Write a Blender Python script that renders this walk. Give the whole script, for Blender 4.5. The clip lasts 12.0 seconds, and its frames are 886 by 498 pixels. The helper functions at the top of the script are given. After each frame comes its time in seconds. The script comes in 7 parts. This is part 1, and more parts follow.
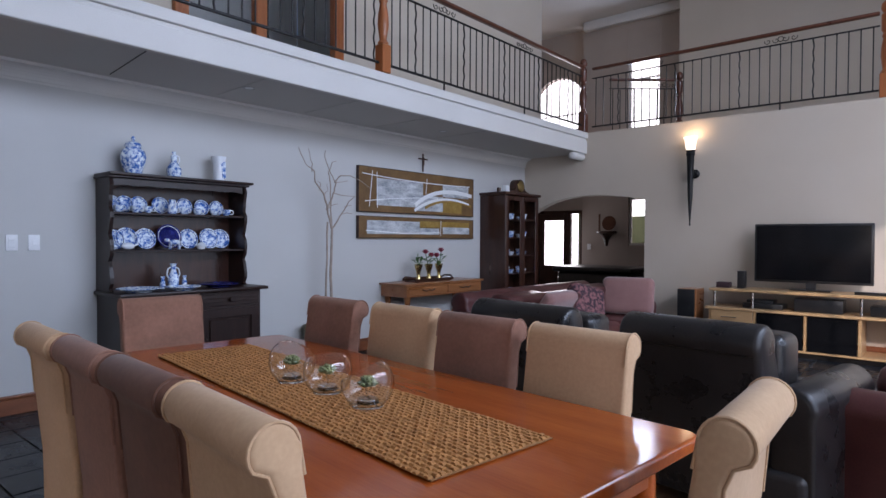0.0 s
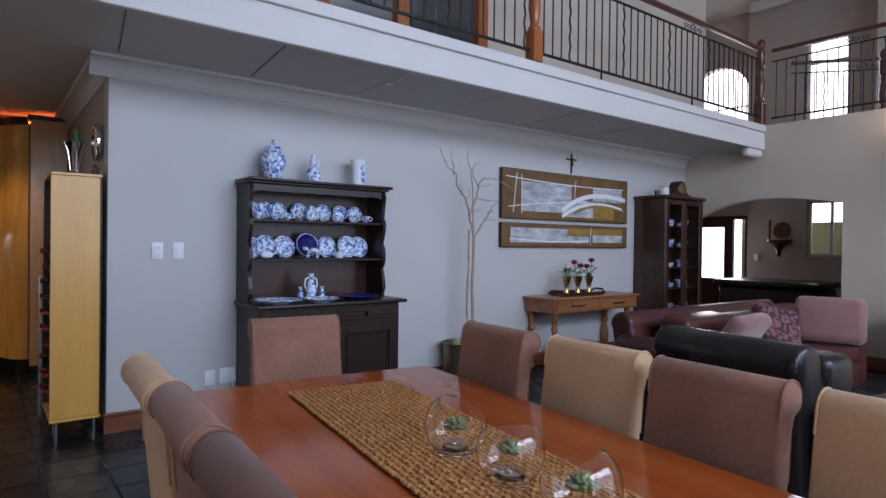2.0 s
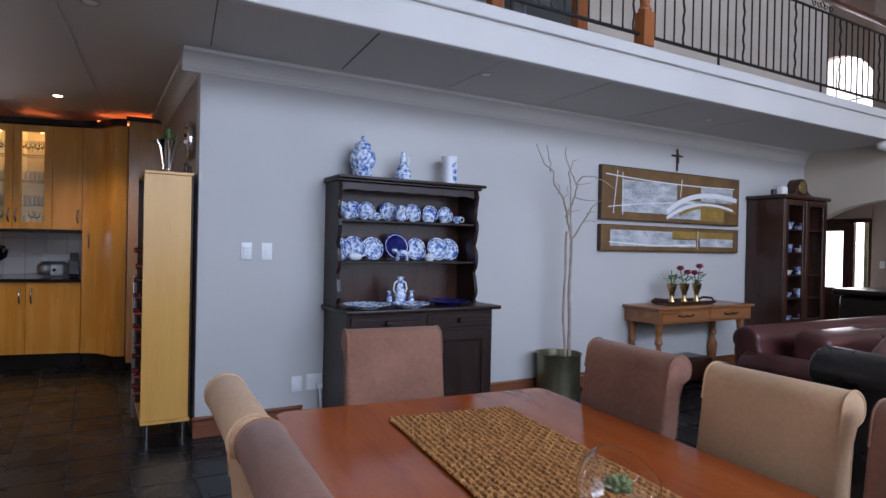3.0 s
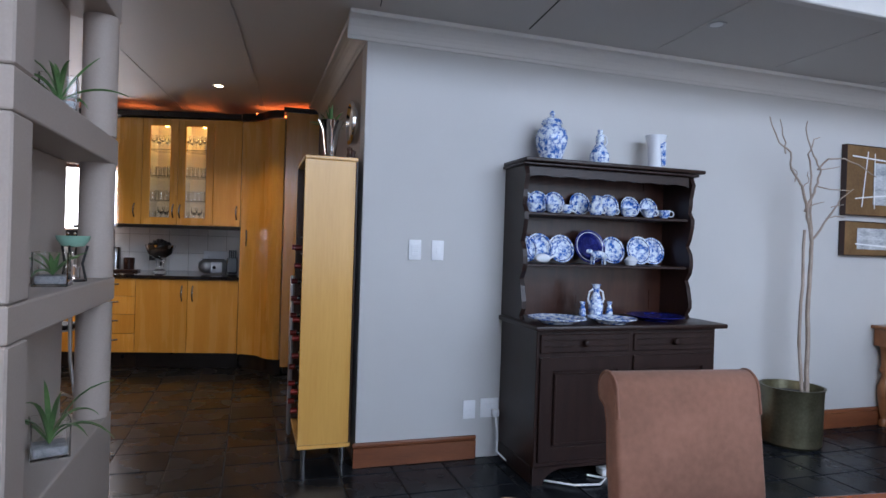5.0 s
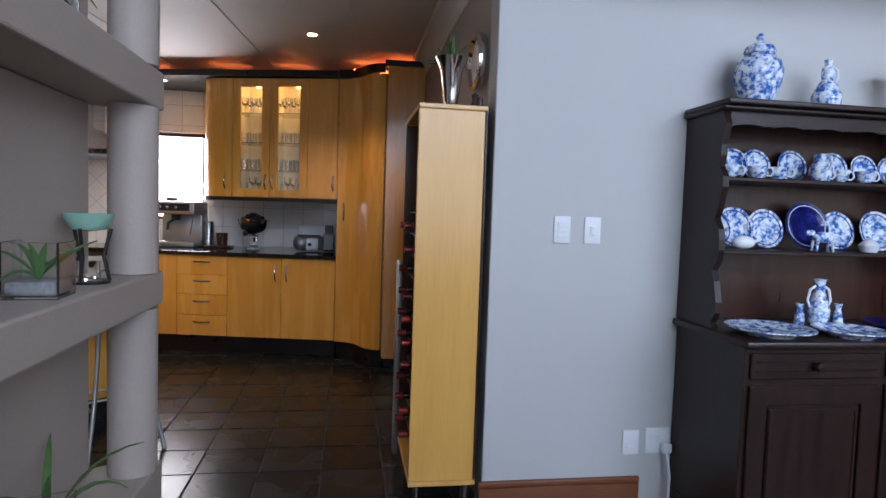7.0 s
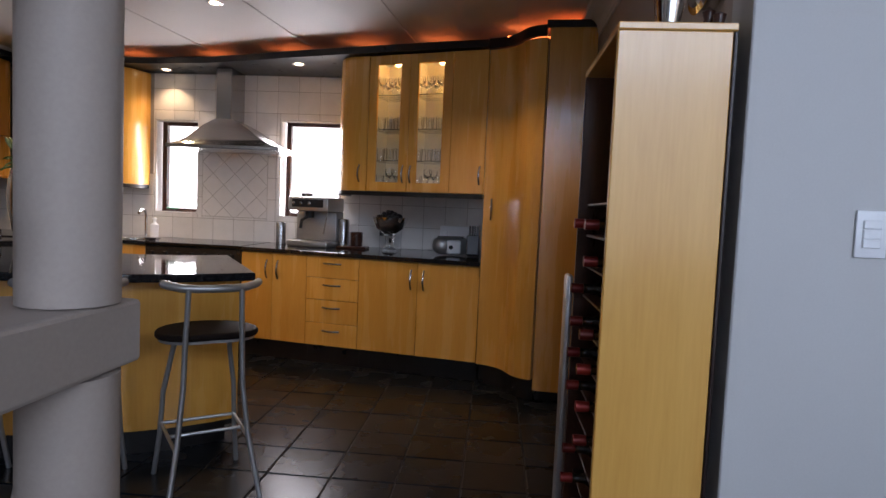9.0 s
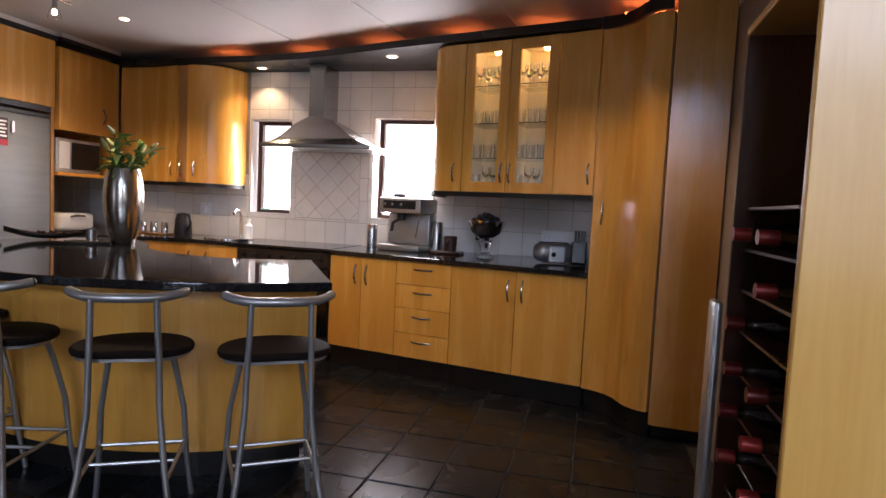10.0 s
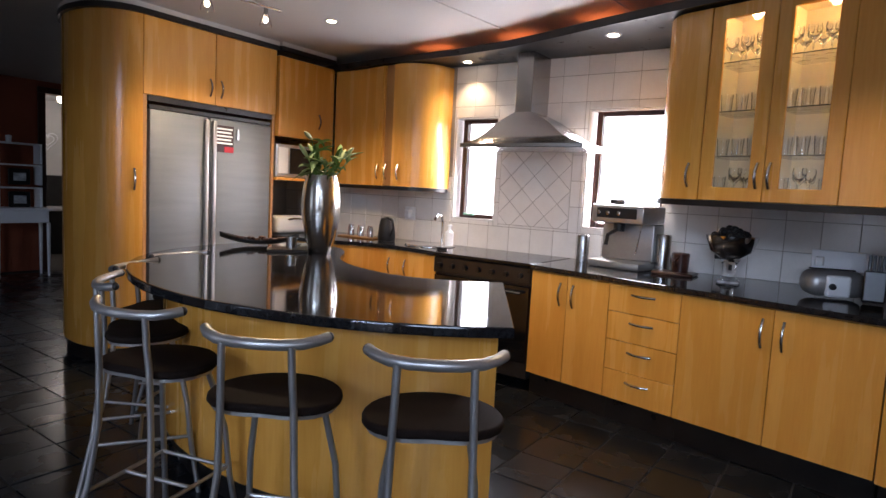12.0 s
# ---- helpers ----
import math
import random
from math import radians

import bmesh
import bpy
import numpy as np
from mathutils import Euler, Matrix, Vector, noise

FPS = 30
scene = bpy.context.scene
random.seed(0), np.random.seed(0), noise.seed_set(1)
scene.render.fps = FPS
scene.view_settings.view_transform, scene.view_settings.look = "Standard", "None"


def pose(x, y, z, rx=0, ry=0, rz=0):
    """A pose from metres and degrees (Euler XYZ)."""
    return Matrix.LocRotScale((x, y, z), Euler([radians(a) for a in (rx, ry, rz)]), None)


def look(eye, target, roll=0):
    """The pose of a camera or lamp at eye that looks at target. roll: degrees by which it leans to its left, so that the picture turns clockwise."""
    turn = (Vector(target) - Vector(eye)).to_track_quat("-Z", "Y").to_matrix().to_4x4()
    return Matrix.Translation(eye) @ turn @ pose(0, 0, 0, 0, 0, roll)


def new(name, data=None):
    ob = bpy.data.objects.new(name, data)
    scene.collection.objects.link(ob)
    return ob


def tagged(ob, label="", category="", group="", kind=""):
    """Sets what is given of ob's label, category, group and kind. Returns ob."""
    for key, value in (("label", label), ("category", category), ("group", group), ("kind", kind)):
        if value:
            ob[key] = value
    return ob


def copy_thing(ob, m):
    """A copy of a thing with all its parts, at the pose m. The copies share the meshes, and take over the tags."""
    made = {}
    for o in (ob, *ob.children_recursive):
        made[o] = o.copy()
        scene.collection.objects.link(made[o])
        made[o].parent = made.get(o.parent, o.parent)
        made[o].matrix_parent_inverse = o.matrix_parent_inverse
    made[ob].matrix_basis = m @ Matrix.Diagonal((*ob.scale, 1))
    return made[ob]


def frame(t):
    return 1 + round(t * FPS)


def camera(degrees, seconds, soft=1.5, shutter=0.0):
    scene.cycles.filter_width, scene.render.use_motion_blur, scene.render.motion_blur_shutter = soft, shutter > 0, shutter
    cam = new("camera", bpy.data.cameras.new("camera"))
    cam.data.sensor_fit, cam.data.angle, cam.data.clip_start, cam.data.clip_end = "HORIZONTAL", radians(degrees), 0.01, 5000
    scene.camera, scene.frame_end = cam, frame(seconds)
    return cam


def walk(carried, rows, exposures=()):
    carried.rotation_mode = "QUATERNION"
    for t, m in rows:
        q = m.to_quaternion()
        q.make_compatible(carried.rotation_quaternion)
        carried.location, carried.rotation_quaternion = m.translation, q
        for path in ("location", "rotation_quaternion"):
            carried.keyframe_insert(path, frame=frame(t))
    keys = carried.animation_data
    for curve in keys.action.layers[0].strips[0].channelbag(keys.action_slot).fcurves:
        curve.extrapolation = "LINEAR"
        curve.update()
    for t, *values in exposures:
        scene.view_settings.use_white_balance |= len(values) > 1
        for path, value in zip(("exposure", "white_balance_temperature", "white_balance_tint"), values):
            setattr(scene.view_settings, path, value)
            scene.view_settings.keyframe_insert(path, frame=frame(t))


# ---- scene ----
cam = camera(72.8, 12.0)
PATH = [
    (0, (0.19, -0.031, 1.303), (-1.107, 1.49, 1.27), 0.3),
    (0.5, (0.057, 0.09, 1.328), (-1.264, 1.592, 1.3), 0.3),
    (1, (-0.046, 0.185, 1.347), (-1.44, 1.619, 1.321), 0.6),
    (1.5, (-0.224, 0.245, 1.33), (-1.725, 1.566, 1.313), 0.6),
    (2, (-0.391, 0.271, 1.33), (-1.979, 1.487, 1.314), 0.7),
    (2.5, (-0.583, 0.306, 1.322), (-2.248, 1.413, 1.31), 1.0),
    (3, (-0.752, 0.346, 1.328), (-2.481, 1.351, 1.316), 1.2),
    (3.5, (-0.949, 0.346, 1.322), (-2.733, 1.25, 1.315), 1.3),
    (5.5, (-1.862, 0.339, 1.294), (-3.789, 0.872, 1.251), 1.9),
    (6, (-2.088, 0.336, 1.301), (-4.03, 0.806, 1.217), 1.9),
    (6.5, (-2.327, 0.339, 1.306), (-4.284, 0.74, 1.195), 1.9),
    (7, (-2.53, 0.333, 1.312), (-4.501, 0.65, 1.195), 1.9),
    (9, (-3.466, 0.329, 1.271), (-5.455, 0.163, 1.146), 2.5),
    (9.5, (-3.711, 0.295, 1.272), (-5.68, -0.035, 1.142), 2.6),
    (10, (-3.905, 0.278, 1.278), (-5.839, -0.213, 1.143), 2.8),
    (10.5, (-4.093, 0.278, 1.325), (-5.963, -0.417, 1.177), 2.8),
    (11, (-4.222, 0.25, 1.356), (-6.017, -0.618, 1.19), 2.8),
    (11.5, (-4.386, 0.169, 1.375), (-6.093, -0.855, 1.188), 2.8),
    (12, (-4.555, 0.104, 1.377), (-6.185, -1.039, 1.186), 3.0),
]
LOOKS = [(0, -0.37, 6450, 24), (1.5, -0.38, 6450, 24), (3, -0.2, 6500, 24), (5.5, 0.0, 6450, 20), (7, 0.1, 6450, 20), (9, -0.3, 6500, 22), (9.5, -0.15, 6600, 24), (10.5, 0.15, 6600, 25), (12, 0.33, 6200, 21)]
walk(cam, [(t, look(eye, target, roll)) for t, eye, target, roll in PATH], LOOKS)

# ---- world and large lights ----
world = bpy.data.worlds.new("sky")
scene.world = world
world.use_nodes = True
wn = world.node_tree.nodes
sky = wn.new("ShaderNodeTexSky")
sky.sky_type = "NISHITA"
sky.sun_disc = False
sky.sun_elevation, sky.sun_rotation = radians(25), radians(149)
world.node_tree.links.new(sky.outputs[0], wn["Background"].inputs[0])
wn["Background"].inputs[1].default_value = 0.12
sun = new("sun", bpy.data.lights.new("sun", "SUN"))
sun.data.energy, sun.data.angle, sun.data.color = 2.5, radians(0.5), (1.0, 0.95, 0.88)
sun.matrix_world = look((4.8, -2, 4.4), (0, 6, 0))


def area_lamp(name, eye, target, w, hgt, watts, color):
    ob = new(name, bpy.data.lights.new(name, "AREA"))
    ob.data.shape, ob.data.size, ob.data.size_y = "RECTANGLE", w, hgt
    ob.data.energy, ob.data.color = watts, color
    ob.matrix_world = look(eye, target)
    return ob


DAY = (0.62, 0.80, 1.0)
area_lamp("daylight_garden_doors", (3.32, 3.5, 1.75), (0, 3.4, 1.0), 8.0, 3.2, 190, DAY)
area_lamp("daylight_high_window", (3.32, 3.5, 4.3), (-2, 3.0, 1.6), 8.0, 1.4, 440, DAY)
# weak fill light through an unseen window, added in the south wall
area_lamp("daylight_dining_window", (-0.2, -4.28, 1.5), (-1.2, 0, 1.3), 2.6, 1.8, 16, DAY)
area_lamp("daylight_landing_window", (-4.7, 11.8, 4.3), (-4.3, 7, 3.4), 0.64, 1.4, 40, DAY)
area_lamp("daylight_kitchen_window", (-8.98, -1.5, 1.6), (-6, -1.5, 1.0), 0.55, 0.8, 34, (0.95, 0.97, 1.0))
area_lamp("daylight_sink_window", (-8.98, -2.5, 1.6), (-6, -2.5, 1.0), 0.5, 0.8, 28, (0.95, 0.97, 1.0))
area_lamp("daylight_hall_door", (-6.4, 11.3, 1.3), (-5, 8, 1.0), 0.8, 1.6, 35, (0.95, 0.98, 1.0))


def point_lamp(name, at, watts, color, size=0.03, down=0.0):
    ob = new(name, bpy.data.lights.new(name, "SPOT" if down else "POINT"))
    ob.data.energy, ob.data.color, ob.data.shadow_soft_size = watts, color, size
    if down:
        ob.data.spot_size, ob.data.spot_blend = radians(down), 0.6
    ob.matrix_world = Matrix.Translation(at)
    return ob


WARM = (1.0, 0.74, 0.42)

# ---- materials ----
MATS = {}


def material(name, a, b, rough=0.5, metal=0.0, scale=6.0, fine=60.0, bump=0.1, stretch=(1, 1, 1), mix=(0.35, 0.65), rvar=0.08, coat=0.0,
             kind="noise", emit=None, trans=0.0, ior=1.45, sheen=0.0, island=0.0, dist=0.002, crack=0.0):
    m = bpy.data.materials.new(name)
    m.use_nodes = True
    nt = m.node_tree
    n, link = nt.nodes, nt.links.new
    p = n["Principled BSDF"]
    tc = n.new("ShaderNodeTexCoord")
    mp = n.new("ShaderNodeMapping")
    mp.inputs["Scale"].default_value = stretch
    link(tc.outputs["Object"], mp.inputs[0])
    info = n.new("ShaderNodeObjectInfo")
    off = n.new("ShaderNodeVectorMath")
    off.operation = "MULTIPLY_ADD"
    cmb = n.new("ShaderNodeCombineXYZ")
    for i in range(3):
        link(info.outputs["Random"], cmb.inputs[i])
    off.inputs[1].default_value = (7.3, 3.1, 5.7)
    link(cmb.outputs[0], off.inputs[0])
    link(mp.outputs[0], off.inputs[2])
    big = n.new("ShaderNodeTexNoise")
    big.inputs["Scale"].default_value, big.inputs["Detail"].default_value = scale, 6
    link(off.outputs[0], big.inputs["Vector"])
    small = n.new("ShaderNodeTexNoise")
    small.inputs["Scale"].default_value, small.inputs["Detail"].default_value = fine, 4
    link(off.outputs[0], small.inputs["Vector"])
    src = big.outputs[0]
    if kind == "wave":
        wv = n.new("ShaderNodeTexWave")
        wv.inputs["Scale"].default_value, wv.inputs["Distortion"].default_value = scale, 9
        wv.inputs["Detail"].default_value, wv.inputs["Detail Scale"].default_value = 3, 1.2
        link(off.outputs[0], wv.inputs["Vector"])
        src = wv.outputs[1]
    add = n.new("ShaderNodeMath")
    add.operation = "MULTIPLY_ADD"
    add.inputs[1].default_value = 0.35
    link(small.outputs[0], add.inputs[0])
    mul = n.new("ShaderNodeMath")
    mul.operation = "MULTIPLY"
    mul.inputs[1].default_value = 0.65
    link(src, mul.inputs[0])
    link(mul.outputs[0], add.inputs[2])
    ramp = n.new("ShaderNodeValToRGB")
    ramp.color_ramp.elements[0].position, ramp.color_ramp.elements[1].position = mix
    ramp.color_ramp.elements[0].color, ramp.color_ramp.elements[1].color = (*a, 1), (*b, 1)
    link(add.outputs[0], ramp.inputs[0])
    col = ramp.outputs[0]
    if island:
        hv = n.new("ShaderNodeHueSaturation")
        rm = n.new("ShaderNodeMapRange")
        rm.inputs[3].default_value, rm.inputs[4].default_value = 1 - island, 1 + island
        link(info.outputs["Random"], rm.inputs[0])
        link(rm.outputs[0], hv.inputs["Value"])
        link(col, hv.inputs["Color"])
        col = hv.outputs[0]
    link(col, p.inputs["Base Color"])
    rr = n.new("ShaderNodeMapRange")
    rr.inputs[3].default_value, rr.inputs[4].default_value = max(0.02, rough - rvar), min(1, rough + rvar)
    link(big.outputs[0], rr.inputs[0])
    link(rr.outputs[0], p.inputs["Roughness"])
    p.inputs["Metallic"].default_value = metal
    p.inputs["Coat Weight"].default_value = coat
    p.inputs["Coat Roughness"].default_value = 0.16
    p.inputs["Transmission Weight"].default_value = trans
    p.inputs["IOR"].default_value = ior
    p.inputs["Sheen Weight"].default_value = sheen
    if emit:
        p.inputs["Emission Color"].default_value = (*emit[0], 1)
        p.inputs["Emission Strength"].default_value = emit[1]
    if bump:
        bp = n.new("ShaderNodeBump")
        bp.inputs["Strength"].default_value, bp.inputs["Distance"].default_value = bump, dist
        link(add.outputs[0], bp.inputs["Height"])
        link(bp.outputs[0], p.inputs["Normal"])
    MATS[name] = m
    return m


def glow(name, color, power):
    m = bpy.data.materials.new(name)
    m.use_nodes = True
    p = m.node_tree.nodes["Principled BSDF"]
    p.inputs["Base Color"].default_value = (*color, 1)
    p.inputs["Emission Color"].default_value = (*color, 1)
    p.inputs["Emission Strength"].default_value = power
    return m


PAINT = material("wall paint", (0.52, 0.515, 0.50), (0.56, 0.555, 0.54), 0.6, scale=1.3, fine=180, bump=0.05, rvar=0.05)
CREAM = material("cream wall paint", (0.50, 0.43, 0.35), (0.55, 0.48, 0.40), 0.6, scale=1.1, fine=160, bump=0.05, rvar=0.05)
TAUPE = material("taupe wall paint", (0.36, 0.30, 0.26), (0.41, 0.345, 0.30), 0.6, scale=1.6, fine=150, bump=0.08)
RUST = material("rust wall paint", (0.22, 0.055, 0.025), (0.27, 0.07, 0.03), 0.6, scale=1.6, fine=120, bump=0.06)
WHITE = material("white ceiling paint", (0.60, 0.585, 0.56), (0.65, 0.635, 0.61), 0.65, scale=1.0, fine=140, bump=0.04)
BOARD = material("ceiling board", (0.52, 0.50, 0.475), (0.56, 0.54, 0.515), 0.6, scale=0.8, fine=120, bump=0.04)
SLATE = material("black slate", (0.008, 0.010, 0.013), (0.015, 0.017, 0.021), 0.27, scale=3.5, fine=26, bump=0.16, rvar=0.10, island=0.25, dist=0.003, ior=1.29)
GROUT = material("grey grout", (0.045, 0.042, 0.04), (0.08, 0.075, 0.07), 0.85, scale=14, fine=120, bump=0.3)
TILEGROUT = material("beige tile grout", (0.30, 0.26, 0.22), (0.38, 0.335, 0.285), 0.85, scale=14, fine=120, bump=0.2)
OAK = material("floor boards", (0.20, 0.12, 0.065), (0.28, 0.175, 0.10), 0.4, scale=2.5, fine=30, bump=0.08, stretch=(1, 8, 1), island=0.15)
MAPLE = material("maple veneer", (0.66, 0.30, 0.046), (0.76, 0.385, 0.072), 0.27, scale=1.8, fine=16, bump=0.03, stretch=(6, 6, 0.45), coat=0.55, rvar=0.05, island=0.06)
MAPLE_PALE = material("pale maple veneer", (0.68, 0.345, 0.072), (0.77, 0.425, 0.105), 0.33, scale=1.8, fine=16, bump=0.03, stretch=(6, 6, 0.45), coat=0.6, rvar=0.05)
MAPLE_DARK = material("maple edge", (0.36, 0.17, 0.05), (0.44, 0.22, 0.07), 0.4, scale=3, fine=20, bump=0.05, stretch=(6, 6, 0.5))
BIRCH = material("pale birch veneer", (0.42, 0.25, 0.115), (0.52, 0.33, 0.165), 0.38, scale=1.8, fine=16, bump=0.03, stretch=(0.45, 6, 6), coat=0.3, rvar=0.05)
MELAMINE = material("cream melamine", (0.66, 0.57, 0.40), (0.72, 0.63, 0.46), 0.4, scale=2, fine=40, bump=0.02, rvar=0.05)
GRANITE = material("black granite", (0.006, 0.006, 0.007), (0.02, 0.02, 0.022), 0.06, scale=60, fine=240, bump=0.0, rvar=0.02)
BLACK = material("black lacquer", (0.008, 0.007, 0.007), (0.016, 0.014, 0.013), 0.3, scale=8, fine=80, bump=0.03)
STEEL = material("brushed steel", (0.40, 0.39, 0.38), (0.46, 0.45, 0.44), 0.26, 1.0, scale=1.5, fine=60, bump=0.0, stretch=(1, 1, 5), rvar=0.015)
SILVER = material("silver paint", (0.40, 0.395, 0.39), (0.48, 0.475, 0.47), 0.33, 0.75, scale=5, fine=60, bump=0.02)
FRIDGE = material("grey fridge steel", (0.185, 0.205, 0.225), (0.22, 0.24, 0.26), 0.46, 0.2, scale=2, fine=90, bump=0.01, stretch=(1, 1, 10))
CHROME = material("chrome", (0.70, 0.70, 0.70), (0.80, 0.80, 0.80), 0.08, 1.0, scale=4, fine=40, bump=0.0, rvar=0.03)
PEWTER = material("pewter glaze", (0.52, 0.48, 0.43), (0.66, 0.62, 0.56), 0.2, 1.0, scale=7, fine=60, bump=0.05, rvar=0.05)
BRASS = material("aged brass", (0.42, 0.30, 0.12), (0.62, 0.47, 0.22), 0.25, 1.0, scale=10, fine=80, bump=0.05)
POTMET = material("olive metal", (0.13, 0.12, 0.07), (0.24, 0.22, 0.14), 0.35, 0.8, scale=6, fine=60, bump=0.1)
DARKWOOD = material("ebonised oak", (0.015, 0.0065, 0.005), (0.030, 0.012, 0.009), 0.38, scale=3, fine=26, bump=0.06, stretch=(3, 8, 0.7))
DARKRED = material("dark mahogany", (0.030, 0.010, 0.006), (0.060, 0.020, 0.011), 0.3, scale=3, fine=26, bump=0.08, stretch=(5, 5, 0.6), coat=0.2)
TABLEWOOD = material("cherry table top", (0.30, 0.055, 0.008), (0.42, 0.09, 0.015), 0.12, scale=1.6, fine=22, bump=0.02, stretch=(0.5, 7, 3), coat=0.1, rvar=0.04)
YELLOWWOOD = material("oiled yellow wood", (0.25, 0.09, 0.03), (0.37, 0.15, 0.058), 0.3, scale=2.5, fine=24, bump=0.06, stretch=(4, 0.7, 4), coat=0.25)
ORANGEWOOD = material("orange meranti", (0.27, 0.075, 0.022), (0.40, 0.13, 0.04), 0.32, scale=3, fine=30, bump=0.08, stretch=(6, 6, 0.6), coat=0.2)
RAILWOOD = material("red rail wood", (0.075, 0.022, 0.012), (0.13, 0.042, 0.022), 0.3, scale=3, fine=30, bump=0.05, stretch=(3, 3, 1), coat=0.2)
SKIRT = material("red skirting wood", (0.17, 0.052, 0.022), (0.25, 0.085, 0.035), 0.35, scale=3, fine=30, bump=0.06, stretch=(5, 0.7, 5), coat=0.15)
TAN = material("cream suede", (0.45, 0.275, 0.15), (0.56, 0.355, 0.205), 0.9, scale=4, fine=90, bump=0.15, sheen=0.12)
MOCHA = material("mocha suede", (0.195, 0.09, 0.057), (0.285, 0.135, 0.09), 0.9, scale=5, fine=60, bump=0.15, sheen=0.12)
COCOA = material("cocoa suede", (0.105, 0.042, 0.024), (0.16, 0.068, 0.040), 0.9, scale=5, fine=60, bump=0.15, sheen=0.12)
LEATHER = material("black leather", (0.010, 0.009, 0.010), (0.022, 0.019, 0.019), 0.29, scale=6, fine=130, bump=0.3, rvar=0.1)
OXBLOOD = material("oxblood leather", (0.055, 0.016, 0.015), (0.095, 0.03, 0.027), 0.34, scale=5, fine=120, bump=0.3, rvar=0.1)
ROSE = material("dusty rose velvet", (0.22, 0.105, 0.095), (0.29, 0.145, 0.13), 0.85, scale=5, fine=160, bump=0.15, sheen=0.5)
IRON = material("black iron", (0.012, 0.012, 0.013), (0.03, 0.028, 0.027), 0.45, 0.6, scale=20, fine=120, bump=0.1)
PLASTIC = material("black plastic", (0.010, 0.010, 0.011), (0.02, 0.02, 0.021), 0.35, scale=8, fine=150, bump=0.03)
SCREEN = material("dark screen", (0.004, 0.004, 0.005), (0.007, 0.007, 0.008), 0.12, scale=3, fine=30, bump=0.0, rvar=0.02)
WPLASTIC = material("white plastic", (0.80, 0.81, 0.82), (0.85, 0.86, 0.87), 0.35, scale=5, fine=90, bump=0.0)
TILE = material("glazed white tile", (0.72, 0.69, 0.65), (0.78, 0.75, 0.71), 0.16, scale=9, fine=70, bump=0.05, rvar=0.05, island=0.05)
PORCELAIN = material("white porcelain", (0.76, 0.80, 0.86), (0.82, 0.86, 0.90), 0.12, scale=8, fine=60, bump=0.0, rvar=0.03)
DELFT = material("blue and white porcelain", (0.02, 0.13, 0.48), (0.80, 0.88, 0.95), 0.12, scale=36, fine=90, bump=0.0, mix=(0.42, 0.56), rvar=0.03)
COBALT = material("cobalt glaze", (0.006, 0.008, 0.09), (0.02, 0.03, 0.22), 0.1, scale=25, fine=90, bump=0.0, mix=(0.45, 0.62), rvar=0.03)
GLASS = material("clear glass", (0.97, 0.98, 0.98), (1, 1, 1), 0.02, scale=3, fine=20, bump=0.0, trans=1.0, rvar=0.0)
LEAF = material("aloe leaf", (0.045, 0.11, 0.035), (0.11, 0.20, 0.065), 0.42, scale=9, fine=60, bump=0.1)
LEAF2 = material("lily leaf", (0.05, 0.115, 0.018), (0.13, 0.22, 0.045), 0.4, scale=9, fine=60, bump=0.1)
SUCC = material("succulent green", (0.07, 0.095, 0.03), (0.22, 0.24, 0.10), 0.5, scale=25, fine=90, bump=0.1)
RATTAN = material("woven seagrass", (0.31, 0.125, 0.032), (0.47, 0.205, 0.058), 0.75, scale=22, fine=160, bump=0.4)
RATDARK = material("dark seagrass", (0.19, 0.075, 0.02), (0.28, 0.125, 0.036), 0.8, scale=22, fine=160, bump=0.4)
TWIG = material("bare branch", (0.30, 0.23, 0.18), (0.44, 0.36, 0.30), 0.8, scale=10, fine=90, bump=0.4)
PROTEA = material("protea pink", (0.17, 0.012, 0.03), (0.36, 0.05, 0.085), 0.7, scale=30, fine=120, bump=0.3)
SHAG = material("shaggy grey rug", (0.07, 0.06, 0.055), (0.14, 0.125, 0.115), 0.95, scale=50, fine=220, bump=1.0, dist=0.02)
SEATPAD = material("brown vinyl seat", (0.011, 0.0075, 0.0065), (0.020, 0.014, 0.012), 0.6, scale=7, fine=140, bump=0.12, ior=1.1)
MINT = material("mint glaze", (0.20, 0.40, 0.30), (0.27, 0.48, 0.37), 0.25, scale=9, fine=60, bump=0.02)
CANVAS = material("abstract canvas", (0.13, 0.066, 0.022), (0.22, 0.12, 0.045), 0.6, scale=5, fine=60, bump=0.2)
PALEPAINT = material("pale impasto", (0.24, 0.26, 0.29), (0.68, 0.70, 0.71), 0.6, scale=6, fine=30, bump=0.5, stretch=(1, 1, 3))
OCHRE = material("ochre impasto", (0.25, 0.14, 0.025), (0.40, 0.25, 0.06), 0.6, scale=8, fine=50, bump=0.4)
FLORAL = material("floral cushion", (0.04, 0.02, 0.028), (0.24, 0.10, 0.10), 0.85, scale=26, fine=60, bump=0.2, mix=(0.45, 0.55))
LABELRED = material("red print", (0.42, 0.015, 0.03), (0.50, 0.02, 0.04), 0.5, bump=0)
LABELDARK = material("dark print", (0.03, 0.015, 0.02), (0.06, 0.03, 0.035), 0.5, bump=0)
SKYGLOW = glow("overexposed daylight", (0.97, 0.985, 1.0), 3.2)
LAMPGLOW = glow("lamp glow", (1.0, 0.80, 0.50), 14)
EMBER = glow("orange strip light", (1.0, 0.22, 0.05), 7)
SCONCEGLOW = glow("sconce shade glow", (1.0, 0.86, 0.66), 2.2)


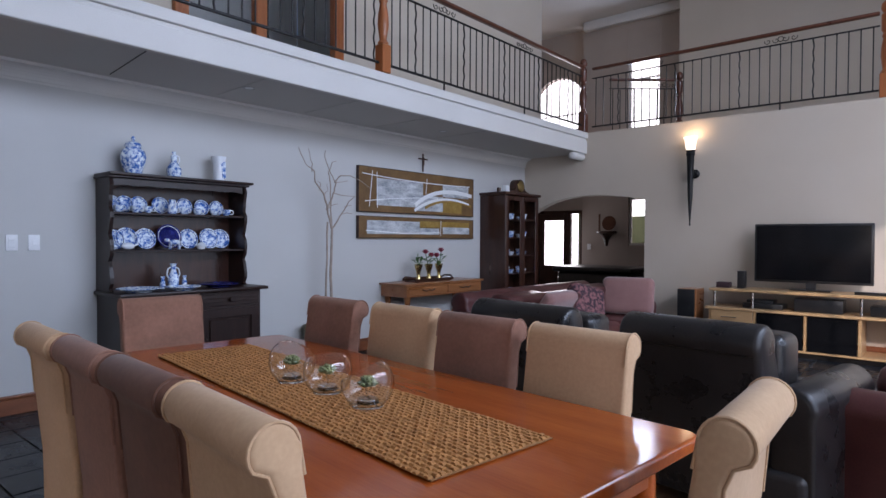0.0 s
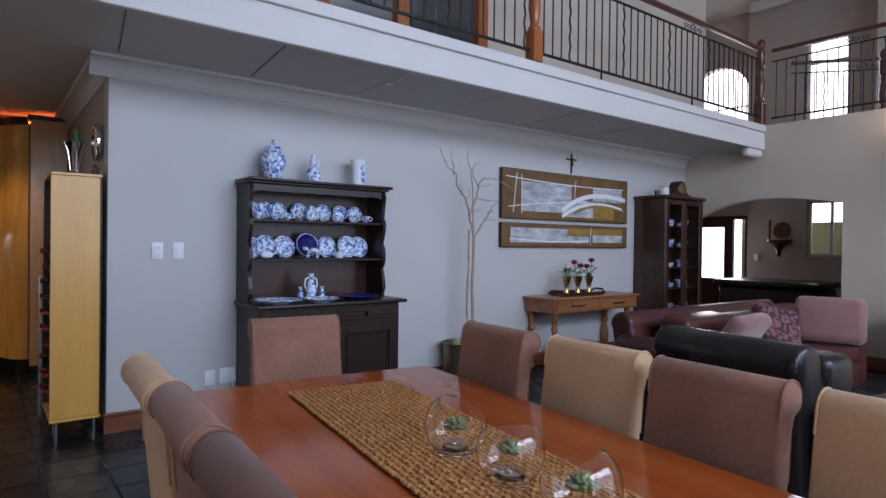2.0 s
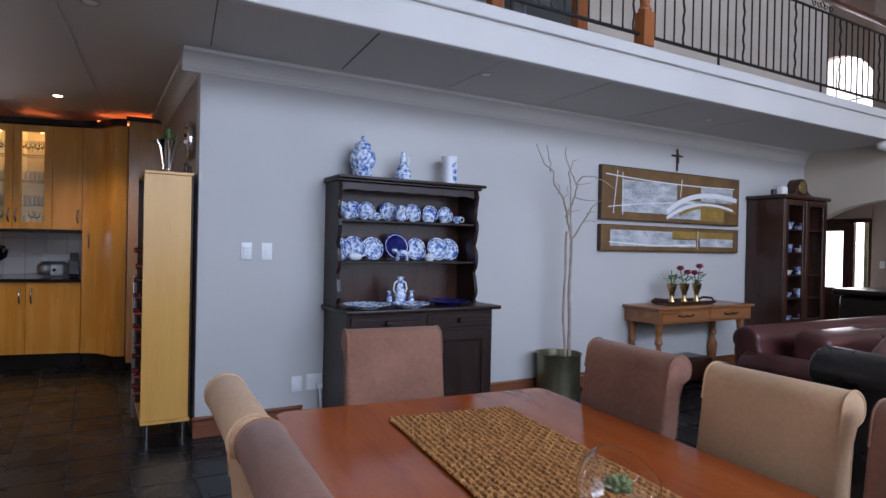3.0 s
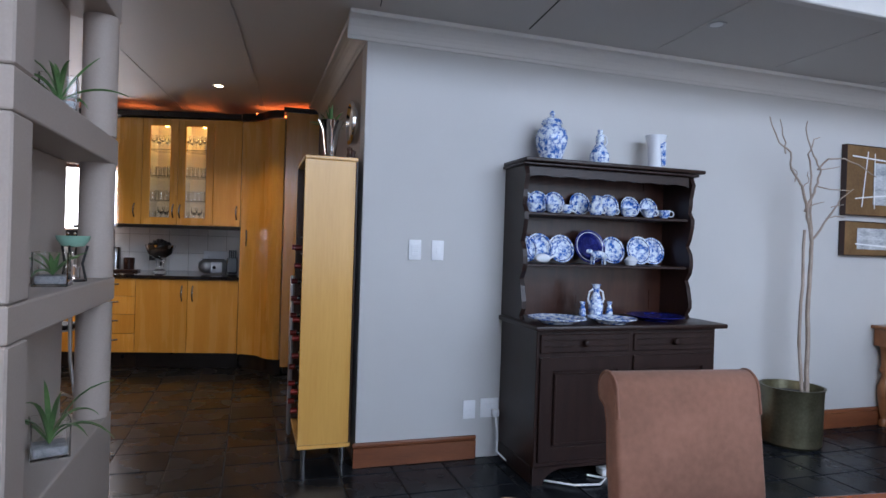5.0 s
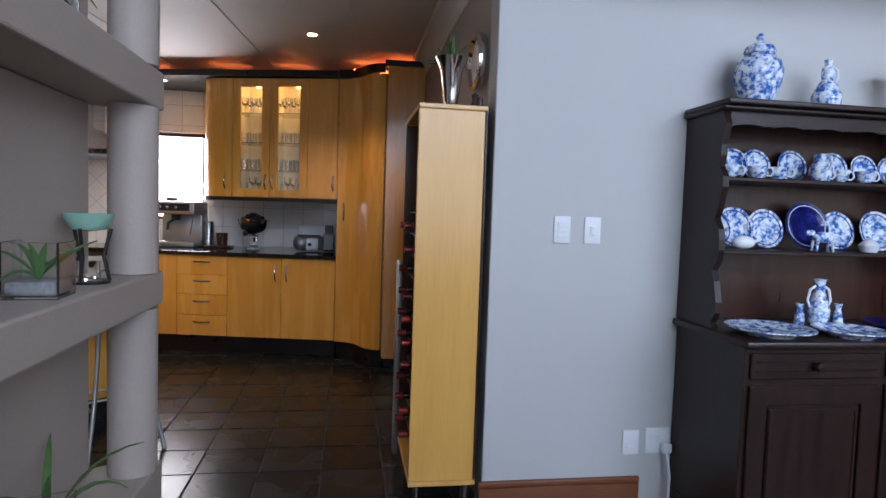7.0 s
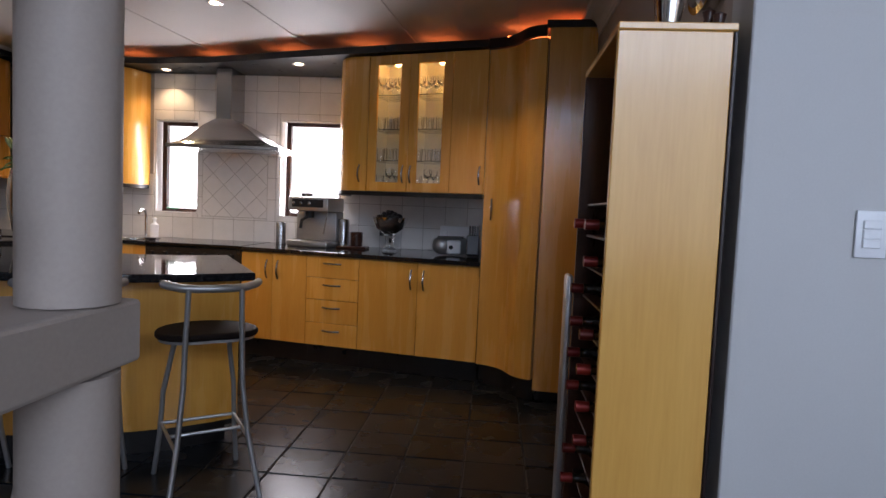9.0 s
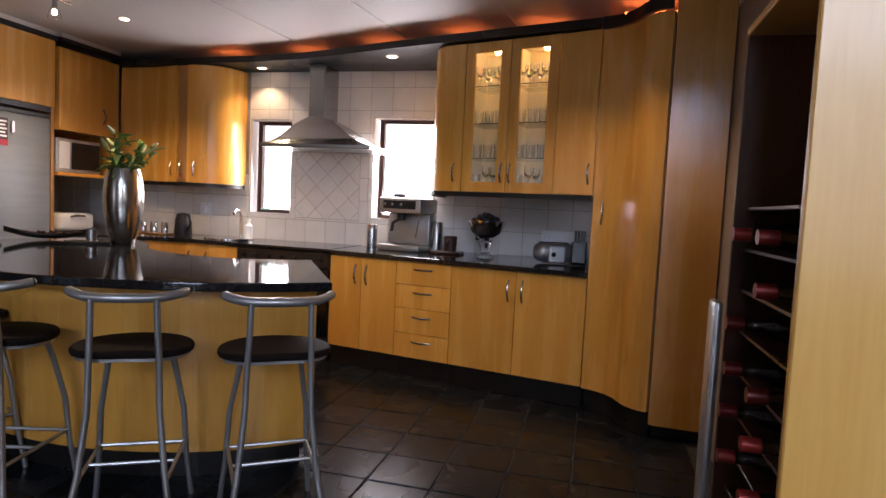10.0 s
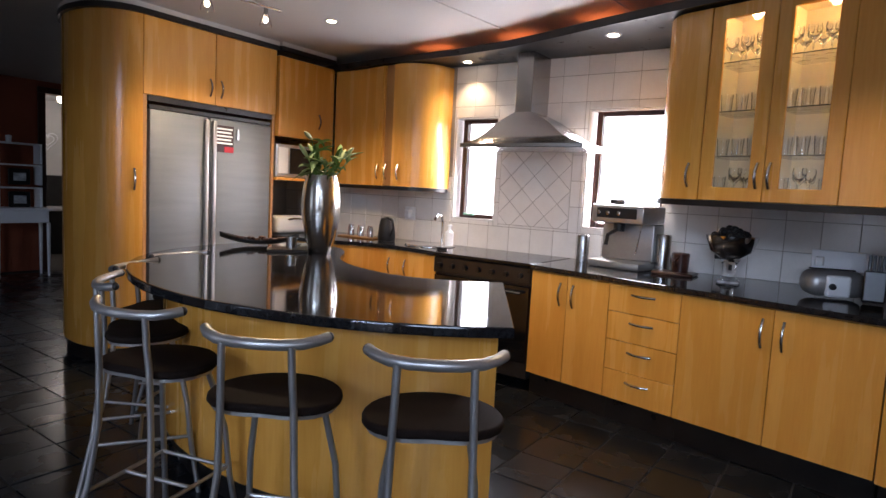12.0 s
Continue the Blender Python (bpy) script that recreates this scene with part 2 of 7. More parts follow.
# ---- building helpers ----
class Build:
    """Collects shapes in one mesh."""

    def __init__(self):
        self.bm = bmesh.new()

    def _take(self, tmp, m=None, smooth=False):
        for f in tmp.faces:
            f.smooth = smooth
        if m is not None:
            bmesh.ops.transform(tmp, matrix=m, verts=tmp.verts)
        me = bpy.data.meshes.new("tmp")
        tmp.to_mesh(me)
        tmp.free()
        self.bm.from_mesh(me)
        bpy.data.meshes.remove(me)
        return self

    def box(self, x0, x1, y0, y1, z0, z1, r=0.003, seg=1, m=None, smooth=None):
        tmp = bmesh.new()
        bmesh.ops.create_cube(tmp, size=1)
        sx, sy, sz = abs(x1 - x0), abs(y1 - y0), abs(z1 - z0)
        bmesh.ops.transform(tmp, matrix=Matrix.Translation(((x0 + x1) / 2, (y0 + y1) / 2, (z0 + z1) / 2)) @ Matrix.Diagonal((sx, sy, sz, 1)), verts=tmp.verts)
        r = min(r, 0.45 * min(sx, sy, sz))
        if r > 0:
            bmesh.ops.bevel(tmp, geom=list(tmp.edges), offset=r, segments=seg, profile=0.5, affect="EDGES")
        return self._take(tmp, m, seg > 1 if smooth is None else smooth)

    def lathe(self, prof, at=(0, 0, 0), seg=24, m=None, smooth=True):
        """Turns (radius, height) pairs round z."""
        tmp = bmesh.new()
        rings = []
        for r, z in prof:
            if r < 1e-5:
                rings.append([tmp.verts.new((at[0], at[1], at[2] + z))])
            else:
                rings.append([tmp.verts.new((at[0] + r * math.cos(2 * math.pi * i / seg), at[1] + r * math.sin(2 * math.pi * i / seg), at[2] + z)) for i in range(seg)])
        for a, b in zip(rings, rings[1:]):
            for i in range(seg):
                j = (i + 1) % seg
                if len(a) == 1 and len(b) == 1:
                    continue
                if len(a) == 1:
                    tmp.faces.new((a[0], b[j], b[i]))
                elif len(b) == 1:
                    tmp.faces.new((a[i], a[j], b[0]))
                else:
                    tmp.faces.new((a[i], a[j], b[j], b[i]))
        bmesh.ops.recalc_face_normals(tmp, faces=tmp.faces)
        return self._take(tmp, m, smooth)

    def rim(self, u0, u1, v0, v1, s, d0, d1, m):
        """A flat frame with one opening: local x, y across, z through; m lays it in place."""
        tmp = bmesh.new()
        o, i = ((u0, v0), (u1, v0), (u1, v1), (u0, v1)), ((u0 + s, v0 + s), (u1 - s, v0 + s), (u1 - s, v1 - s), (u0 + s, v1 - s))
        A, B, C, D = ([tmp.verts.new((*p, z)) for p in q] for q, z in ((o, d0), (i, d0), (o, d1), (i, d1)))
        for k in range(4):
            j = (k + 1) % 4
            for q in ((A[k], A[j], B[j], B[k]), (C[k], C[j], D[j], D[k]), (A[k], A[j], C[j], C[k]), (B[k], B[j], D[j], D[k])):
                tmp.faces.new(q)
        bmesh.ops.recalc_face_normals(tmp, faces=tmp.faces)
        bmesh.ops.bevel(tmp, geom=list(tmp.edges), offset=0.003, segments=1, affect="EDGES")
        return self._take(tmp, m)

    def tube(self, pts, r, seg=8, m=None, r1=None):
        """A round bar along points."""
        tmp = bmesh.new()
        pts = [Vector(p) for p in pts]
        rings = []
        for k, p in enumerate(pts):
            d = (pts[min(k + 1, len(pts) - 1)] - pts[max(k - 1, 0)]).normalized()
            a = d.orthogonal().normalized() if k == 0 else (rings_a - d * rings_a.dot(d)).normalized()
            rings_a = a
            b = d.cross(a)
            rr = r if r1 is None else r + (r1 - r) * k / (len(pts) - 1)
            rings.append([tmp.verts.new(p + rr * (math.cos(2 * math.pi * i / seg) * a + math.sin(2 * math.pi * i / seg) * b)) for i in range(seg)])
        for a, b in zip(rings, rings[1:]):
            for i in range(seg):
                tmp.faces.new((a[i], a[(i + 1) % seg], b[(i + 1) % seg], b[i]))
        tmp.faces.new(rings[0][::-1])
        tmp.faces.new(rings[-1])
        bmesh.ops.recalc_face_normals(tmp, faces=tmp.faces)
        return self._take(tmp, m, True)

    def prism(self, plan, z0, z1, m=None, r=0.0, smooth=False, seg=2):
        """A plan outline drawn up from z0 to z1."""
        tmp = bmesh.new()
        lo = [tmp.verts.new((x, y, z0)) for x, y in plan]
        hi = [tmp.verts.new((x, y, z1)) for x, y in plan]
        n = len(plan)
        for i in range(n):
            tmp.faces.new((lo[i], lo[(i + 1) % n], hi[(i + 1) % n], hi[i]))
        top = [tmp.faces.new(lo[::-1]), tmp.faces.new(hi)]
        bmesh.ops.recalc_face_normals(tmp, faces=tmp.faces)
        if r > 0:
            bmesh.ops.bevel(tmp, geom=[e for f in top for e in f.edges], offset=r, segments=seg, profile=0.5, affect="EDGES")
        return self._take(tmp, m, smooth)

    def sheet(self, line, thick, z0, z1, m=None, smooth=True):
        """A bent panel that follows a plan line, thick to its left."""
        pts = [Vector((x, y)) for x, y in line]
        back = []
        for i, p in enumerate(pts):
            d = (pts[min(i + 1, len(pts) - 1)] - pts[max(i - 1, 0)]).normalized()
            back.append(p + thick * Vector((-d.y, d.x)))
        tmp = bmesh.new()
        lo = [(tmp.verts.new((*p, z0)), tmp.verts.new((*p, z1)), tmp.verts.new((*q, z1)), tmp.verts.new((*q, z0))) for p, q in zip(pts, back)]
        for a, b in zip(lo, lo[1:]):
            for i in range(4):
                fc = tmp.faces.new((a[i], a[(i + 1) % 4], b[(i + 1) % 4], b[i]))
        tmp.faces.new(lo[0])
        tmp.faces.new(lo[-1][::-1])
        bmesh.ops.recalc_face_normals(tmp, faces=tmp.faces)
        return self._take(tmp, m, smooth)

    def ball(self, at, rx, ry, rz, m=None, seg=16):
        tmp = bmesh.new()
        bmesh.ops.create_uvsphere(tmp, u_segments=seg, v_segments=max(6, seg // 2), radius=1)
        bmesh.ops.transform(tmp, matrix=Matrix.Translation(at) @ Matrix.Diagonal((rx, ry, rz, 1)), verts=tmp.verts)
        return self._take(tmp, m, True)

    def done(self, name, mat, parent=None, label=""):
        me = bpy.data.meshes.new(name)
        self.bm.to_mesh(me)
        self.bm.free()
        me.materials.append(mat)
        if any(p.use_smooth for p in me.polygons):
            me.set_sharp_from_angle(angle=radians(42))
        ob = new(name, me)
        if parent is not None:
            ob.parent = parent
            ob.matrix_parent_inverse = Matrix.Identity(4)
        if label:
            ob["label"] = label
        return ob


def thing(name, label, category, at=(0, 0, 0), turn=0.0, group=""):
    ob = new(name)
    ob.empty_display_size = 0.05
    ob.matrix_basis = pose(*at, 0, 0, turn)
    return tagged(ob, label, category, group)


def structure(ob, label="", category=""):
    return tagged(ob, label, category, "", "structure")


def mix(a, b, t):
    return tuple(p + (q - p) * t for p, q in zip(a, b))


def bend(p0, p1, p2, n=10):
    """A quadratic curve through plan points."""
    return [mix(mix(p0, p1, i / n), mix(p1, p2, i / n), i / n) for i in range(n + 1)]


HEDGE = material("green garden wall", (0.20, 0.27, 0.15), (0.28, 0.35, 0.21), 0.8, scale=4, fine=50, bump=0.2)

# ---- structure ----
CEIL, UP, TOP = 2.58, 2.88, 6.0
UPRIGHT = Matrix(((1, 0, 0, 0), (0, 0, -1, 0), (0, 1, 0, 0), (0, 0, 0, 1)))


def wall(name, label, mat, *boxes):
    b = Build()
    for x in boxes:
        b.box(*x, r=0.004)
    return structure(b.done(name, mat), label, "wall")


wall("wall_dresser", "pale grey painted plaster wall behind the dresser", PAINT, (-5.2, -5.05, 0.945, 8.12, 0, CEIL))
wall("wall_wine", "warm grey plaster wall beside the wine rack", TAUPE, (-9.1, -5.2, 0.95, 1.1, 0, CEIL))
arch = [(-4.95, 0), (-4.95, 1.68)] + bend((-4.95, 1.68), (-4.35, 2.12), (-3.09, 1.865), 14)[1:] + [(-3.09, 0)]
tvw = [(-5.2, 0)] + arch + [(3.4, 0), (3.4, UP), (-5.2, UP)]
structure(Build().prism(tvw, -8.27, -8.12, UPRIGHT).done("wall_television", CREAM), "cream plaster wall with a shallow arched opening", "wall")
KW = [(-2.905, -2.475, 1.147, 2.017), (-1.69, -1.09, 1.15, 2.048)]
wall("wall_kitchen", "tiled kitchen wall with two small windows", TILEGROUT,
     (-9.1, -8.95, -5.1, KW[0][0], 0, CEIL), (-9.1, -8.95, KW[0][1], KW[1][0], 0, CEIL), (-9.1, -8.95, KW[1][1], 0.95, 0, CEIL),
     (-9.1, -8.95, KW[0][0], KW[0][1], 0, KW[0][2]), (-9.1, -8.95, KW[0][0], KW[0][1], KW[0][3], CEIL),
     (-9.1, -8.95, KW[1][0], KW[1][1], 0, KW[1][2]), (-9.1, -8.95, KW[1][0], KW[1][1], KW[1][3], CEIL))
wall("wall_fridge", "plain plaster wall behind the tall cabinets", PAINT, (-9.1, -6.93, -5.25, -5.1, 0, CEIL))
wall("wall_passage", "taupe plaster wall of the passage", TAUPE, (-9.25, -9.1, -9.2, -5.1, 0, CEIL))
wall("wall_rust", "rust red painted wall with a dark framed doorway", RUST, (-8.19, -3.05, -9.35, -9.2, 0, CEIL), (-9.25, -8.19, -9.35, -9.2, 2.42, CEIL))
wall("wall_pantry", "pale wall of the room beyond the doorway", PAINT, (-10.4, -7.4, -11.7, -11.6, 0, CEIL), (-7.5, -7.4, -11.6, -9.35, 0, CEIL), (-10.5, -10.4, -11.7, -9.2, 0, CEIL), (-10.4, -9.25, -9.35, -9.2, 0, CEIL))
# unseen, added wall; the gap lets dining daylight reach the passage, the rest shields the island
wall("wall_kitchen_east", "unseen taupe plaster wall added to close the kitchen", TAUPE, (-3.2, -3.05, -9.2, -4.4, 0, CEIL), (-3.2, -3.05, -2.9, -1.6, 0, TOP))
# unseen south wall; its window is added for the fill light
wall("wall_south", "unseen plain plaster wall with an added window behind the table", PAINT,
     (-3.05, -1.6, -4.5, -4.35, 0, TOP), (1.2, 3.55, -4.5, -4.35, 0, TOP), (-1.6, 1.2, -4.5, -4.35, 0, 0.5), (-1.6, 1.2, -4.5, -4.35, 2.5, TOP))
wall("wall_garden", "plain plaster wall with wide garden doors", PAINT,
     (3.4, 3.55, -4.35, -0.6, 0, TOP), (3.4, 3.55, 7.6, 12.2, 0, TOP), (3.4, 3.55, -0.6, 7.6, 3.4, 3.5), (3.4, 3.55, -0.6, 7.6, 5.1, TOP), (3.4, 3.55, -0.6, 7.6, 0, 0.1))
# upper storey
wall("wall_upper_gallery", "cream plaster wall behind the gallery", CREAM,
     (-5.2, -5.05, 4.35, 8.6, UP, TOP), (-5.2, -5.05, -4.35, 2.45, UP, TOP), (-5.2, -5.05, 2.45, 4.35, 5.0, TOP))
wall("wall_upper_end", "cream plaster wall closing the gallery", CREAM, (-5.2, -3.05, -4.5, -4.35, UP, TOP))
wall("wall_upper_bedroom", "pale wall of the room behind the glass door", PAINT, (-7.7, -7.6, 1.0, 5.6, UP, TOP), (-7.6, -5.2, 0.9, 1.0, UP, TOP), (-7.6, -5.2, 5.6, 5.7, UP, TOP))
WIN_U = (-5.04, -4.36, 3.5, 5.04)
wall("wall_upper_taupe", "taupe plaster wall with a tall narrow window", TAUPE,
     (-6.07, WIN_U[0], 12.0, 12.15, UP, TOP), (WIN_U[1], -3.75, 12.0, 12.15, UP, TOP), (WIN_U[0], WIN_U[1], 12.0, 12.15, UP, WIN_U[2]), (WIN_U[0], WIN_U[1], 12.0, 12.15, WIN_U[3], TOP))
wall("wall_upper_pale", "pale plaster wall of the landing", CREAM, (-3.75, 3.4, 11.3, 11.45, UP, TOP), (-3.75, -3.6, 11.45, 12.0, UP, TOP))
aw = [(-9.2, UP), (-7.55, UP), (-7.55, 4.15)] + [(-6.85 + 0.7 * math.cos(math.pi * (1 - i / 14)), 4.3 + 0.72 * math.sin(math.pi * i / 14)) for i in range(15)] + [(-6.15, UP), (-6.0, UP), (-6.0, TOP), (-9.2, TOP)]
structure(Build().prism(aw, -12.45, -12.3, UPRIGHT).done("wall_upper_arch", TAUPE), "taupe wall with an arched window", "wall")
wall("wall_upper_side", "plain wall closing the upper storey", CREAM, (-9.3, -9.2, 8.6, 12.45, UP, TOP), (-9.2, -5.2, 8.5, 8.6, UP, TOP))
# hall behind the arch
HD = (-6.9, -5.8, 0.0, 1.93)
wall("wall_hall", "grey plaster wall of the entrance hall", TAUPE,
     (-9.2, HD[0], 11.5, 11.65, 0, CEIL), (HD[1], -4.79, 11.5, 11.65, 0, CEIL), (HD[0], HD[1], 11.5, 11.65, HD[3], CEIL),
     (-4.79, -4.0, 11.5, 11.65, 0, 1.2), (-4.79, -4.0, 11.5, 11.65, 2.15, CEIL), (-4.0, 3.4, 11.5, 11.65, 0, CEIL), (-9.3, -9.2, 8.27, 11.65, 0, CEIL), (-9.2, -5.2, 8.12, 8.27, 0, CEIL))
# floors and ceilings
structure(Build().box(-10.6, 3.6, -11.8, 12.5, -0.12, -0.008, r=0).done("floor", GROUT), "grey cement bed between dark slate tiles", "floor")
structure(Build().box(-9.3, -5.0, 8.6, 12.5, UP - 0.2, UP, r=0).box(-5.0, 3.4, 8.27, 12.2, UP - 0.2, UP, r=0).box(-7.6, -5.2, 1.0, 5.6, UP - 0.2, UP, r=0).done("floor_upper", OAK), "upper storey floor of brown boards", "floor")
b = Build().box(-10.5, -4.03, -11.8, 8.12, CEIL, CEIL + 0.05, r=0)
b.box(-4.03, -3.0, -9.4, -4.4, CEIL, CEIL + 0.05, r=0).box(-9.3, 3.4, 8.27, 11.6, CEIL, CEIL + 0.05, r=0)
b.box(-4.03, -3.1, -4.4, -1.6, CEIL, CEIL + 0.05, r=0)
structure(b.done("ceiling", BOARD), "flat white ceiling boards with cover strips", "ceiling")
structure(Build().box(-9.3, 3.6, -4.5, 12.5, TOP, TOP + 0.1, r=0).done("ceiling_upper", WHITE), "high white ceiling", "ceiling")
structure(Build().box(-3.65, -3.45, 8.5, 12.2, 5.82, TOP, r=0.03, seg=2).box(-6.0, -3.6, 11.85, 12.0, 5.8, TOP, r=0.03, seg=2).done("cornice_upper", WHITE), "white moulded cornice", "cornice")
for i, (yy, y2) in enumerate([(0.88, 0.98), (1.79, 1.87), (2.72, 2.76), (3.7, 3.72), (4.7, 4.7), (5.7, 5.7)]):
    structure(Build().sheet([(-4.0, yy), (-4.86, y2)], 0.006, CEIL - 0.005, CEIL + 0.002).done("ceiling_strip", IRON if i < 2 else BOARD), "thin joint strip of the ceiling boards", "strip")
for pts in ([(-4.2, 0.12), (-8.4, 0.5)], [(-4.4, -0.75), (-8.4, -0.33)], [(-4.6, -1.65), (-8.4, -1.25)], [(-4.6, -2.55), (-8.5, -2.2)]):
    structure(Build().sheet(pts, 0.035, CEIL - 0.006, CEIL + 0.002).done("ceiling_strip", BOARD), "flat cover strip on the ceiling boards", "strip")
# gallery slab
b = Build().box(-5.05, -3.99, -4.35, 8.12, CEIL + 0.05, UP, r=0).box(-4.027, -3.97, -4.35, 8.12, 2.572, 2.764, r=0.006).box(-4.027, -3.987, -4.35, 8.12, 2.766, 2.792, r=0.0).box(-4.027, -3.955, -4.35, 8.12, 2.794, UP, r=0.005)
structure(b.done("gallery_edge", WHITE), "white plastered edge of the gallery floor", "gallery")
structure(Build().box(-4.1, -3.98, 7.75, 8.115, 2.47, 2.577, r=0.05, seg=3).done("gallery_bracket", WHITE), "small white plaster bracket under the gallery", "trim")
prof = [(0, 0), (0.010, 0), (0.012, 0.018)] + [(0.104 - 0.088 * math.cos(radians(a)), 0.022 + 0.088 * math.sin(radians(a))) for a in range(0, 91, 15)] + [(0.108, 0.112), (0.112, 0.134), (0, 0.134)]


def cornice(x0, y0, x1, y1, label):
    d = Vector((x1 - x0, y1 - y0, 0))
    m = Matrix.Translation((x0, y0, CEIL - 0.136)) @ Matrix(((-d.normalized().y * -1, 0, d.normalized().x, 0), (d.normalized().x * -1, 0, d.normalized().y, 0), (0, 1, 0, 0), (0, 0, 0, 1)))
    return structure(Build().prism(prof, 0, d.length, m, smooth=False).done("cornice", WHITE), label, "cornice")


cornice(-5.05, 0.83, -5.05, 8.12, "white moulded ceiling cornice")
cornice(-9.0, 0.95, -5.05, 0.95, "white moulded ceiling cornice")
structure(Build().box(-5.048, -5.03, 0.93, 1.68, 0, 0.115, r=0.004).box(-5.048, -5.026, 0.925, 1.68, 0.117, 0.145, r=0.008, seg=2).box(-5.048, -5.03, 3.02, 8.11, 0, 0.115, r=0.004).box(-5.048, -5.026, 3.02, 8.11, 0.117, 0.145, r=0.008, seg=2).done("baseboard_dresser", SKIRT), "red-brown moulded wooden skirting", "baseboard")
structure(Build().box(-3.05, 3.39, 8.1, 8.118, 0, 0.14, r=0.006).done("baseboard_television", SKIRT), "red-brown wooden skirting", "baseboard")


def window(name, label, u0, u1, z0, z1, at, axis, frame_mat, bars=(), depth=0.06, fw=0.045):
    """A glazed frame in a wall; axis x: the pane faces x."""
    w = structure(new(name), label, "window")

    def bx(b, a0, a1, c0, c1, d0, d1, r=0.004):
        return b.box(d0, d1, a0, a1, c0, c1, r=r) if axis == "x" else b.box(a0, a1, d0, d1, c0, c1, r=r)
    b = Build()
    for a in ((u0, u0 + fw, z0, z1), (u1 - fw, u1, z0, z1), (u0 + fw, u1 - fw, z0, z0 + fw), (u0 + fw, u1 - fw, z1 - fw, z1)):
        bx(b, *a, at, at + depth)
    for a in bars:
        bx(b, *a, at + 0.01, at + depth - 0.01)
    b.done("window_frame", frame_mat, w)
    g = bx(Build(), u0 + fw, u1 - fw, z0 + fw, z1 - fw, at + 0.025, at + 0.031, 0).done("pane", GLASS, w)
    g.visible_shadow = False
    return w


def backdrop(name, x0, x1, y0, y1, z0, z1):
    return structure(Build().box(x0, x1, y0, y1, z0, z1, r=0).done(name, SKYGLOW), "overexposed pale daylight outside", "backdrop")


y0, y1, z0, z1 = KW[0]
window("window_1", "dark brown wooden casement window, bright outside", y0 + 0.04, y1, z0, z1, -9.07, "x", DARKRED)
y0, y1, z0, z1 = KW[1]
window("window_2", "dark brown wooden casement window, bright outside", y0 + 0.04, y1, z0, z1, -9.07, "x", DARKRED)
backdrop("backdrop_kitchen", -9.5, -9.45, -3.6, -0.3, 0.6, 2.6)
window("window_3", "tall narrow window of the upper landing, bright outside", *WIN_U, 12.06, "y", WHITE, [(WIN_U[0], WIN_U[1], 4.62, 4.65)])
backdrop("backdrop_landing", -8.4, -3.0, 12.9, 12.95, 2.9, 5.8)
window("window_4", "hall window with a white frame, bright outside", -4.79, -4.0, 1.2, 2.15, 11.55, "y", WHITE, [(-4.45, -4.41, 1.2, 2.15)])
backdrop("backdrop_hall", -7.4, -3.2, 12.2, 12.25, 0.0, 2.5)
window("window_5", "wide glazed garden doors", -0.6, 7.6, 0.1, 3.4, 3.45, "x", DARKRED, [(0.42, 0.48, 0.1, 3.4), (1.82, 1.88, 0.1, 3.4), (3.23, 3.29, 0.1, 3.4), (4.67, 4.73, 0.1, 3.4), (6.12, 6.18, 0.1, 3.4)])
window("window_6", "high window above the garden doors", -0.6, 7.6, 3.5, 5.1, 3.45, "x", DARKRED, [(0.42, 0.48, 3.5, 5.1), (1.82, 1.88, 3.5, 5.1), (3.23, 3.29, 3.5, 5.1), (4.67, 4.73, 3.5, 5.1), (6.12, 6.18, 3.5, 5.1)])
window("window_7", "unseen dining room window, added to let daylight in", -1.6, 1.2, 0.5, 2.5, -4.45, "y", DARKRED, [(-0.23, -0.17, 0.5, 2.5)])
# arched window bars
aw = structure(new("window_8"), "arched window with ornamental bars, bright outside", "window")
b = Build()
for zz in (3.45, 3.8, 4.15):
    b.box(-7.55, -6.15, 12.34, 12.36, zz, zz + 0.025, r=0.004)
for xx in (-7.2, -6.85, -6.5):
    b.box(xx, xx + 0.02, 12.34, 12.36, UP, 4.95, r=0.004)
b.done("window_bars", IRON, aw)

# entrance door in the hall
d = structure(new("door_1"), "dark wooden entrance door with a bright glazed panel and sidelight", "door")
b = Build()
for x in ((-6.9, -6.84), (-6.16, -6.08), (-5.86, -5.8)):
    b.box(x[0], x[1], 11.52, 11.6, 0, 1.93, r=0.006)
b.box(-6.84, -5.86, 11.52, 11.6, 1.86, 1.93, r=0.006).box(-6.84, -6.16, 11.54, 11.58, 0, 0.74, r=0.006).box(-6.84, -6.74, 11.54, 11.58, 0.74, 1.86, r=0.004).box(-6.26, -6.16, 11.54, 11.58, 0.74, 1.86, r=0.004).box(-6.74, -6.26, 11.54, 11.58, 1.72, 1.86, r=0.004)
b.done("door_frame", DARKRED, d)
g = Build().box(-6.74, -6.26, 11.555, 11.56, 0.74, 1.72, r=0).box(-6.08, -5.86, 11.555, 11.56, 0.05, 1.86, r=0).done("pane", GLASS, d)
g.visible_shadow = False
b = Build()
for i in range(22):
    b.box(-5.98, -5.87, 11.9, 12.0, i * 0.085, i * 0.085 + 0.07, r=0.01)
structure(b.done("wall_outside_brick", WHITE), "whitewashed brick pier outside the hall door", "wall")
structure(Build().box(-6.12, -5.99, 11.95, 12.0, 0, 2.2, r=0).box(-5.2, -4.35, 12.05, 12.1, 0, 1.8, r=0).done("wall_garden_green", HEDGE), "pale green plastered garden wall outside", "wall")
b = Build()
for i in range(26):
    b.box(-4.3, -3.9, 11.9, 12.0, i * 0.085, i * 0.085 + 0.07, r=0.01)
structure(b.done("wall_outside_brick", WHITE), "whitewashed brick pier outside the hall window", "wall")
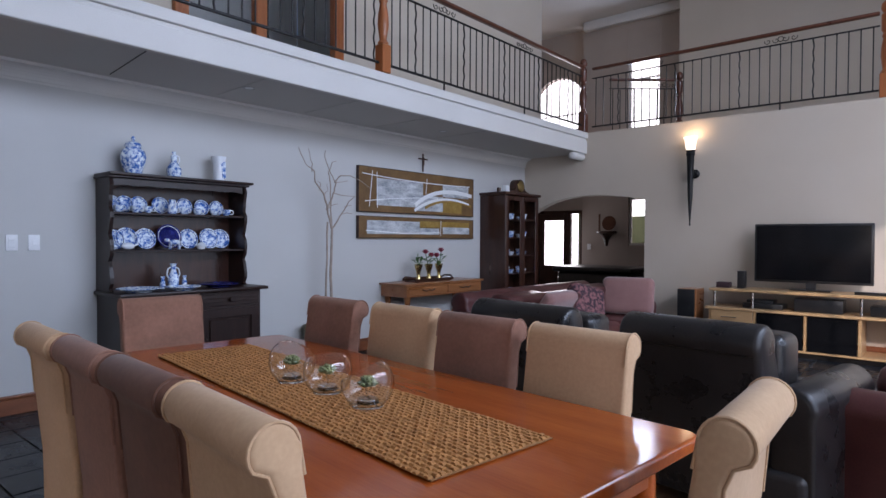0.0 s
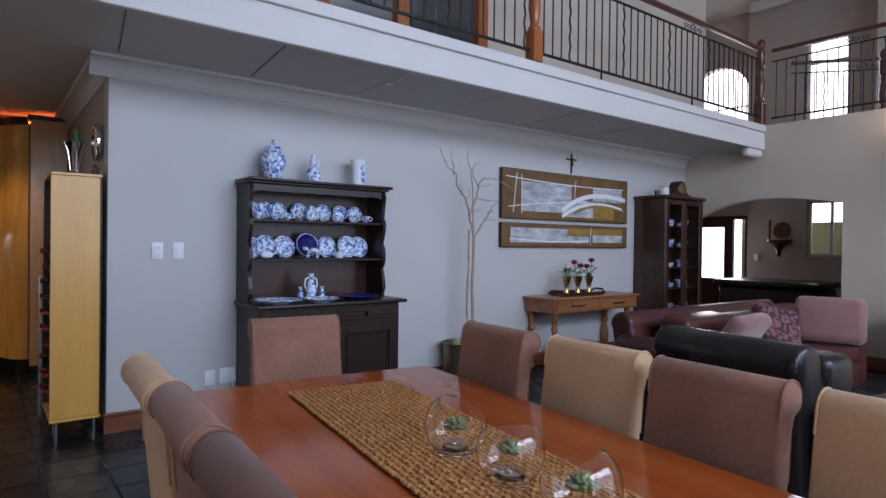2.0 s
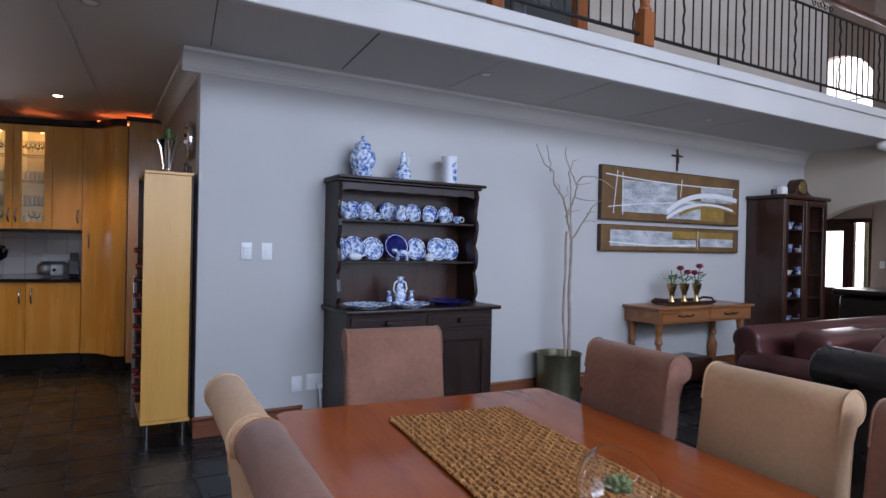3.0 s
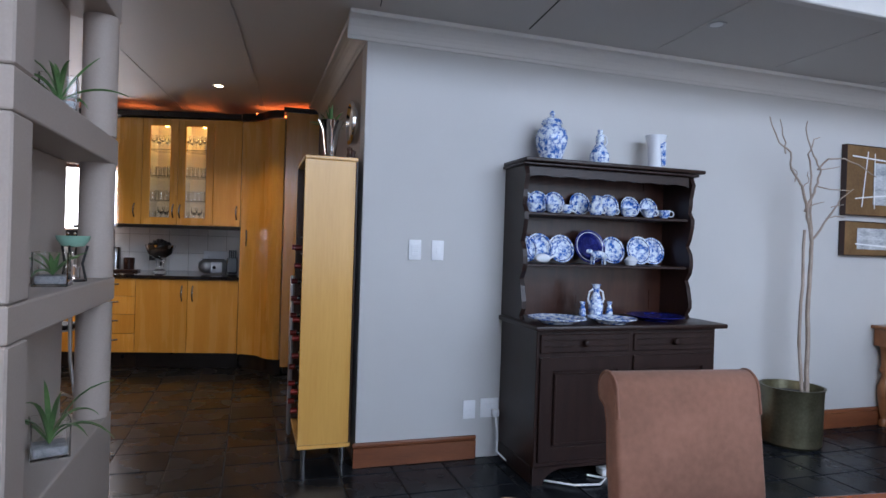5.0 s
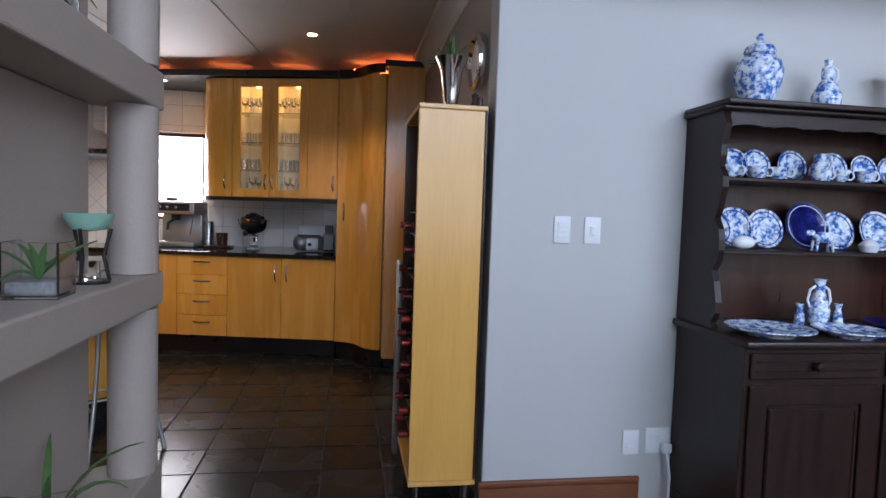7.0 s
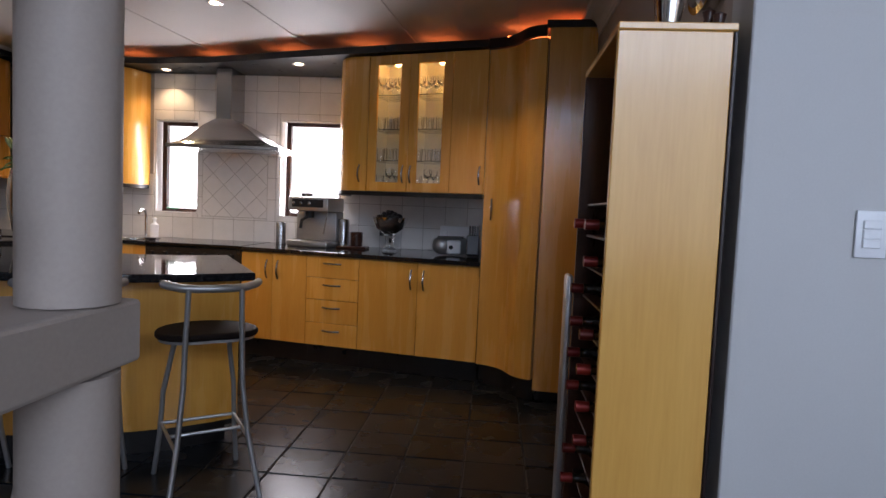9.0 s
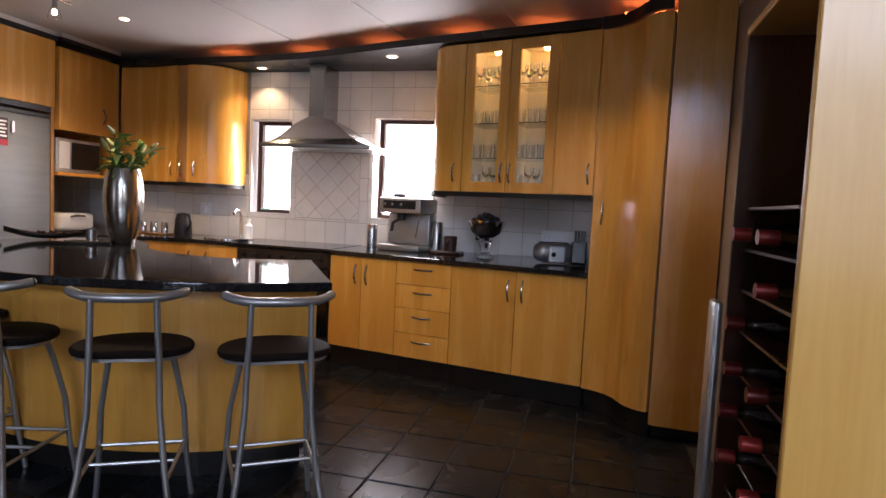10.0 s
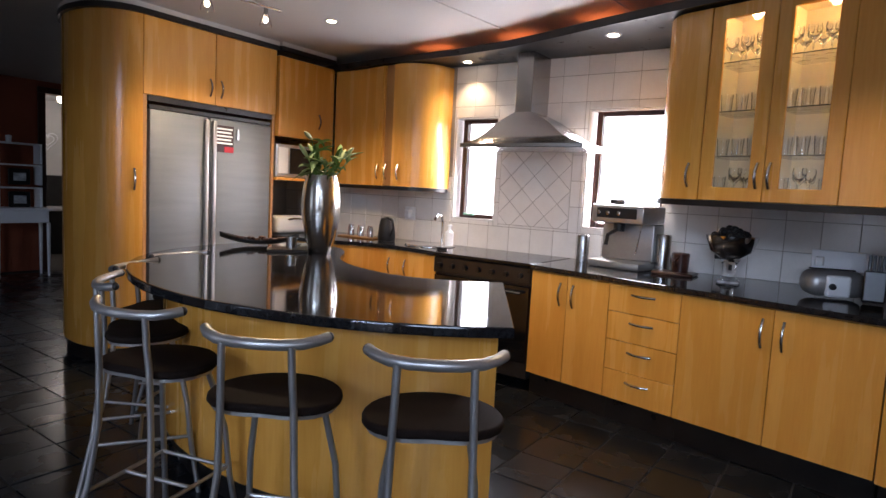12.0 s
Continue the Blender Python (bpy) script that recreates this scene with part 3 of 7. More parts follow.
# doorway trim to the passage
structure(Build().box(-8.19, -8.10, -9.2, -9.16, 0, 2.42, r=0.006).box(-9.1, -9.0, -9.2, -9.16, 0, 2.42, r=0.006).box(-9.1, -8.10, -9.2, -9.16, 2.422, 2.5, r=0.006).done("door_2", DARKRED), "dark wooden door frame in the rust wall", "door frame")
# glass door behind the gallery
d = structure(new("door_3"), "orange hardwood framed glazed doors on the gallery", "door")
for yy in (2.45, 3.25, 4.22):
    Build().box(-5.1, -5.0, yy, yy + 0.13, UP, 5.0, r=0.008).done("door_post", ORANGEWOOD, d)
Build().box(-5.1, -5.0, 2.45, 4.35, 4.9, 5.0, r=0.008).done("door_head", ORANGEWOOD, d)
g = Build().box(-5.06, -5.054, 2.58, 4.22, UP, 4.9, r=0).done("pane", GLASS, d)
g.visible_shadow = False
t_ = structure(Build().box(-7.55, -7.5, 1.6, 3.6, 3.0, 4.6, r=0).done("curtain", material("turquoise curtain", (0.01, 0.22, 0.36), (0.02, 0.33, 0.50), 0.8, scale=6, fine=60, stretch=(1, 6, 0.4), bump=0.4)), "turquoise blue curtain in the upper room", "curtain")

# room divider with open niches
dv = structure(new("divider"), "taupe plastered room divider with open shelves and a round column", "divider")
dv.location = (0, -0.011, 0)


def slab(name, z0, z1):
    plan = [(-3.18, -0.15), (-3.18, -0.335), (-4.20, -0.335)] + bend((-4.20, -0.335), (-4.275, -0.28), (-4.265, -0.15), 5)
    return Build().prism(plan, z0, z1, r=0.006).done(name, TAUPE, dv)


slab("base", 0, 0.604)
slab("shelf", 1.042, 1.131)
slab("shelf", 1.562, 1.662)
slab("top_block", 2.112, CEIL)
for za, zb in ((0.606, 1.04), (1.133, 1.56), (1.664, 2.11)):
    Build().box(-3.31, -3.18, -0.335, -0.15, za, zb, r=0.005).done("upright", TAUPE, dv)
    Build().box(-4.172, -3.31, -0.335, -0.30, za, zb, r=0.005).done("back_panel", TAUPE, dv)
    Build().lathe([(0.0, za), (0.06, za), (0.06, zb), (0, zb)], (-4.195, -0.203, 0), seg=28).done("column", TAUPE, dv)

# ---- large kitchen units ----
def handle(parent, at, vertical=True, turn=0.0, size=0.11):
    """A bowed steel pull, bowing along +x before the turn."""
    n = 8
    pts = [(0.002 + 0.026 * math.sin(math.pi * i / n), 0, (i / n - 0.5) * size) if vertical else (0.002 + 0.026 * math.sin(math.pi * i / n), (i / n - 0.5) * size, 0) for i in range(n + 1)]
    ob = Build().tube(pts, 0.0078, 8, pose(*at, 0, 0, turn)).done("handle", STEEL, parent, "brushed steel bow handle")
    return ob


# base run right of the stove, its front slants out towards the tall units
BL, BR = (-8.268, -1.742), (-7.883, 0.239)
TURN_B = math.degrees(math.atan2(BR[1] - BL[1], BR[0] - BL[0]))
LEN_B = math.hypot(BR[0] - BL[0], BR[1] - BL[1])
MB = pose(*BL, 0, 0, 0, TURN_B)      # local x along the front, local -y outwards
units = [("base_cabinet", 0, 2), ("drawer_unit", 2, 3), ("base_cabinet", 3, 5)]
# cut points by share of the front
cuts = [0.0, 0.145, 0.298, 0.523, 0.762, 1.0]
for name, i, j in units:
    a, c = cuts[i] * LEN_B, cuts[j] * LEN_B
    u = thing(name, "maple veneer kitchen drawer unit with steel handles" if name == "drawer_unit" else "maple veneer base cabinet with two doors and steel handles", "cabinet", group="kitchen base units")
    u.matrix_basis = MB
    back = 0.50
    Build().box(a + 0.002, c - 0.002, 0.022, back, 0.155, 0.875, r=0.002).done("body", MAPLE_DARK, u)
    Build().box(a, c, 0.05, 0.08, 0.004, 0.155, r=0.002).done("plinth", BLACK, u, "black plinth")
    if name == "drawer_unit":
        hs = [0.158, 0.342, 0.528, 0.704, 0.872]
        for k in range(4):
            dr = Build().box(a + 0.002, c - 0.002, 0, 0.02, hs[k], hs[k + 1] - 0.004, r=0.002).done("drawer_front", MAPLE, u)
            handle(dr, ((a + c) / 2, 0, (hs[k] + hs[k + 1]) / 2 + 0.03), False, -90, 0.15)
    else:
        for k in range(i, j):
            p, q = cuts[k] * LEN_B, cuts[k + 1] * LEN_B
            dr = Build().box(p + 0.002, q - 0.002, 0, 0.02, 0.158, 0.868, r=0.002).done("door", MAPLE, u)
            hx = q - 0.05 if k == i else p + 0.05
            handle(dr, (hx, 0, 0.74), True, -90, 0.15)
ct = Build().prism([(BL[0] + 0.02, BL[1]), (BR[0] + 0.025, BR[1]), (-8.945, 0.24), (-8.945, -1.745)], 0.878, 0.91, r=0.006).done("countertop", GRANITE)
tagged(ct, "polished black granite worktop with a slanting front", "countertop")

# tall curved pantry doors
pt = thing("pantry_cabinet", "tall maple pantry cabinet with an S-curved door", "cabinet", group="tall kitchen units")
S = [(-7.865, 0.243)] + bend((-7.865, 0.243), (-7.83, 0.40), (-7.69, 0.455), 8)[1:] + bend((-7.69, 0.455), (-7.54, 0.505), (-7.52, 0.622), 8)[1:]
Build().sheet(S, 0.02, 0.155, 2.44).done("door", MAPLE, pt)
Build().prism([(x - 0.022, y + 0.012) for x, y in S] + [(-8.9, 0.632), (-8.9, 0.265)], 0.155, 2.44).done("body", MAPLE_DARK, pt)
Build().sheet([(x - 0.04, y + 0.02) for x, y in S], 0.02, 0.004, 0.155).done("plinth", BLACK, pt)
handle(pt.children[0], (-7.85, 0.30, 1.30), True, 5, 0.15)
pt = thing("tall_cabinet", "tall maple cabinet beside the wine rack", "cabinet", group="tall kitchen units")
Build().prism([(-7.53, 0.636), (-7.508, 0.636), (-7.49, 0.94), (-7.53, 0.94)], 0.085, 2.50, r=0.003).done("door", MAPLE, pt)
Build().box(-8.0, -7.532, 0.636, 0.94, 0.085, 2.50, r=0.003).done("body", MAPLE, pt)
Build().box(-8.0, -7.57, 0.66, 0.94, 0.004, 0.084, r=0.002).done("plinth", BLACK, pt)

# upper cabinets with glass doors
UL, UR = (-8.17, -0.88), (-7.845, 0.238)
TURN_U = math.degrees(math.atan2(UR[1] - UL[1], UR[0] - UL[0]))
LEN_U = math.hypot(UR[0] - UL[0], UR[1] - UL[1])
wu = thing("wall_cabinet", "maple wall cabinet with two lit glass doors of glassware", "cabinet", group="kitchen wall units")
wu.matrix_basis = pose(*UL, 0, 0, 0, TURN_U)
U0, U1 = 1.405, 2.44
cu = [0.175, 0.470, 0.768, 1.0]
Build().box(0, LEN_U, 0.30, 0.315, U0, U1, r=0.002).box(0, LEN_U, 0.02, 0.30, U0, U0 + 0.018, r=0.002).box(0, LEN_U, 0.02, 0.30, U1 - 0.018, U1, r=0.002).box(0.175 * LEN_U, 0.175 * LEN_U + 0.018, 0.02, 0.30, U0 + 0.018, U1 - 0.018, r=0.001).box(0.768 * LEN_U, 0.768 * LEN_U + 0.018, 0.02, 0.30, U0 + 0.018, U1 - 0.018, r=0.001).box(0.470 * LEN_U - 0.009, 0.470 * LEN_U + 0.009, 0.02, 0.30, U0 + 0.018, U1 - 0.018, r=0.001).done("body", MELAMINE, wu)
for k in range(2):
    a, c = cu[k] * LEN_U + 0.002, cu[k + 1] * LEN_U - 0.002
    s = 0.072
    dr = Build().rim(a, c, U0, U1, s, -0.02, 0, UPRIGHT).done("door", MAPLE, wu)
    g = Build().box(a + s, c - s, 0.008, 0.012, U0 + s, U1 - s, r=0).done("pane", GLASS, dr)
    g.visible_shadow = False
    for zz in (1.64, 1.88, 2.14):
        Build().box(a + 0.012, c - 0.012, 0.03, 0.295, zz, zz + 0.006, r=0.001).done("shelf", GLASS, wu, "glass shelf").visible_shadow = False
    handle(dr, (c - 0.03 if k == 0 else a + 0.03, 0, 1.54), True, -90, 0.13)
Build().box(cu[2] * LEN_U + 0.002, LEN_U - 0.002, 0, 0.02, U0, U1, r=0.003).done("door", MAPLE, wu)
handle(wu.children[-1], (LEN_U - 0.035, 0, 1.54), True, -90, 0.13)
cend = thing("rounded_cabinet", "maple wall cabinet end with a convex curved door", "cabinet", group="kitchen wall units")
C = [(-8.945, -1.03)] + bend((-8.945, -1.03), (-8.22, -1.02), (-8.16, -0.84), 12)[1:] + [mix(UL, UR, 0.172)]
Build().sheet(C, 0.02, U0, U1).done("door", MAPLE, cend)
Build().prism([(x - 0.01, y + 0.022) for x, y in C] + [(-8.4, -0.68), (-8.94, -0.68)], U0, U1).done("body", MAPLE_DARK, cend)
handle(cend.children[0], (-8.128, -0.745, 1.54), True, -18, 0.13)
b = Build().sheet([(x + 0.012, y - 0.008) for x, y in C] + [(UR[0] + 0.012, UR[1] - 0.003)], 0.04, U0 - 0.035, U0 - 0.002)
tagged(b.done("light_pelmet", BLACK), "black pelmet strip below the wall cabinets", "pelmet")

# bulkhead over the windows with its dark curved trim
TRIM = [(-8.70, -4.3), (-8.63, -3.73), (-8.61, -3.2), (-8.59, -2.7), (-8.52, -2.17), (-8.40, -1.75), (-8.27, -1.35), (-8.155, -0.95), (-8.0, -0.4), (-7.84, 0.225)]
bk = Build().prism(TRIM + [(-8.945, 0.235), (-8.945, -4.3)], 2.452, 2.47).done("bulkhead", BLACK)
tagged(bk, "dark lacquered bulkhead board above the kitchen windows", "bulkhead")
tr = Build().sheet([(x + 0.03, y) for x, y in TRIM], 0.028, 2.448, 2.50)
tagged(tr.done("cabinet_trim", BLACK), "dark curved timber trim along the cabinet tops", "trim")
tr = Build().sheet([(x + 0.02, y - 0.01) for x, y in S], 0.03, 2.445, 2.515).sheet([(-7.50, 0.61), (-7.475, 0.94)], 0.03, 2.50, 2.545)
tagged(tr.done("cabinet_trim", BLACK), "dark curved timber trim along the tall units", "trim")
for x, y in ((-8.76, -3.0), (-8.70, -2.2), (-8.5, -1.45), (-8.28, -0.75), (-8.12, -0.15), (-7.80, 0.5), (-7.65, 0.8)):
    z = 2.474 if y < 0.3 else 2.505
    st = Build().box(x - 0.02, x + 0.02, y - 0.14, y + 0.14, z, z + 0.015, r=0.004).done("strip_light", EMBER)
    tagged(st, "glowing orange strip light on top of the cabinets", "light", "cabinet strip lights")

# fridge wall
FY = -4.15
fr = thing("fridge", "grey steel side-by-side fridge with two doors", "fridge")
Build().box(-7.965, -6.885, -4.85, FY - 0.06, 0.05, 1.885, r=0.006).done("body", PLASTIC, fr)
for x0, x1 in ((-7.355, -6.890), (-7.960, -7.375)):
    dr = Build().box(x0, x1, FY - 0.06, FY + 0.0, 0.09, 1.855, r=0.012, seg=2).done("door", FRIDGE, fr)
    hx = -7.400 if x0 < -7.415 else -7.335
    Build().box(hx - 0.017, hx + 0.017, FY + 0.002, FY + 0.035, 0.3, 1.835, r=0.012, seg=3).done("handle", SILVER, dr)
Build().box(-7.960, -6.890, FY - 0.05, FY - 0.01, 1.858, 1.89, r=0.004).done("hinge_cover", PLASTIC, fr)
tc = thing("fridge_cabinet", "maple cabinet with two doors above the fridge", "cabinet", group="tall kitchen units")
for x0, x1 in ((-7.415, -6.845), (-8.005, -7.419)):
    dr = Build().box(x0, x1, FY - 0.02, FY, 1.955, 2.5, r=0.003).done("door", MAPLE, tc)
    handle(dr, (-7.370 if x0 > -7.515 else -7.465, FY, 2.08), True, 90, 0.13)
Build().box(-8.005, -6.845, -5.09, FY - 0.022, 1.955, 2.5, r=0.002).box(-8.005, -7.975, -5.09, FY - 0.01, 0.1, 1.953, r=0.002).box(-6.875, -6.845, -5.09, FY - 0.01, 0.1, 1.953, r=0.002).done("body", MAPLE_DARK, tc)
Build().box(-7.970, -6.880, FY - 0.03, FY - 0.005, 1.91, 1.953, r=0.002).done("rail", BLACK, tc)
cc = thing("curved_tall_cabinet", "tall maple cabinet with a convex curved side", "cabinet", group="tall kitchen units")
CL = [(-6.715, -5.09)] + bend((-6.715, -5.09), (-6.515, -4.75), (-6.575, -4.42), 8)[1:] + bend((-6.575, -4.42), (-6.635, -4.17), (-6.841, FY), 8)[1:]
Build().sheet(CL, 0.02, 0.13, 2.5).done("door", MAPLE, cc)
Build().prism([(x - 0.02, y - 0.015) for x, y in CL] + [(-6.841, -5.09)], 0.13, 2.5).done("body", MAPLE_DARK, cc)
Build().sheet([(x - 0.04, y - 0.03) for x, y in CL], 0.02, 0.004, 0.13).done("plinth", BLACK, cc)
handle(cc.children[0], (-6.785, FY - 0.01, 1.35), True, 75, 0.15)
TALL_TOP = [(x + 0.03, y + 0.012) for x, y in CL] + [(-8.02, FY + 0.012), (-8.02, FY + 0.045), (-8.66, FY + 0.045)]
tagged(Build().sheet(TALL_TOP, 0.03, 2.502, 2.54).done("cabinet_trim", BLACK), "dark curved timber trim along the tall cabinets", "trim")
structure(Build().sheet([(x - 0.012, y - 0.012) for x, y in TALL_TOP], 0.03, 2.542, 2.579).done("cornice", WHITE), "white ceiling cornice above the tall cabinets", "cornice")
mc = thing("microwave_cabinet", "maple cabinet above a microwave niche", "cabinet", group="tall kitchen units")
Build().box(-8.64, -8.015, FY + 0.01, FY + 0.03, 1.78, 2.46, r=0.003).done("door", MAPLE, mc)
handle(mc.children[0], (-8.475, FY + 0.03, 1.95), True, 90, 0.13)
Build().box(-8.64, -8.015, -4.85, FY + 0.015, 1.78, 2.46, r=0.002).box(-8.64, -8.015, -4.85, FY + 0.02, 1.40, 1.425, r=0.002).box(-8.66, -8.642, -4.85, FY + 0.03, 1.40, 2.46, r=0.002).done("body", MAPLE, mc)
mw = thing("microwave", "white and steel microwave oven in a niche", "microwave")
Build().box(-8.515, -8.045, -4.70, FY - 0.03, 1.427, 1.72, r=0.008).done("body", SILVER, mw)
Build().box(-8.495, -8.195, FY - 0.029, FY - 0.02, 1.46, 1.69, r=0.003).done("door", SCREEN, mw)
Build().box(-8.175, -8.065, FY - 0.029, FY - 0.022, 1.46, 1.69, r=0.003).done("panel", WPLASTIC, mw)

# corner wall units with a rounded end
CW = [(-8.665, -4.10)] + bend((-8.665, -4.10), (-8.69, -3.75), (-8.60, -3.44), 8)[1:] + [(-8.585, -3.32)] + bend((-8.585, -3.32), (-8.58, -2.97), (-8.945, -2.95), 10)[1:]
cw = thing("corner_wall_cabinet", "maple corner wall cabinet with wave-curved doors", "cabinet", group="kitchen wall units")
Build().sheet(CW[:9], 0.02, 1.40, 2.44).done("door", MAPLE, cw)
Build().sheet(CW[9:], 0.02, 1.40, 2.44).done("door", MAPLE, cw)
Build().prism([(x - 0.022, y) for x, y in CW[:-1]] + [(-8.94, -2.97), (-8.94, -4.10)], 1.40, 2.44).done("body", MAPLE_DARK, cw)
for p in ((-8.625, -3.51), (-8.598, -3.39), (-8.58, -3.24)):
    handle(cw, (p[0], p[1], 1.52), True, 5, 0.13)
Build().sheet([(x + 0.012, y) for x, y in CW], 0.03, 1.365, 1.398).done("pelmet", BLACK, cw)

# sink run with wavy doors
SK = [(-8.06, -4.20), (-8.14, -3.95)] + bend((-8.14, -3.95), (-8.20, -3.65), (-8.33, -3.45), 6)[1:] + bend((-8.33, -3.45), (-8.42, -3.25), (-8.40, -3.0), 6)[1:] + [(-8.33, -2.59)]
sk = thing("sink_cabinet", "maple base cabinet with wavy doors under the sink", "cabinet", group="kitchen base units")
Build().sheet(SK[:8], 0.02, 0.17, 0.87).done("door", MAPLE, sk)
Build().sheet(SK[7:12], 0.02, 0.17, 0.87).done("door", MAPLE, sk)
Build().sheet(SK[11:], 0.02, 0.17, 0.87).done("door", MAPLE, sk)
Build().prism([(x - 0.025, y) for x, y in SK] + [(-8.94, -2.59), (-8.94, -4.20)], 0.004, 0.874).done("body", MAPLE_DARK, sk)
for p in ((-8.28, -3.53), (-8.40, -3.12), (-8.40, -2.95)):
    handle(sk, (p[0] + 0.02, p[1], 0.74), True, 10, 0.13)
ct = Build().prism([(x + 0.025, y) for x, y in SK] + [(-8.945, -2.59), (-8.945, -4.85), (-8.06, -4.85)], 0.878, 0.91, r=0.005).done("countertop", GRANITE)
tagged(ct, "polished black granite worktop round the sink", "countertop")

# range cooker
rc = thing("range_cooker", "wide dark range cooker with knobs and a glass hob", "cooker")
Build().box(-8.92, -8.305, -2.585, -1.755, 0.08, 0.885, r=0.006).done("body", PLASTIC, rc)
Build().box(-8.94, -8.265, -2.587, -1.753, 0.887, 0.912, r=0.005).done("hob", SCREEN, rc)
Build().box(-8.305, -8.275, -2.585, -1.755, 0.76, 0.88, r=0.005).done("control_panel", BLACK, rc)
for i in range(7):
    Build().lathe([(0, 0), (0.02, 0), (0.017, 0.03), (0, 0.03)], m=pose(-8.275, -2.52 + i * 0.115, 0.82, 0, 90, 0), seg=14).done("knob", IRON, rc)
dr = Build().box(-8.305, -8.280, -2.58, -1.76, 0.2, 0.745, r=0.006).done("oven_door", SCREEN, rc)
Build().tube([(-8.245, -2.53, 0.70), (-8.245, -1.81, 0.70)], 0.011).done("oven_handle", STEEL, rc)

# extractor hood
hd = thing("extractor_hood", "brushed steel chimney extractor hood with a flared canopy", "extractor hood")
Build().box(-8.945, -8.66, -2.175, -2.035, 1.95, 2.45, r=0.004).done("chimney", STEEL, hd)
tmp = Build()
hb = tmp.bm
rings = []
for k in range(9):
    s = k / 8
    w = 0.40 * (1 - s) ** 1.05 * (1 - 0.25 * math.sin(math.pi * s) * (1 - s)) + 0.07 + 0.05 * math.sin(math.pi * s) * s
    dp = 0.17 * (1 - s) ** 1.1 + 0.285
    z = 1.755 + 0.25 * s
    yc = -2.03 - 0.075 * s
    if k == 0:
        w, dp = 0.5, 0.47
    rings.append([hb.verts.new(v) for v in ((-8.945, yc - w, z), (-8.945 + dp, yc - w, z), (-8.945 + dp, yc + w, z), (-8.945, yc + w, z))])
for a, c in zip(rings, rings[1:]):
    for i in range(4):
        f = hb.faces.new((a[i], a[(i + 1) % 4], c[(i + 1) % 4], c[i]))
        f.smooth = True
hb.faces.new(rings[0][::-1])
bmesh.ops.recalc_face_normals(hb, faces=hb.faces)
tmp.done("canopy", STEEL, hd)
Build().box(-8.945, -8.47, -2.535, -1.525, 1.725, 1.757, r=0.004).done("rim", STEEL, hd)

# island
IS = [(-6.36, -0.845)] + bend((-6.36, -0.845), (-5.96, -1.23), (-5.87, -1.9), 8)[1:] + bend((-5.87, -1.9), (-5.83, -2.45), (-6.10, -2.93), 8)[1:] + bend((-6.10, -2.93), (-6.42, -3.5), (-7.1, -3.62), 8)[1:] + bend((-7.1, -3.62), (-7.75, -3.68), (-7.78, -3.3), 6)[1:] + bend((-7.78, -3.3), (-7.76, -2.95), (-7.42, -2.72), 6)[1:] + bend((-7.42, -2.72), (-7.05, -2.45), (-7.0, -1.95), 6)[1:] + bend((-7.0, -1.95), (-6.99, -1.66), (-7.26, -1.40), 6)[1:]
il = thing("kitchen_island", "curved maple kitchen island with a polished black granite top", "island")
Build().prism(IS, 0.885, 0.925, r=0.008, seg=3).done("worktop", GRANITE, il)
IB = [(-6.50, -0.985)] + bend((-6.50, -0.985), (-6.14, -1.3), (-6.05, -1.9), 8)[1:] + bend((-6.05, -1.9), (-6.01, -2.45), (-6.27, -2.88), 8)[1:] + [(-6.6, -3.28), (-7.1, -3.45), (-7.5, -3.35), (-7.5, -3.05), (-7.12, -2.6), (-6.93, -2.0), (-7.03, -1.45)]
Build().prism(IB, 0.13, 0.883, smooth=True).done("body", MAPLE, il)
Build().prism([(x * 0.94 - 0.405, y * 0.94 - 0.132) for x, y in IB], 0.0, 0.1).done("plinth", BLACK, il)
Build().prism(IB, 0.105, 0.132, smooth=True).done("bottom_band", BLACK, il)

# wine rack at the corner
wr = thing("wine_rack", "narrow tall pale maple wine rack on steel legs, holding bottles", "wine rack")
WX0, WX1, WY0, WY1 = -5.62, -5.06, 0.62, 0.917
Build().box(WX1 - 0.02, WX1, WY0, WY1 - 0.012, 0.145, 1.753, r=0.003).done("front_panel", MAPLE_PALE, wr)
Build().box(WX0, WX1, WY0, WY1, 1.755, 1.775, r=0.003).done("top", MAPLE_PALE, wr)
Build().box(WX0, WX1, WY0, WY1, 0.12, 0.143, r=0.003).done("bottom", MAPLE_PALE, wr)
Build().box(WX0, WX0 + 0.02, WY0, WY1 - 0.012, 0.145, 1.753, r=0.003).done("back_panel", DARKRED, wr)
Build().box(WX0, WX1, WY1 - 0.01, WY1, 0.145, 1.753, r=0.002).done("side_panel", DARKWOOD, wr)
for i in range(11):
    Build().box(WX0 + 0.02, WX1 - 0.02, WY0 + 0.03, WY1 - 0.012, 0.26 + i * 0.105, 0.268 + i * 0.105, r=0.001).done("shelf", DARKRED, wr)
for x in (WX0 + 0.05, WX1 - 0.05):
    for y in (WY0 + 0.04, WY1 - 0.04):
        Build().lathe([(0, 0), (0.013, 0), (0.018, 0.12), (0, 0.12)], (x, y, 0), seg=12).done("leg", STEEL, wr)
WINE = material("dark bottle glass", (0.006, 0.009, 0.006), (0.02, 0.012, 0.010), 0.12, bump=0, rvar=0.03)
FOIL = material("wine foil", (0.16, 0.012, 0.012), (0.26, 0.03, 0.02), 0.35, 0.4, scale=4, bump=0, island=0.6)
bt = thing("wine_bottle", "dark wine bottle lying in the rack", "bottle", group="wine bottles")
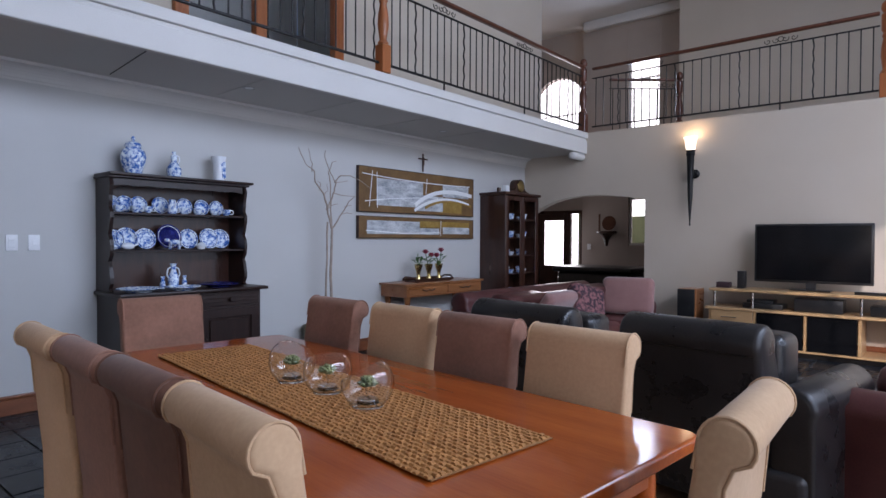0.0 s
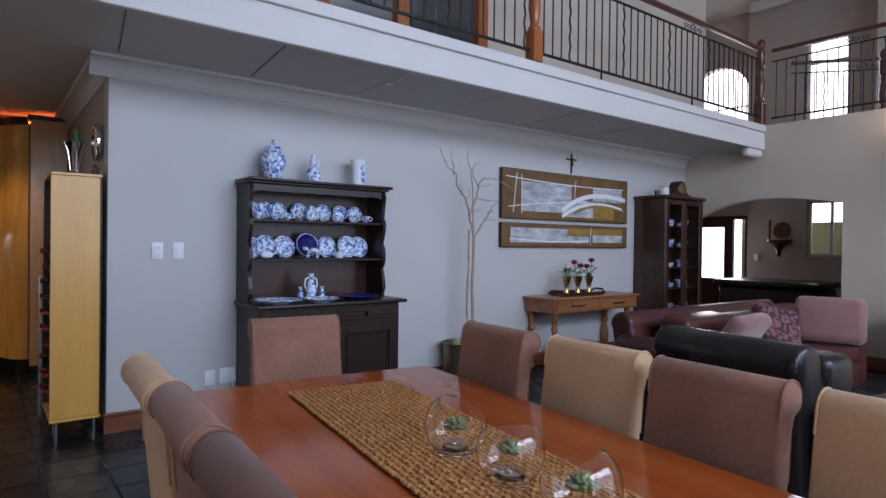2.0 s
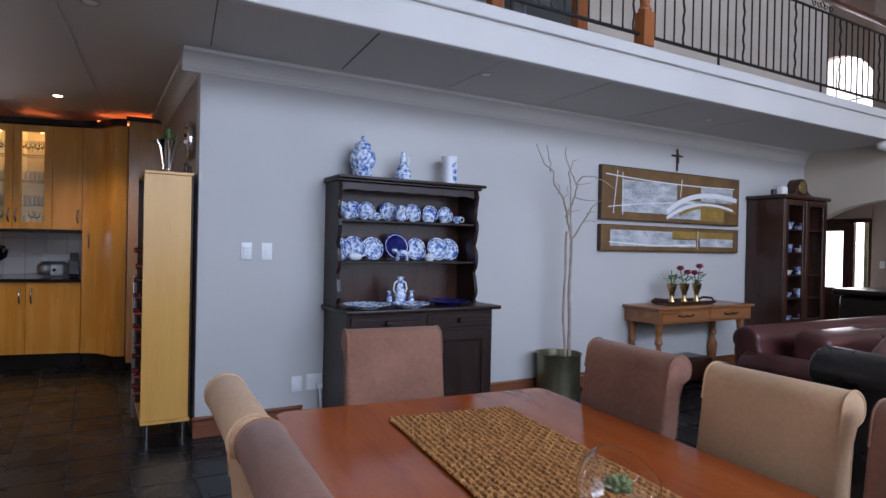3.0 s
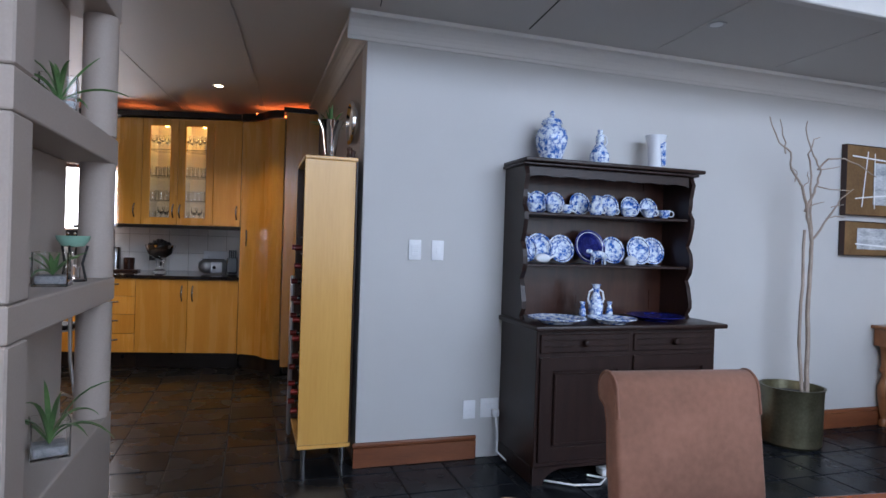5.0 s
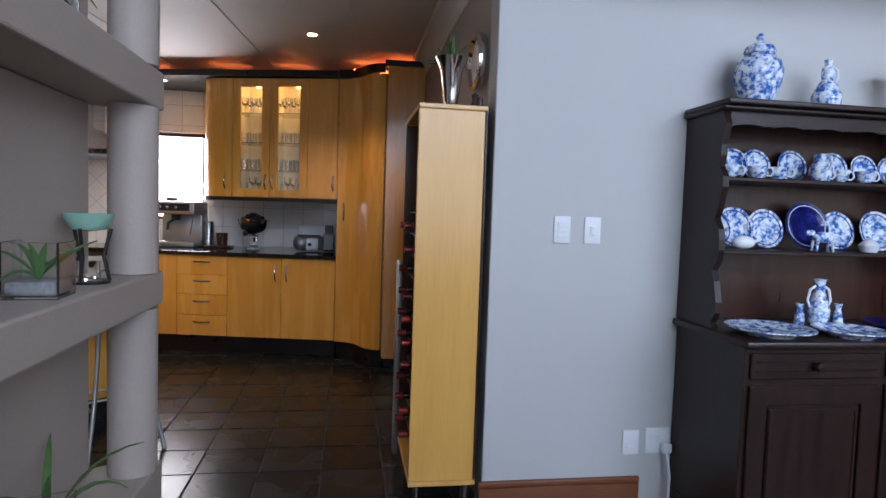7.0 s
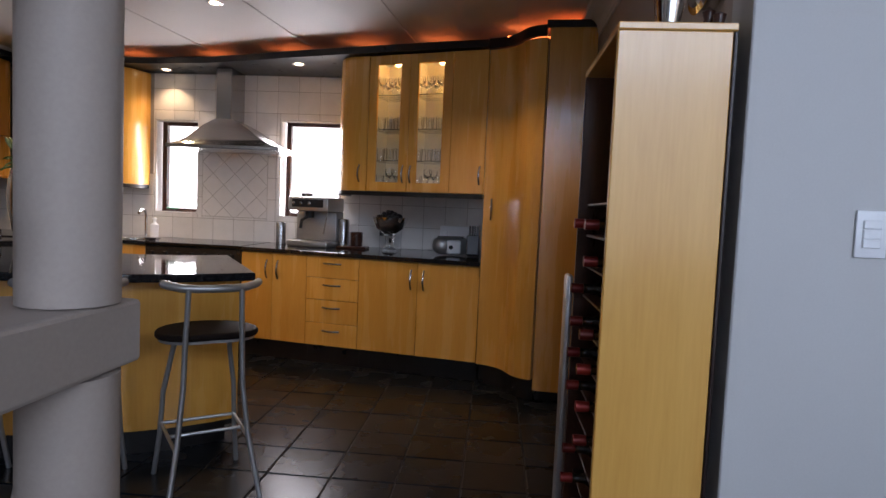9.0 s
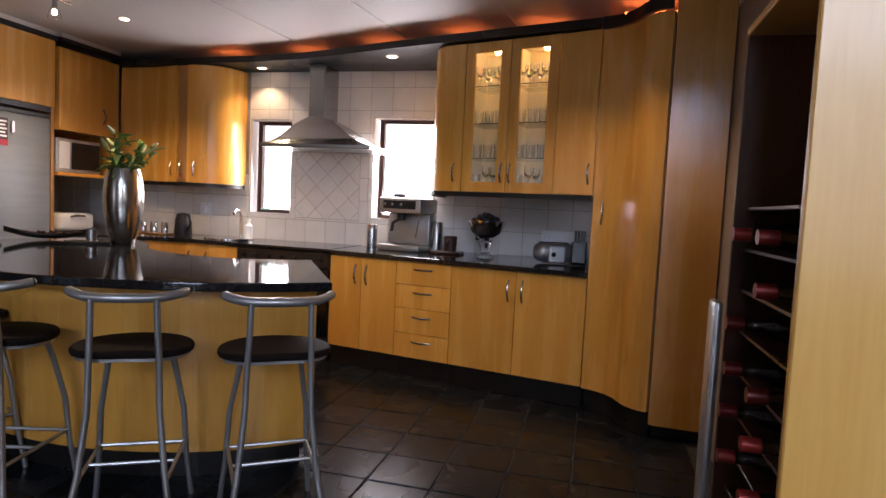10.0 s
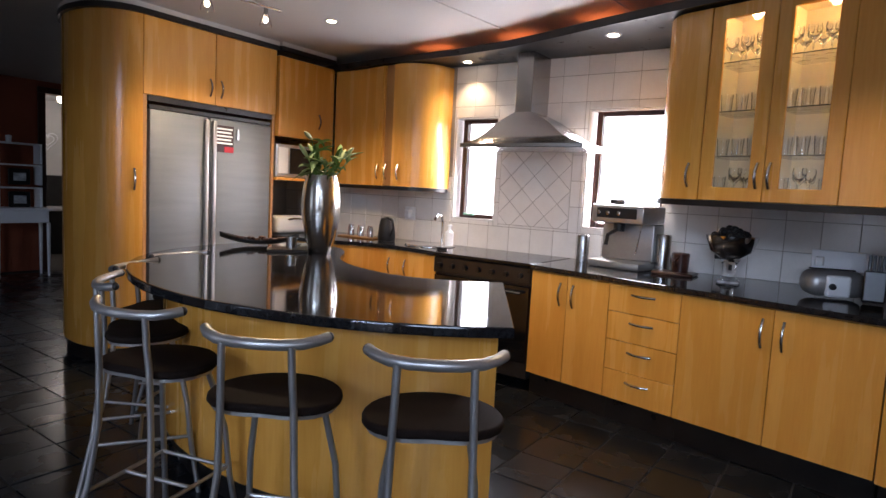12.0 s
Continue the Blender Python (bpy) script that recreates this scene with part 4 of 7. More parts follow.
Build().lathe([(0, 0), (0.037, 0), (0.038, 0.02), (0.038, 0.17), (0.03, 0.2), (0.015, 0.225), (0.0145, 0.26), (0, 0.26)], seg=16).done("glass", WINE, bt)
Build().lathe([(0, 0.262), (0.016, 0.262), (0.016, 0.30), (0, 0.30)], seg=14).done("foil", FOIL, bt)
k = 0
for i in range(10):
    for j in range(2):
        if (i * 7 + j * 3) % 5 == 4:
            continue
        m = pose(-5.20 - 0.22 * j - 0.015 * (i % 2), WY1 - 0.03, 0.268 + i * 0.105 + 0.0385, 90, 0, 0)
        if k == 0:
            bt.matrix_basis = m
        else:
            copy_thing(bt, m)
        k += 1

# ---- dining table ----
TM = pose(-1.484, 1.238, 0, 0, 0, -5.5)
tb = thing("dining_table", "polished reddish cherry wood dining table", "table")
tb.matrix_basis = TM
hl, hw = 1.13, 0.505
plan = []
for cx, cy, a0 in ((hl - 0.05, hw - 0.05, 0), (-hl + 0.05, hw - 0.05, 90), (-hl + 0.05, -hw + 0.05, 180), (hl - 0.05, -hw + 0.05, 270)):
    plan += [(cx + 0.05 * math.cos(radians(a0 + 18 * i)), cy + 0.05 * math.sin(radians(a0 + 18 * i))) for i in range(6)]
Build().prism(plan, 0.752, 0.79, r=0.008, seg=3).done("tabletop", TABLEWOOD, tb)
for s in (-1, 1):
    Build().box(-hl + 0.1, hl - 0.1, s * (hw - 0.09), s * (hw - 0.065), 0.655, 0.75, r=0.003).done("apron", TABLEWOOD, tb)
    Build().box(s * (hl - 0.11), s * (hl - 0.085), -hw + 0.1, hw - 0.1, 0.655, 0.75, r=0.003).done("apron", TABLEWOOD, tb)
    for q in (-1, 1):
        Build().lathe([(0, 0), (0.03, 0), (0.036, 0.1), (0.045, 0.4), (0.05, 0.6), (0.05, 0.75), (0, 0.75)], (s * (hl - 0.13), q * (hw - 0.12), 0), seg=16).done("leg", TABLEWOOD, tb)


def woven(name, lx, ly, step, mat, rise=0.006):
    """A basket weave of bowed strips, as one mesh."""
    nx, ny = int(lx / step), int(ly / step)
    v, fcs = [], []
    rng = random.Random(5)
    for i in range(nx):
        for j in range(ny):
            x, y = -lx / 2 + (i + 0.5) * step, -ly / 2 + (j + 0.5) * step
            along = (i + j) % 2
            a, c = (0.5 * step, 0.40 * step) if along else (0.40 * step, 0.5 * step)
            jx, jy, hh = rng.uniform(-0.002, 0.002), rng.uniform(-0.002, 0.002), rise * rng.uniform(0.8, 1.3)
            k = len(v)
            for s in (-1.0, -0.45, 0.45, 1.0):
                z = hh * (1 - s * s * 0.85)
                for q in (-1, 1):
                    v.append((x + jx + (s * a if along else q * c * 0.8), y + jy + (q * c * 0.8 if along else s * a), z))
            for s in range(3):
                p = k + 2 * s
                fcs.append((p, p + 2, p + 3, p + 1) if along else (p, p + 1, p + 3, p + 2))
            for q in (0, 1):
                ks = [k + 2 * s + q for s in range(4)]
                b0 = len(v)
                for s in ks:
                    v.append((v[s][0] + (0 if along else (0.2 * c * (1 if q else -1))), v[s][1] + (0.2 * c * (1 if q else -1) if along else 0), 0.0))
                for s in range(3):
                    fcs.append((ks[s], ks[s + 1], b0 + s + 1, b0 + s))
    me = bpy.data.meshes.new(name)
    me.from_pydata(v, [], fcs)
    me.materials.append(mat)
    return me


rn = thing("table_runner", "woven brown seagrass table runner lying on the table", "table runner", (-1.495, 1.228, 0.7915), -7.3)
Build().box(-0.888, 0.888, -0.208, 0.208, 0, 0.004, r=0.002).done("backing", RATDARK, rn)
ob = new("weave", woven("weave", 1.80, 0.43, 0.019, RATTAN))
ob.parent = rn
ob.location = (0, 0, 0.0045)
ob["kind"] = "stuff"


def fishbowl(at, s, turn):
    t = thing("fishbowl_vase", "round clear glass bowl holding a green succulent", "vase", at, turn, group="fishbowl vases")
    R = 0.080 * s
    ang = range(38, 176, 8)
    outer = [(0, 0), (0.04 * s, 0.0), (0.047 * s, 0.004)] + [(R * math.sin(radians(a)), 0.075 * s - R * math.cos(radians(a))) for a in ang]
    inner = [((R - 0.0014) * math.sin(radians(a)), 0.075 * s - (R - 0.0014) * math.cos(radians(a))) for a in reversed(ang)] + [(0.03, 0.02), (0, 0.02)]
    b = Build().lathe(outer + inner, seg=32)
    bmesh.ops.bisect_plane(b.bm, geom=[*b.bm.verts, *b.bm.edges, *b.bm.faces], plane_co=(0, 0, 0.122 * s), plane_no=(0.55, 0, 1), clear_outer=True)
    bmesh.ops.bridge_loops(b.bm, edges=[e for e in b.bm.edges if e.is_boundary])
    bmesh.ops.recalc_face_normals(b.bm, faces=b.bm.faces)
    b.done("glass", GLASS, t).visible_shadow = False
    b = Build()
    rng = random.Random(int(at[0] * 1000))
    for ring, (n, tilt, ln) in enumerate(((9, 22, 0.032), (7, 46, 0.032), (5, 70, 0.03))):
        for i in range(n):
            m = Matrix.Translation((0, 0, 0.068)) @ pose(0, 0, 0, 0, -tilt + rng.uniform(-10, 10), 360 * i / n + ring * 25)
            b.ball((ln * 0.5, 0, 0), ln * 0.55, 0.0095, 0.007, m, seg=8)
    b.done("succulent", SUCC, t)
    Build().lathe([(0, 0.012), (0.035, 0.014), (0.03, 0.03), (0, 0.032)], seg=14).tube([(0, 0, 0.03), (0.004, 0, 0.068)], 0.004, 6).done("glass_base", GLASS, t)
    return t


fishbowl((-1.575, 1.225, 0.7975), 1.0, 20)
fishbowl((-1.36, 1.21, 0.7975), 0.98, 150)
fishbowl((-1.14, 1.185, 0.7975), 1.0, 200)


# ---- dining chairs ----
def chair(mat, label, m):
    t = thing("dining_chair", label, "chair", group="chairs round the table")
    t.matrix_basis = m
    w = 0.192
    ax = Matrix(((0, 0, 1, 0), (1, 0, 0, 0), (0, 1, 0, 0), (0, 0, 0, 1)))
    prof = [(0.085, 0.30), (0.085, 0.55), (0.055, 0.78), (0.036, 0.91), (0.027, 0.962)]
    prof += [(-0.019 + 0.046 * math.cos(radians(a)), 0.962 + 0.046 * math.sin(radians(a))) for a in range(0, 226, 18)]
    prof += [(-0.030, 0.922), (-0.016, 0.885), (-0.006, 0.76), (0.015, 0.55), (0.02, 0.30)]
    Build().prism(prof, -w, w, ax, r=0.012, seg=3, smooth=True).done("backrest", mat, t)
    for s in (-1, 1):
        ring = [(s * (w - 0.005), y * 1.0, z) for y, z in prof[3:21]]
        Build().tube(ring, 0.0035, 6).done("piping", mat, t)
    Build().box(-w, w, 0.075, 0.50, 0.33, 0.48, r=0.035, seg=3).done("seat", mat, t)
    for x in (-1, 1):
        for y, lean in ((0.06, -0.03), (0.455, 0.0)):
            Build().prism([(-0.02, -0.02), (0.02, -0.02), (0.02, 0.02), (-0.02, 0.02)], 0, 0.34, Matrix.Translation((x * (w - 0.035), y + lean, 0)) @ Matrix(((1, 0, 0, 0), (0, 1, -lean / 0.34, 0), (0, 0, 1, 0), (0, 0, 0, 1))), r=0.003).done("leg", DARKRED, t)
    return t


L1, L2, L3 = "cream suede dining chair with a rolled back", "mocha brown suede dining chair with a rolled back", "dark cocoa suede dining chair with a rolled back"
for x, y, mat, lab, turn in ((-2.07, 0.635, TAN, L1, -3), (-1.66, 0.62, MOCHA, L2, -4), (-1.24, 0.595, COCOA, L3, -4), (-0.82, 0.562, TAN, L1, -6),
                             (-2.15, 1.885, MOCHA, L2, 176), (-1.665, 1.875, TAN, L1, 177), (-1.22, 1.83, MOCHA, L2, 176), (-0.765, 1.79, TAN, L1, 176),
                             (-2.83, 1.345, MOCHA, L2, -96), (-0.12, 1.22, TAN, L1, 92)):
    chair(mat, lab, pose(x, y, 0.0, 0, 0, turn))

# ---- dresser ----
dz = thing("dresser", "black-stained wooden dresser with a plate rack of blue china", "dresser")
DX, DF = -5.045, -4.565
Build().box(DX, DF, 1.83, 3.015, 0.10, 0.845, r=0.004).done("body", DARKWOOD, dz)
Build().box(DX, DF + 0.045, 1.805, 3.07, 0.847, 0.875, r=0.008, seg=2).done("worktop", DARKWOOD, dz)
sk = [(1.83, 0.0), (1.89, 0.0)] + bend((1.89, 0.0), (1.91, 0.085), (2.04, 0.085), 6)[1:] + bend((2.77, 0.085), (2.90, 0.085), (2.92, 0.0), 6) + [(3.015, 0.0), (3.015, 0.10), (1.83, 0.10)]
EAST = Matrix(((0, 0, 1, 0), (1, 0, 0, 0), (0, 1, 0, 0), (0, 0, 0, 1)))
Build().prism(sk, DF - 0.02, DF - 0.002, EAST).done("foot_rail", DARKWOOD, dz)
for y in (1.83, 2.98):
    Build().box(DX, DF - 0.03, y, y + 0.035, 0, 0.098, r=0.003).done("foot", DARKWOOD, dz)
for y0, y1, kn in ((1.85, 2.41, 2.12), (2.44, 2.99, 2.71)):
    dr = Build().box(DF + 0.001, DF + 0.014, y0, y1, 0.725, 0.825, r=0.004).box(DF + 0.014, DF + 0.02, y0 + 0.02, y1 - 0.02, 0.755, 0.763, r=0.002).box(DF + 0.014, DF + 0.02, y0 + 0.02, y1 - 0.02, 0.79, 0.798, r=0.002).done("drawer", DARKWOOD, dz)
    Build().lathe([(0, 0), (0.012, 0), (0.01, 0.012), (0.02, 0.02), (0.016, 0.032), (0, 0.035)], m=pose(DF + 0.014, kn, 0.777, 0, 90, 0), seg=14).done("knob", DARKWOOD, dr)
    s = 0.075
    do = Build().rim(y0, y1, 0.13, 0.70, s, DF + 0.001, DF + 0.016, EAST).done("door", DARKWOOD, dz)
    Build().box(DF + 0.001, DF + 0.012, y0 + s + 0.012, y1 - s - 0.012, 0.13 + s + 0.012, 0.70 - s - 0.012, r=0.009).done("panel", DARKWOOD, do)
    if y0 > 2:
        Build().lathe([(0, 0), (0.01, 0), (0.011, 0.012), (0.019, 0.022), (0.014, 0.032), (0, 0.035)], m=pose(DF + 0.016, y0 + 0.035, 0.45, 0, 90, 0), seg=14).done("knob", DARKWOOD, do)
    Build().rim(y0 + s + 0.014, y1 - s - 0.014, 0.13 + s + 0.014, 0.70 - s - 0.014, 0.012, DF + 0.0125, DF + 0.017, EAST).done("moulding", DARKWOOD, do)
FX = -4.77
side = [(DX, 0.877), (FX, 0.877)] + [(FX + 0.012 * math.sin(k * 1.05) - 0.02 * (k % 5 == 0), 0.90 + 0.86 * k / 20) for k in range(21)] + [(FX, 1.785), (DX, 1.785)]
for y in (1.825, 2.975):
    Build().prism(side, -y - 0.028, -y, UPRIGHT).done("side_panel", DARKWOOD, dz)
Build().box(DX, DX + 0.012, 1.854, 2.973, 0.877, 1.785, r=0).done("back_board", DARKRED, dz)
for z in (1.185, 1.485):
    Build().box(DX + 0.014, FX - 0.01, 1.854, 2.973, z, z + 0.018, r=0.004).done("shelf", DARKWOOD, dz)
Build().box(DX, FX + 0.05, 1.81, 3.045, 1.787, 1.81, r=0.006, seg=2).box(DX, FX + 0.025, 1.805, 3.02, 1.768, 1.786, r=0.006).done("cornice", DARKWOOD, dz)
fz = [(1.855, 1.765), (1.855, 1.70)] + [(1.855 + 1.108 * k / 48, 1.705 + 0.012 * abs(math.sin(k * math.pi / 8)) + 0.008 * (k % 8 == 0)) for k in range(1, 48)] + [(2.963, 1.70), (2.963, 1.765)]
Build().prism(fz, FX - 0.02, FX - 0.006, EAST).done("frieze", DARKWOOD, dz)


def plate(at, r, turn, lean, mat, label, group="china plates"):
    """A plate that leans back, facing +x."""
    t = thing("plate", label, "plate", at, turn, group)
    m = Matrix.Translation((0, 0, r * math.cos(radians(lean)))) @ pose(0, 0, 0, 0, 90 - lean, 0)
    Build().lathe([(0, 0.004), (0.6 * r, 0.004), (0.68 * r, 0.012), (r, 0.022), (r, 0.018), (0.7 * r, 0.006), (0.62 * r, -0.004), (0, -0.004)], m=m, seg=28).done("dish", mat, t)
    ring = [(0.86 * r * math.cos(2 * math.pi * i / 20), 0.86 * r * math.sin(2 * math.pi * i / 20), 0.0182) for i in range(21)]
    Build().tube(ring, 0.0022, 5, m).done("rim_line", COBALT if mat is not COBALT else PORCELAIN, t)
    return t


for y, r, mat in ((1.93, 0.08, DELFT), (2.02, 0.09, DELFT), (2.17, 0.088, DELFT), (2.36, 0.107, COBALT), (2.55, 0.088, DELFT), (2.72, 0.092, DELFT), (2.85, 0.09, DELFT)):
    plate((-4.985 + 0.02 * (round(y * 100) % 3), y, 1.2045), r, 0, 14, mat, "dark cobalt blue plate standing on the dresser shelf" if mat is COBALT else "blue and white china plate standing on the dresser shelf")
for y, r in ((1.925, 0.068), (2.02, 0.07), (2.13, 0.07), (2.31, 0.072), (2.52, 0.072), (2.68, 0.07), (2.82, 0.068)):
    plate((-5.0, y, 1.5045), r, 0, 13, DELFT, "blue and white saucer standing on the upper shelf")


def cup(at, turn, s=1.0):
    t = thing("teacup", "blue and white china teacup on the dresser shelf", "cup", at, turn, "teacups")
    Build().lathe([(0, 0), (0.02 * s, 0), (0.022 * s, 0.006), (0.034 * s, 0.02 * s), (0.041 * s, 0.055 * s), (0.038 * s, 0.055 * s), (0.03 * s, 0.02 * s), (0, 0.012)], seg=18).done("bowl", DELFT, t)
    Build().tube([(0.036 * s, 0, 0.048 * s)] + [((0.046 + 0.016 * math.sin(a)) * s, 0, (0.032 + 0.018 * math.cos(a)) * s) for a in (0.3, 0.9, 1.6, 2.3, 2.8)] + [(0.034 * s, 0, 0.016 * s)], 0.004 * s, 6).done("handle", PORCELAIN, t)
    return t


for y, tr in ((1.93, 40), (2.06, 60), (2.16, 50), (2.36, 70), (2.46, 80), (2.585, 75), (2.74, 60), (2.86, 70)):
    cup((-4.875, y, 1.504), tr, 1.0)


def turned(name, label, cat, at, prof, mat, seg=24, group="", part_name="body"):
    t = thing(name, label, cat, at, 0, group)
    Build().lathe(prof, seg=seg).done(part_name, mat, t)
    return t


jg = turned("jug", "blue and white china jug on the upper dresser shelf", "jug", (-4.87, 2.36, 1.504), [(0, 0), (0.03, 0), (0.045, 0.03), (0.045, 0.06), (0.027, 0.09), (0.03, 0.12), (0.026, 0.12), (0.022, 0.09), (0, 0.05)], DELFT)
Build().tube([(0.026, 0, 0.115), (0.055, 0, 0.105), (0.062, 0, 0.075), (0.045, 0, 0.05)], 0.005, 6).done("handle", PORCELAIN, jg)
# small cow figure in front of the cobalt plate
b = Build().ball((0, 0, 0.06), 0.026, 0.05, 0.024).ball((0, -0.062, 0.078), 0.014, 0.022, 0.015)
for y in (-0.035, 0.035):
    for x in (-0.014, 0.014):
        b.tube([(x, y, 0.05), (x, y * 1.15, 0)], 0.007, 7, r1=0.006)
b.tube([(0, 0.048, 0.07), (0, 0.06, 0.05), (0, 0.058, 0.02)], 0.004, 6)
cow = tagged(b.done("cow_figurine", DELFT), "blue and white china cow figurine on the dresser", "figurine")
cow.location = (-4.83, 2.36, 1.2045)
tagged(Build().ball((-4.83, 1.985, 1.234), 0.03, 0.052, 0.028).tube([(-4.83, 2.03, 1.235), (-4.83, 2.065, 1.25)], 0.007, 8).done("sauce_boat", PORCELAIN), "white china sauce boat on the dresser shelf", "sauce boat")
tagged(Build().lathe([(0, 0), (0.03, 0), (0.042, 0.03), (0.02, 0.055), (0, 0.06)], (-4.84, 2.60, 1.2045)).done("small_pot", PORCELAIN), "small white china pot on the dresser shelf", "pot")
# dishes on the worktop
for y, x, r, mat, lab in ((2.0, -4.66, 0.165, DELFT, "large blue and white platter lying on the dresser top"), (2.33, -4.62, 0.14, DELFT, "blue and white plate lying on the dresser top"), (2.70, -4.72, 0.17, COBALT, "dark cobalt blue bowl lying on the dresser top")):
    t = thing("platter", lab, "platter", (x, y, 0.8755), 0, "platters")
    Build().lathe([(0, 0), (0.55 * r, 0), (0.6 * r, 0.008), (r, 0.028), (r, 0.033), (0.62 * r, 0.014), (0, 0.010)], seg=32).done("dish", mat, t)
t = turned("bottle_vase", "blue and white china bottle with two handles on the dresser", "vase", (-4.78, 2.345, 0.8755), [(0, 0), (0.035, 0), (0.042, 0.03), (0.045, 0.07), (0.03, 0.12), (0.02, 0.15), (0.022, 0.19), (0.03, 0.20), (0.018, 0.20), (0, 0.15)], DELFT)
t.location.z = 0.911
for s in (-1, 1):
    Build().tube([(0, s * 0.02, 0.17), (0, s * 0.045, 0.155), (0, s * 0.055, 0.11), (0, s * 0.042, 0.08)], 0.006, 6).done("handle", PORCELAIN, t)
t.location = (-4.80, 2.335, 0.8865)
for y in (2.245, 2.43):
    turned("bud_vase", "small blue and white bud vase on the dresser top", "vase", (-4.80, y, 0.8765), [(0, 0), (0.018, 0), (0.022, 0.03), (0.019, 0.06), (0.011, 0.08), (0.018, 0.105), (0.014, 0.105), (0, 0.08)], DELFT, group="bud vases")
# vases on top of the dresser
gj = turned("ginger_jar", "large blue and white lidded china jar on top of the dresser", "jar", (-4.90, 2.055, 1.8105), [(0, 0), (0.06, 0), (0.065, 0.02), (0.092, 0.10), (0.098, 0.15), (0.085, 0.195), (0.058, 0.215), (0.055, 0.225), (0, 0.225)], DELFT)
Build().lathe([(0.06, 0.226), (0.064, 0.235), (0.055, 0.255), (0.03, 0.27), (0.012, 0.275), (0.012, 0.285), (0.018, 0.295), (0.008, 0.312), (0, 0.318)], seg=24).done("lid", DELFT, gj)
bv = turned("gourd_vase", "blue and white gourd-shaped china bottle on top of the dresser", "vase", (-4.90, 2.39, 1.8105), [(0, 0), (0.045, 0), (0.058, 0.03), (0.06, 0.07), (0.04, 0.115), (0.022, 0.14), (0.027, 0.165), (0.024, 0.19), (0.014, 0.20), (0.017, 0.225), (0, 0.228)], DELFT)
Build().tube([(0, 0.02, 0.20), (0, 0.045, 0.185), (0, 0.05, 0.15), (0, 0.03, 0.12)], 0.005, 6).done("handle", PORCELAIN, bv)
cv = turned("cylinder_vase", "white cylindrical vase with a blue pattern on the dresser", "vase", (-4.90, 2.80, 1.8105), [(0, 0), (0.045, 0), (0.046, 0.02), (0.05, 0.15), (0.068, 0.225), (0.064, 0.225), (0.045, 0.15), (0, 0.02)], PORCELAIN)
Build().prism([(0.0, 0.03), (0.028, 0.03), (0.026, 0.18), (-0.018, 0.18)], 0.046, 0.0535, Matrix(((0, 0, 1, 0), (1, 0, 0, 0.012), (0, 1, 0, 0), (0, 0, 0, 1)))).done("pattern", DELFT, cv)


# switches and sockets
def plate_fit(name, label, y, z, w, hgt, rockers):
    t = thing(name, label, "switch" if "switch" in name else "socket", (-5.0495, y, z))
    Build().box(0, 0.008, -w / 2, w / 2, -hgt / 2, hgt / 2, r=0.003, seg=2).done("plate", WPLASTIC, t)
    for a, c, d, e in rockers:
        Build().box(0.0085, 0.013, a, c, d, e, r=0.002).done("rocker", WPLASTIC, t)
    return t


R3 = [(-0.022, 0.022, -0.035 + i * 0.024, -0.013 + i * 0.024) for i in range(3)]
plate_fit("light_switch", "white three-gang light switch on the wall", 1.262, 1.26, 0.075, 0.118, R3)
plate_fit("light_switch", "white single light switch on the wall", 1.402, 1.26, 0.075, 0.118, [(-0.012, 0.012, -0.02, 0.02)])
plate_fit("wall_socket", "white switched wall socket near the skirting", 1.634, 0.30, 0.078, 0.112, [(-0.02, 0.02, -0.03, 0.0)])
so = plate_fit("wall_socket", "white double wall socket with a plug", 1.765, 0.305, 0.118, 0.118, [(-0.04, -0.02, 0.01, 0.03), (0.0, 0.02, 0.01, 0.03)])
Build().box(0.012, 0.045, 0.01, 0.055, -0.05, -0.005, r=0.008, seg=2).done("plug", WPLASTIC, so)
tagged(Build().tube([(-5.0, 1.79, 0.26), (-4.985, 1.80, 0.16), (-4.97, 1.79, 0.06), (-4.93, 1.83, 0.02), (-4.80, 1.86, 0.012), (-4.60, 1.92, 0.012), (-4.5, 2.05, 0.014), (-4.48, 2.2, 0.012), (-4.55, 2.28, 0.012), (-4.62, 2.2, 0.012)], 0.006, 7).done("extension_lead", WPLASTIC), "white extension lead trailing under the dresser", "cable")
ad = tagged(Build().box(-4.66, -4.58, 2.28, 2.52, 0.006, 0.045, r=0.008, seg=2).done("power_strip", WPLASTIC), "white multi-plug strip on the floor under the dresser", "power strip")

# ---- wall art, cross ----
def canvas(y0, y1, z0, z1, seed, label):
    t = thing("painting", label, "painting", group="abstract paintings")
    Build().box(-5.048, -5.005, y0, y1, z0, z1, r=0.004).done("canvas", CANVAS, t)
    f = 0.006
    Build().box(-5.048, -5.0, y0 - f, y0, z0 - f, z1 + f, r=0.004).box(-5.048, -5.0, y1, y1 + f, z0 - f, z1 + f, r=0.004).box(-5.048, -5.0, y0, y1, z0 - f, z0, r=0.004).box(-5.048, -5.0, y0, y1, z1, z1 + f, r=0.004).done("frame", DARKRED, t)
    return t


def splash(t, mat, y0, y1, z0, z1, lift, name="paint_field"):
    Build().box(-5.0048, -5.0048 + lift, y0, y1, z0, z1, r=0.002).done(name, mat, t)


def stroke(t, mat, pts, r):
    b = Build().tube([(0, y, z) for y, z in pts], r, 6)
    for v in b.bm.verts:
        v.co.x = -4.998 + 0.25 * v.co.x
    b.done("paint_stroke", mat, t)


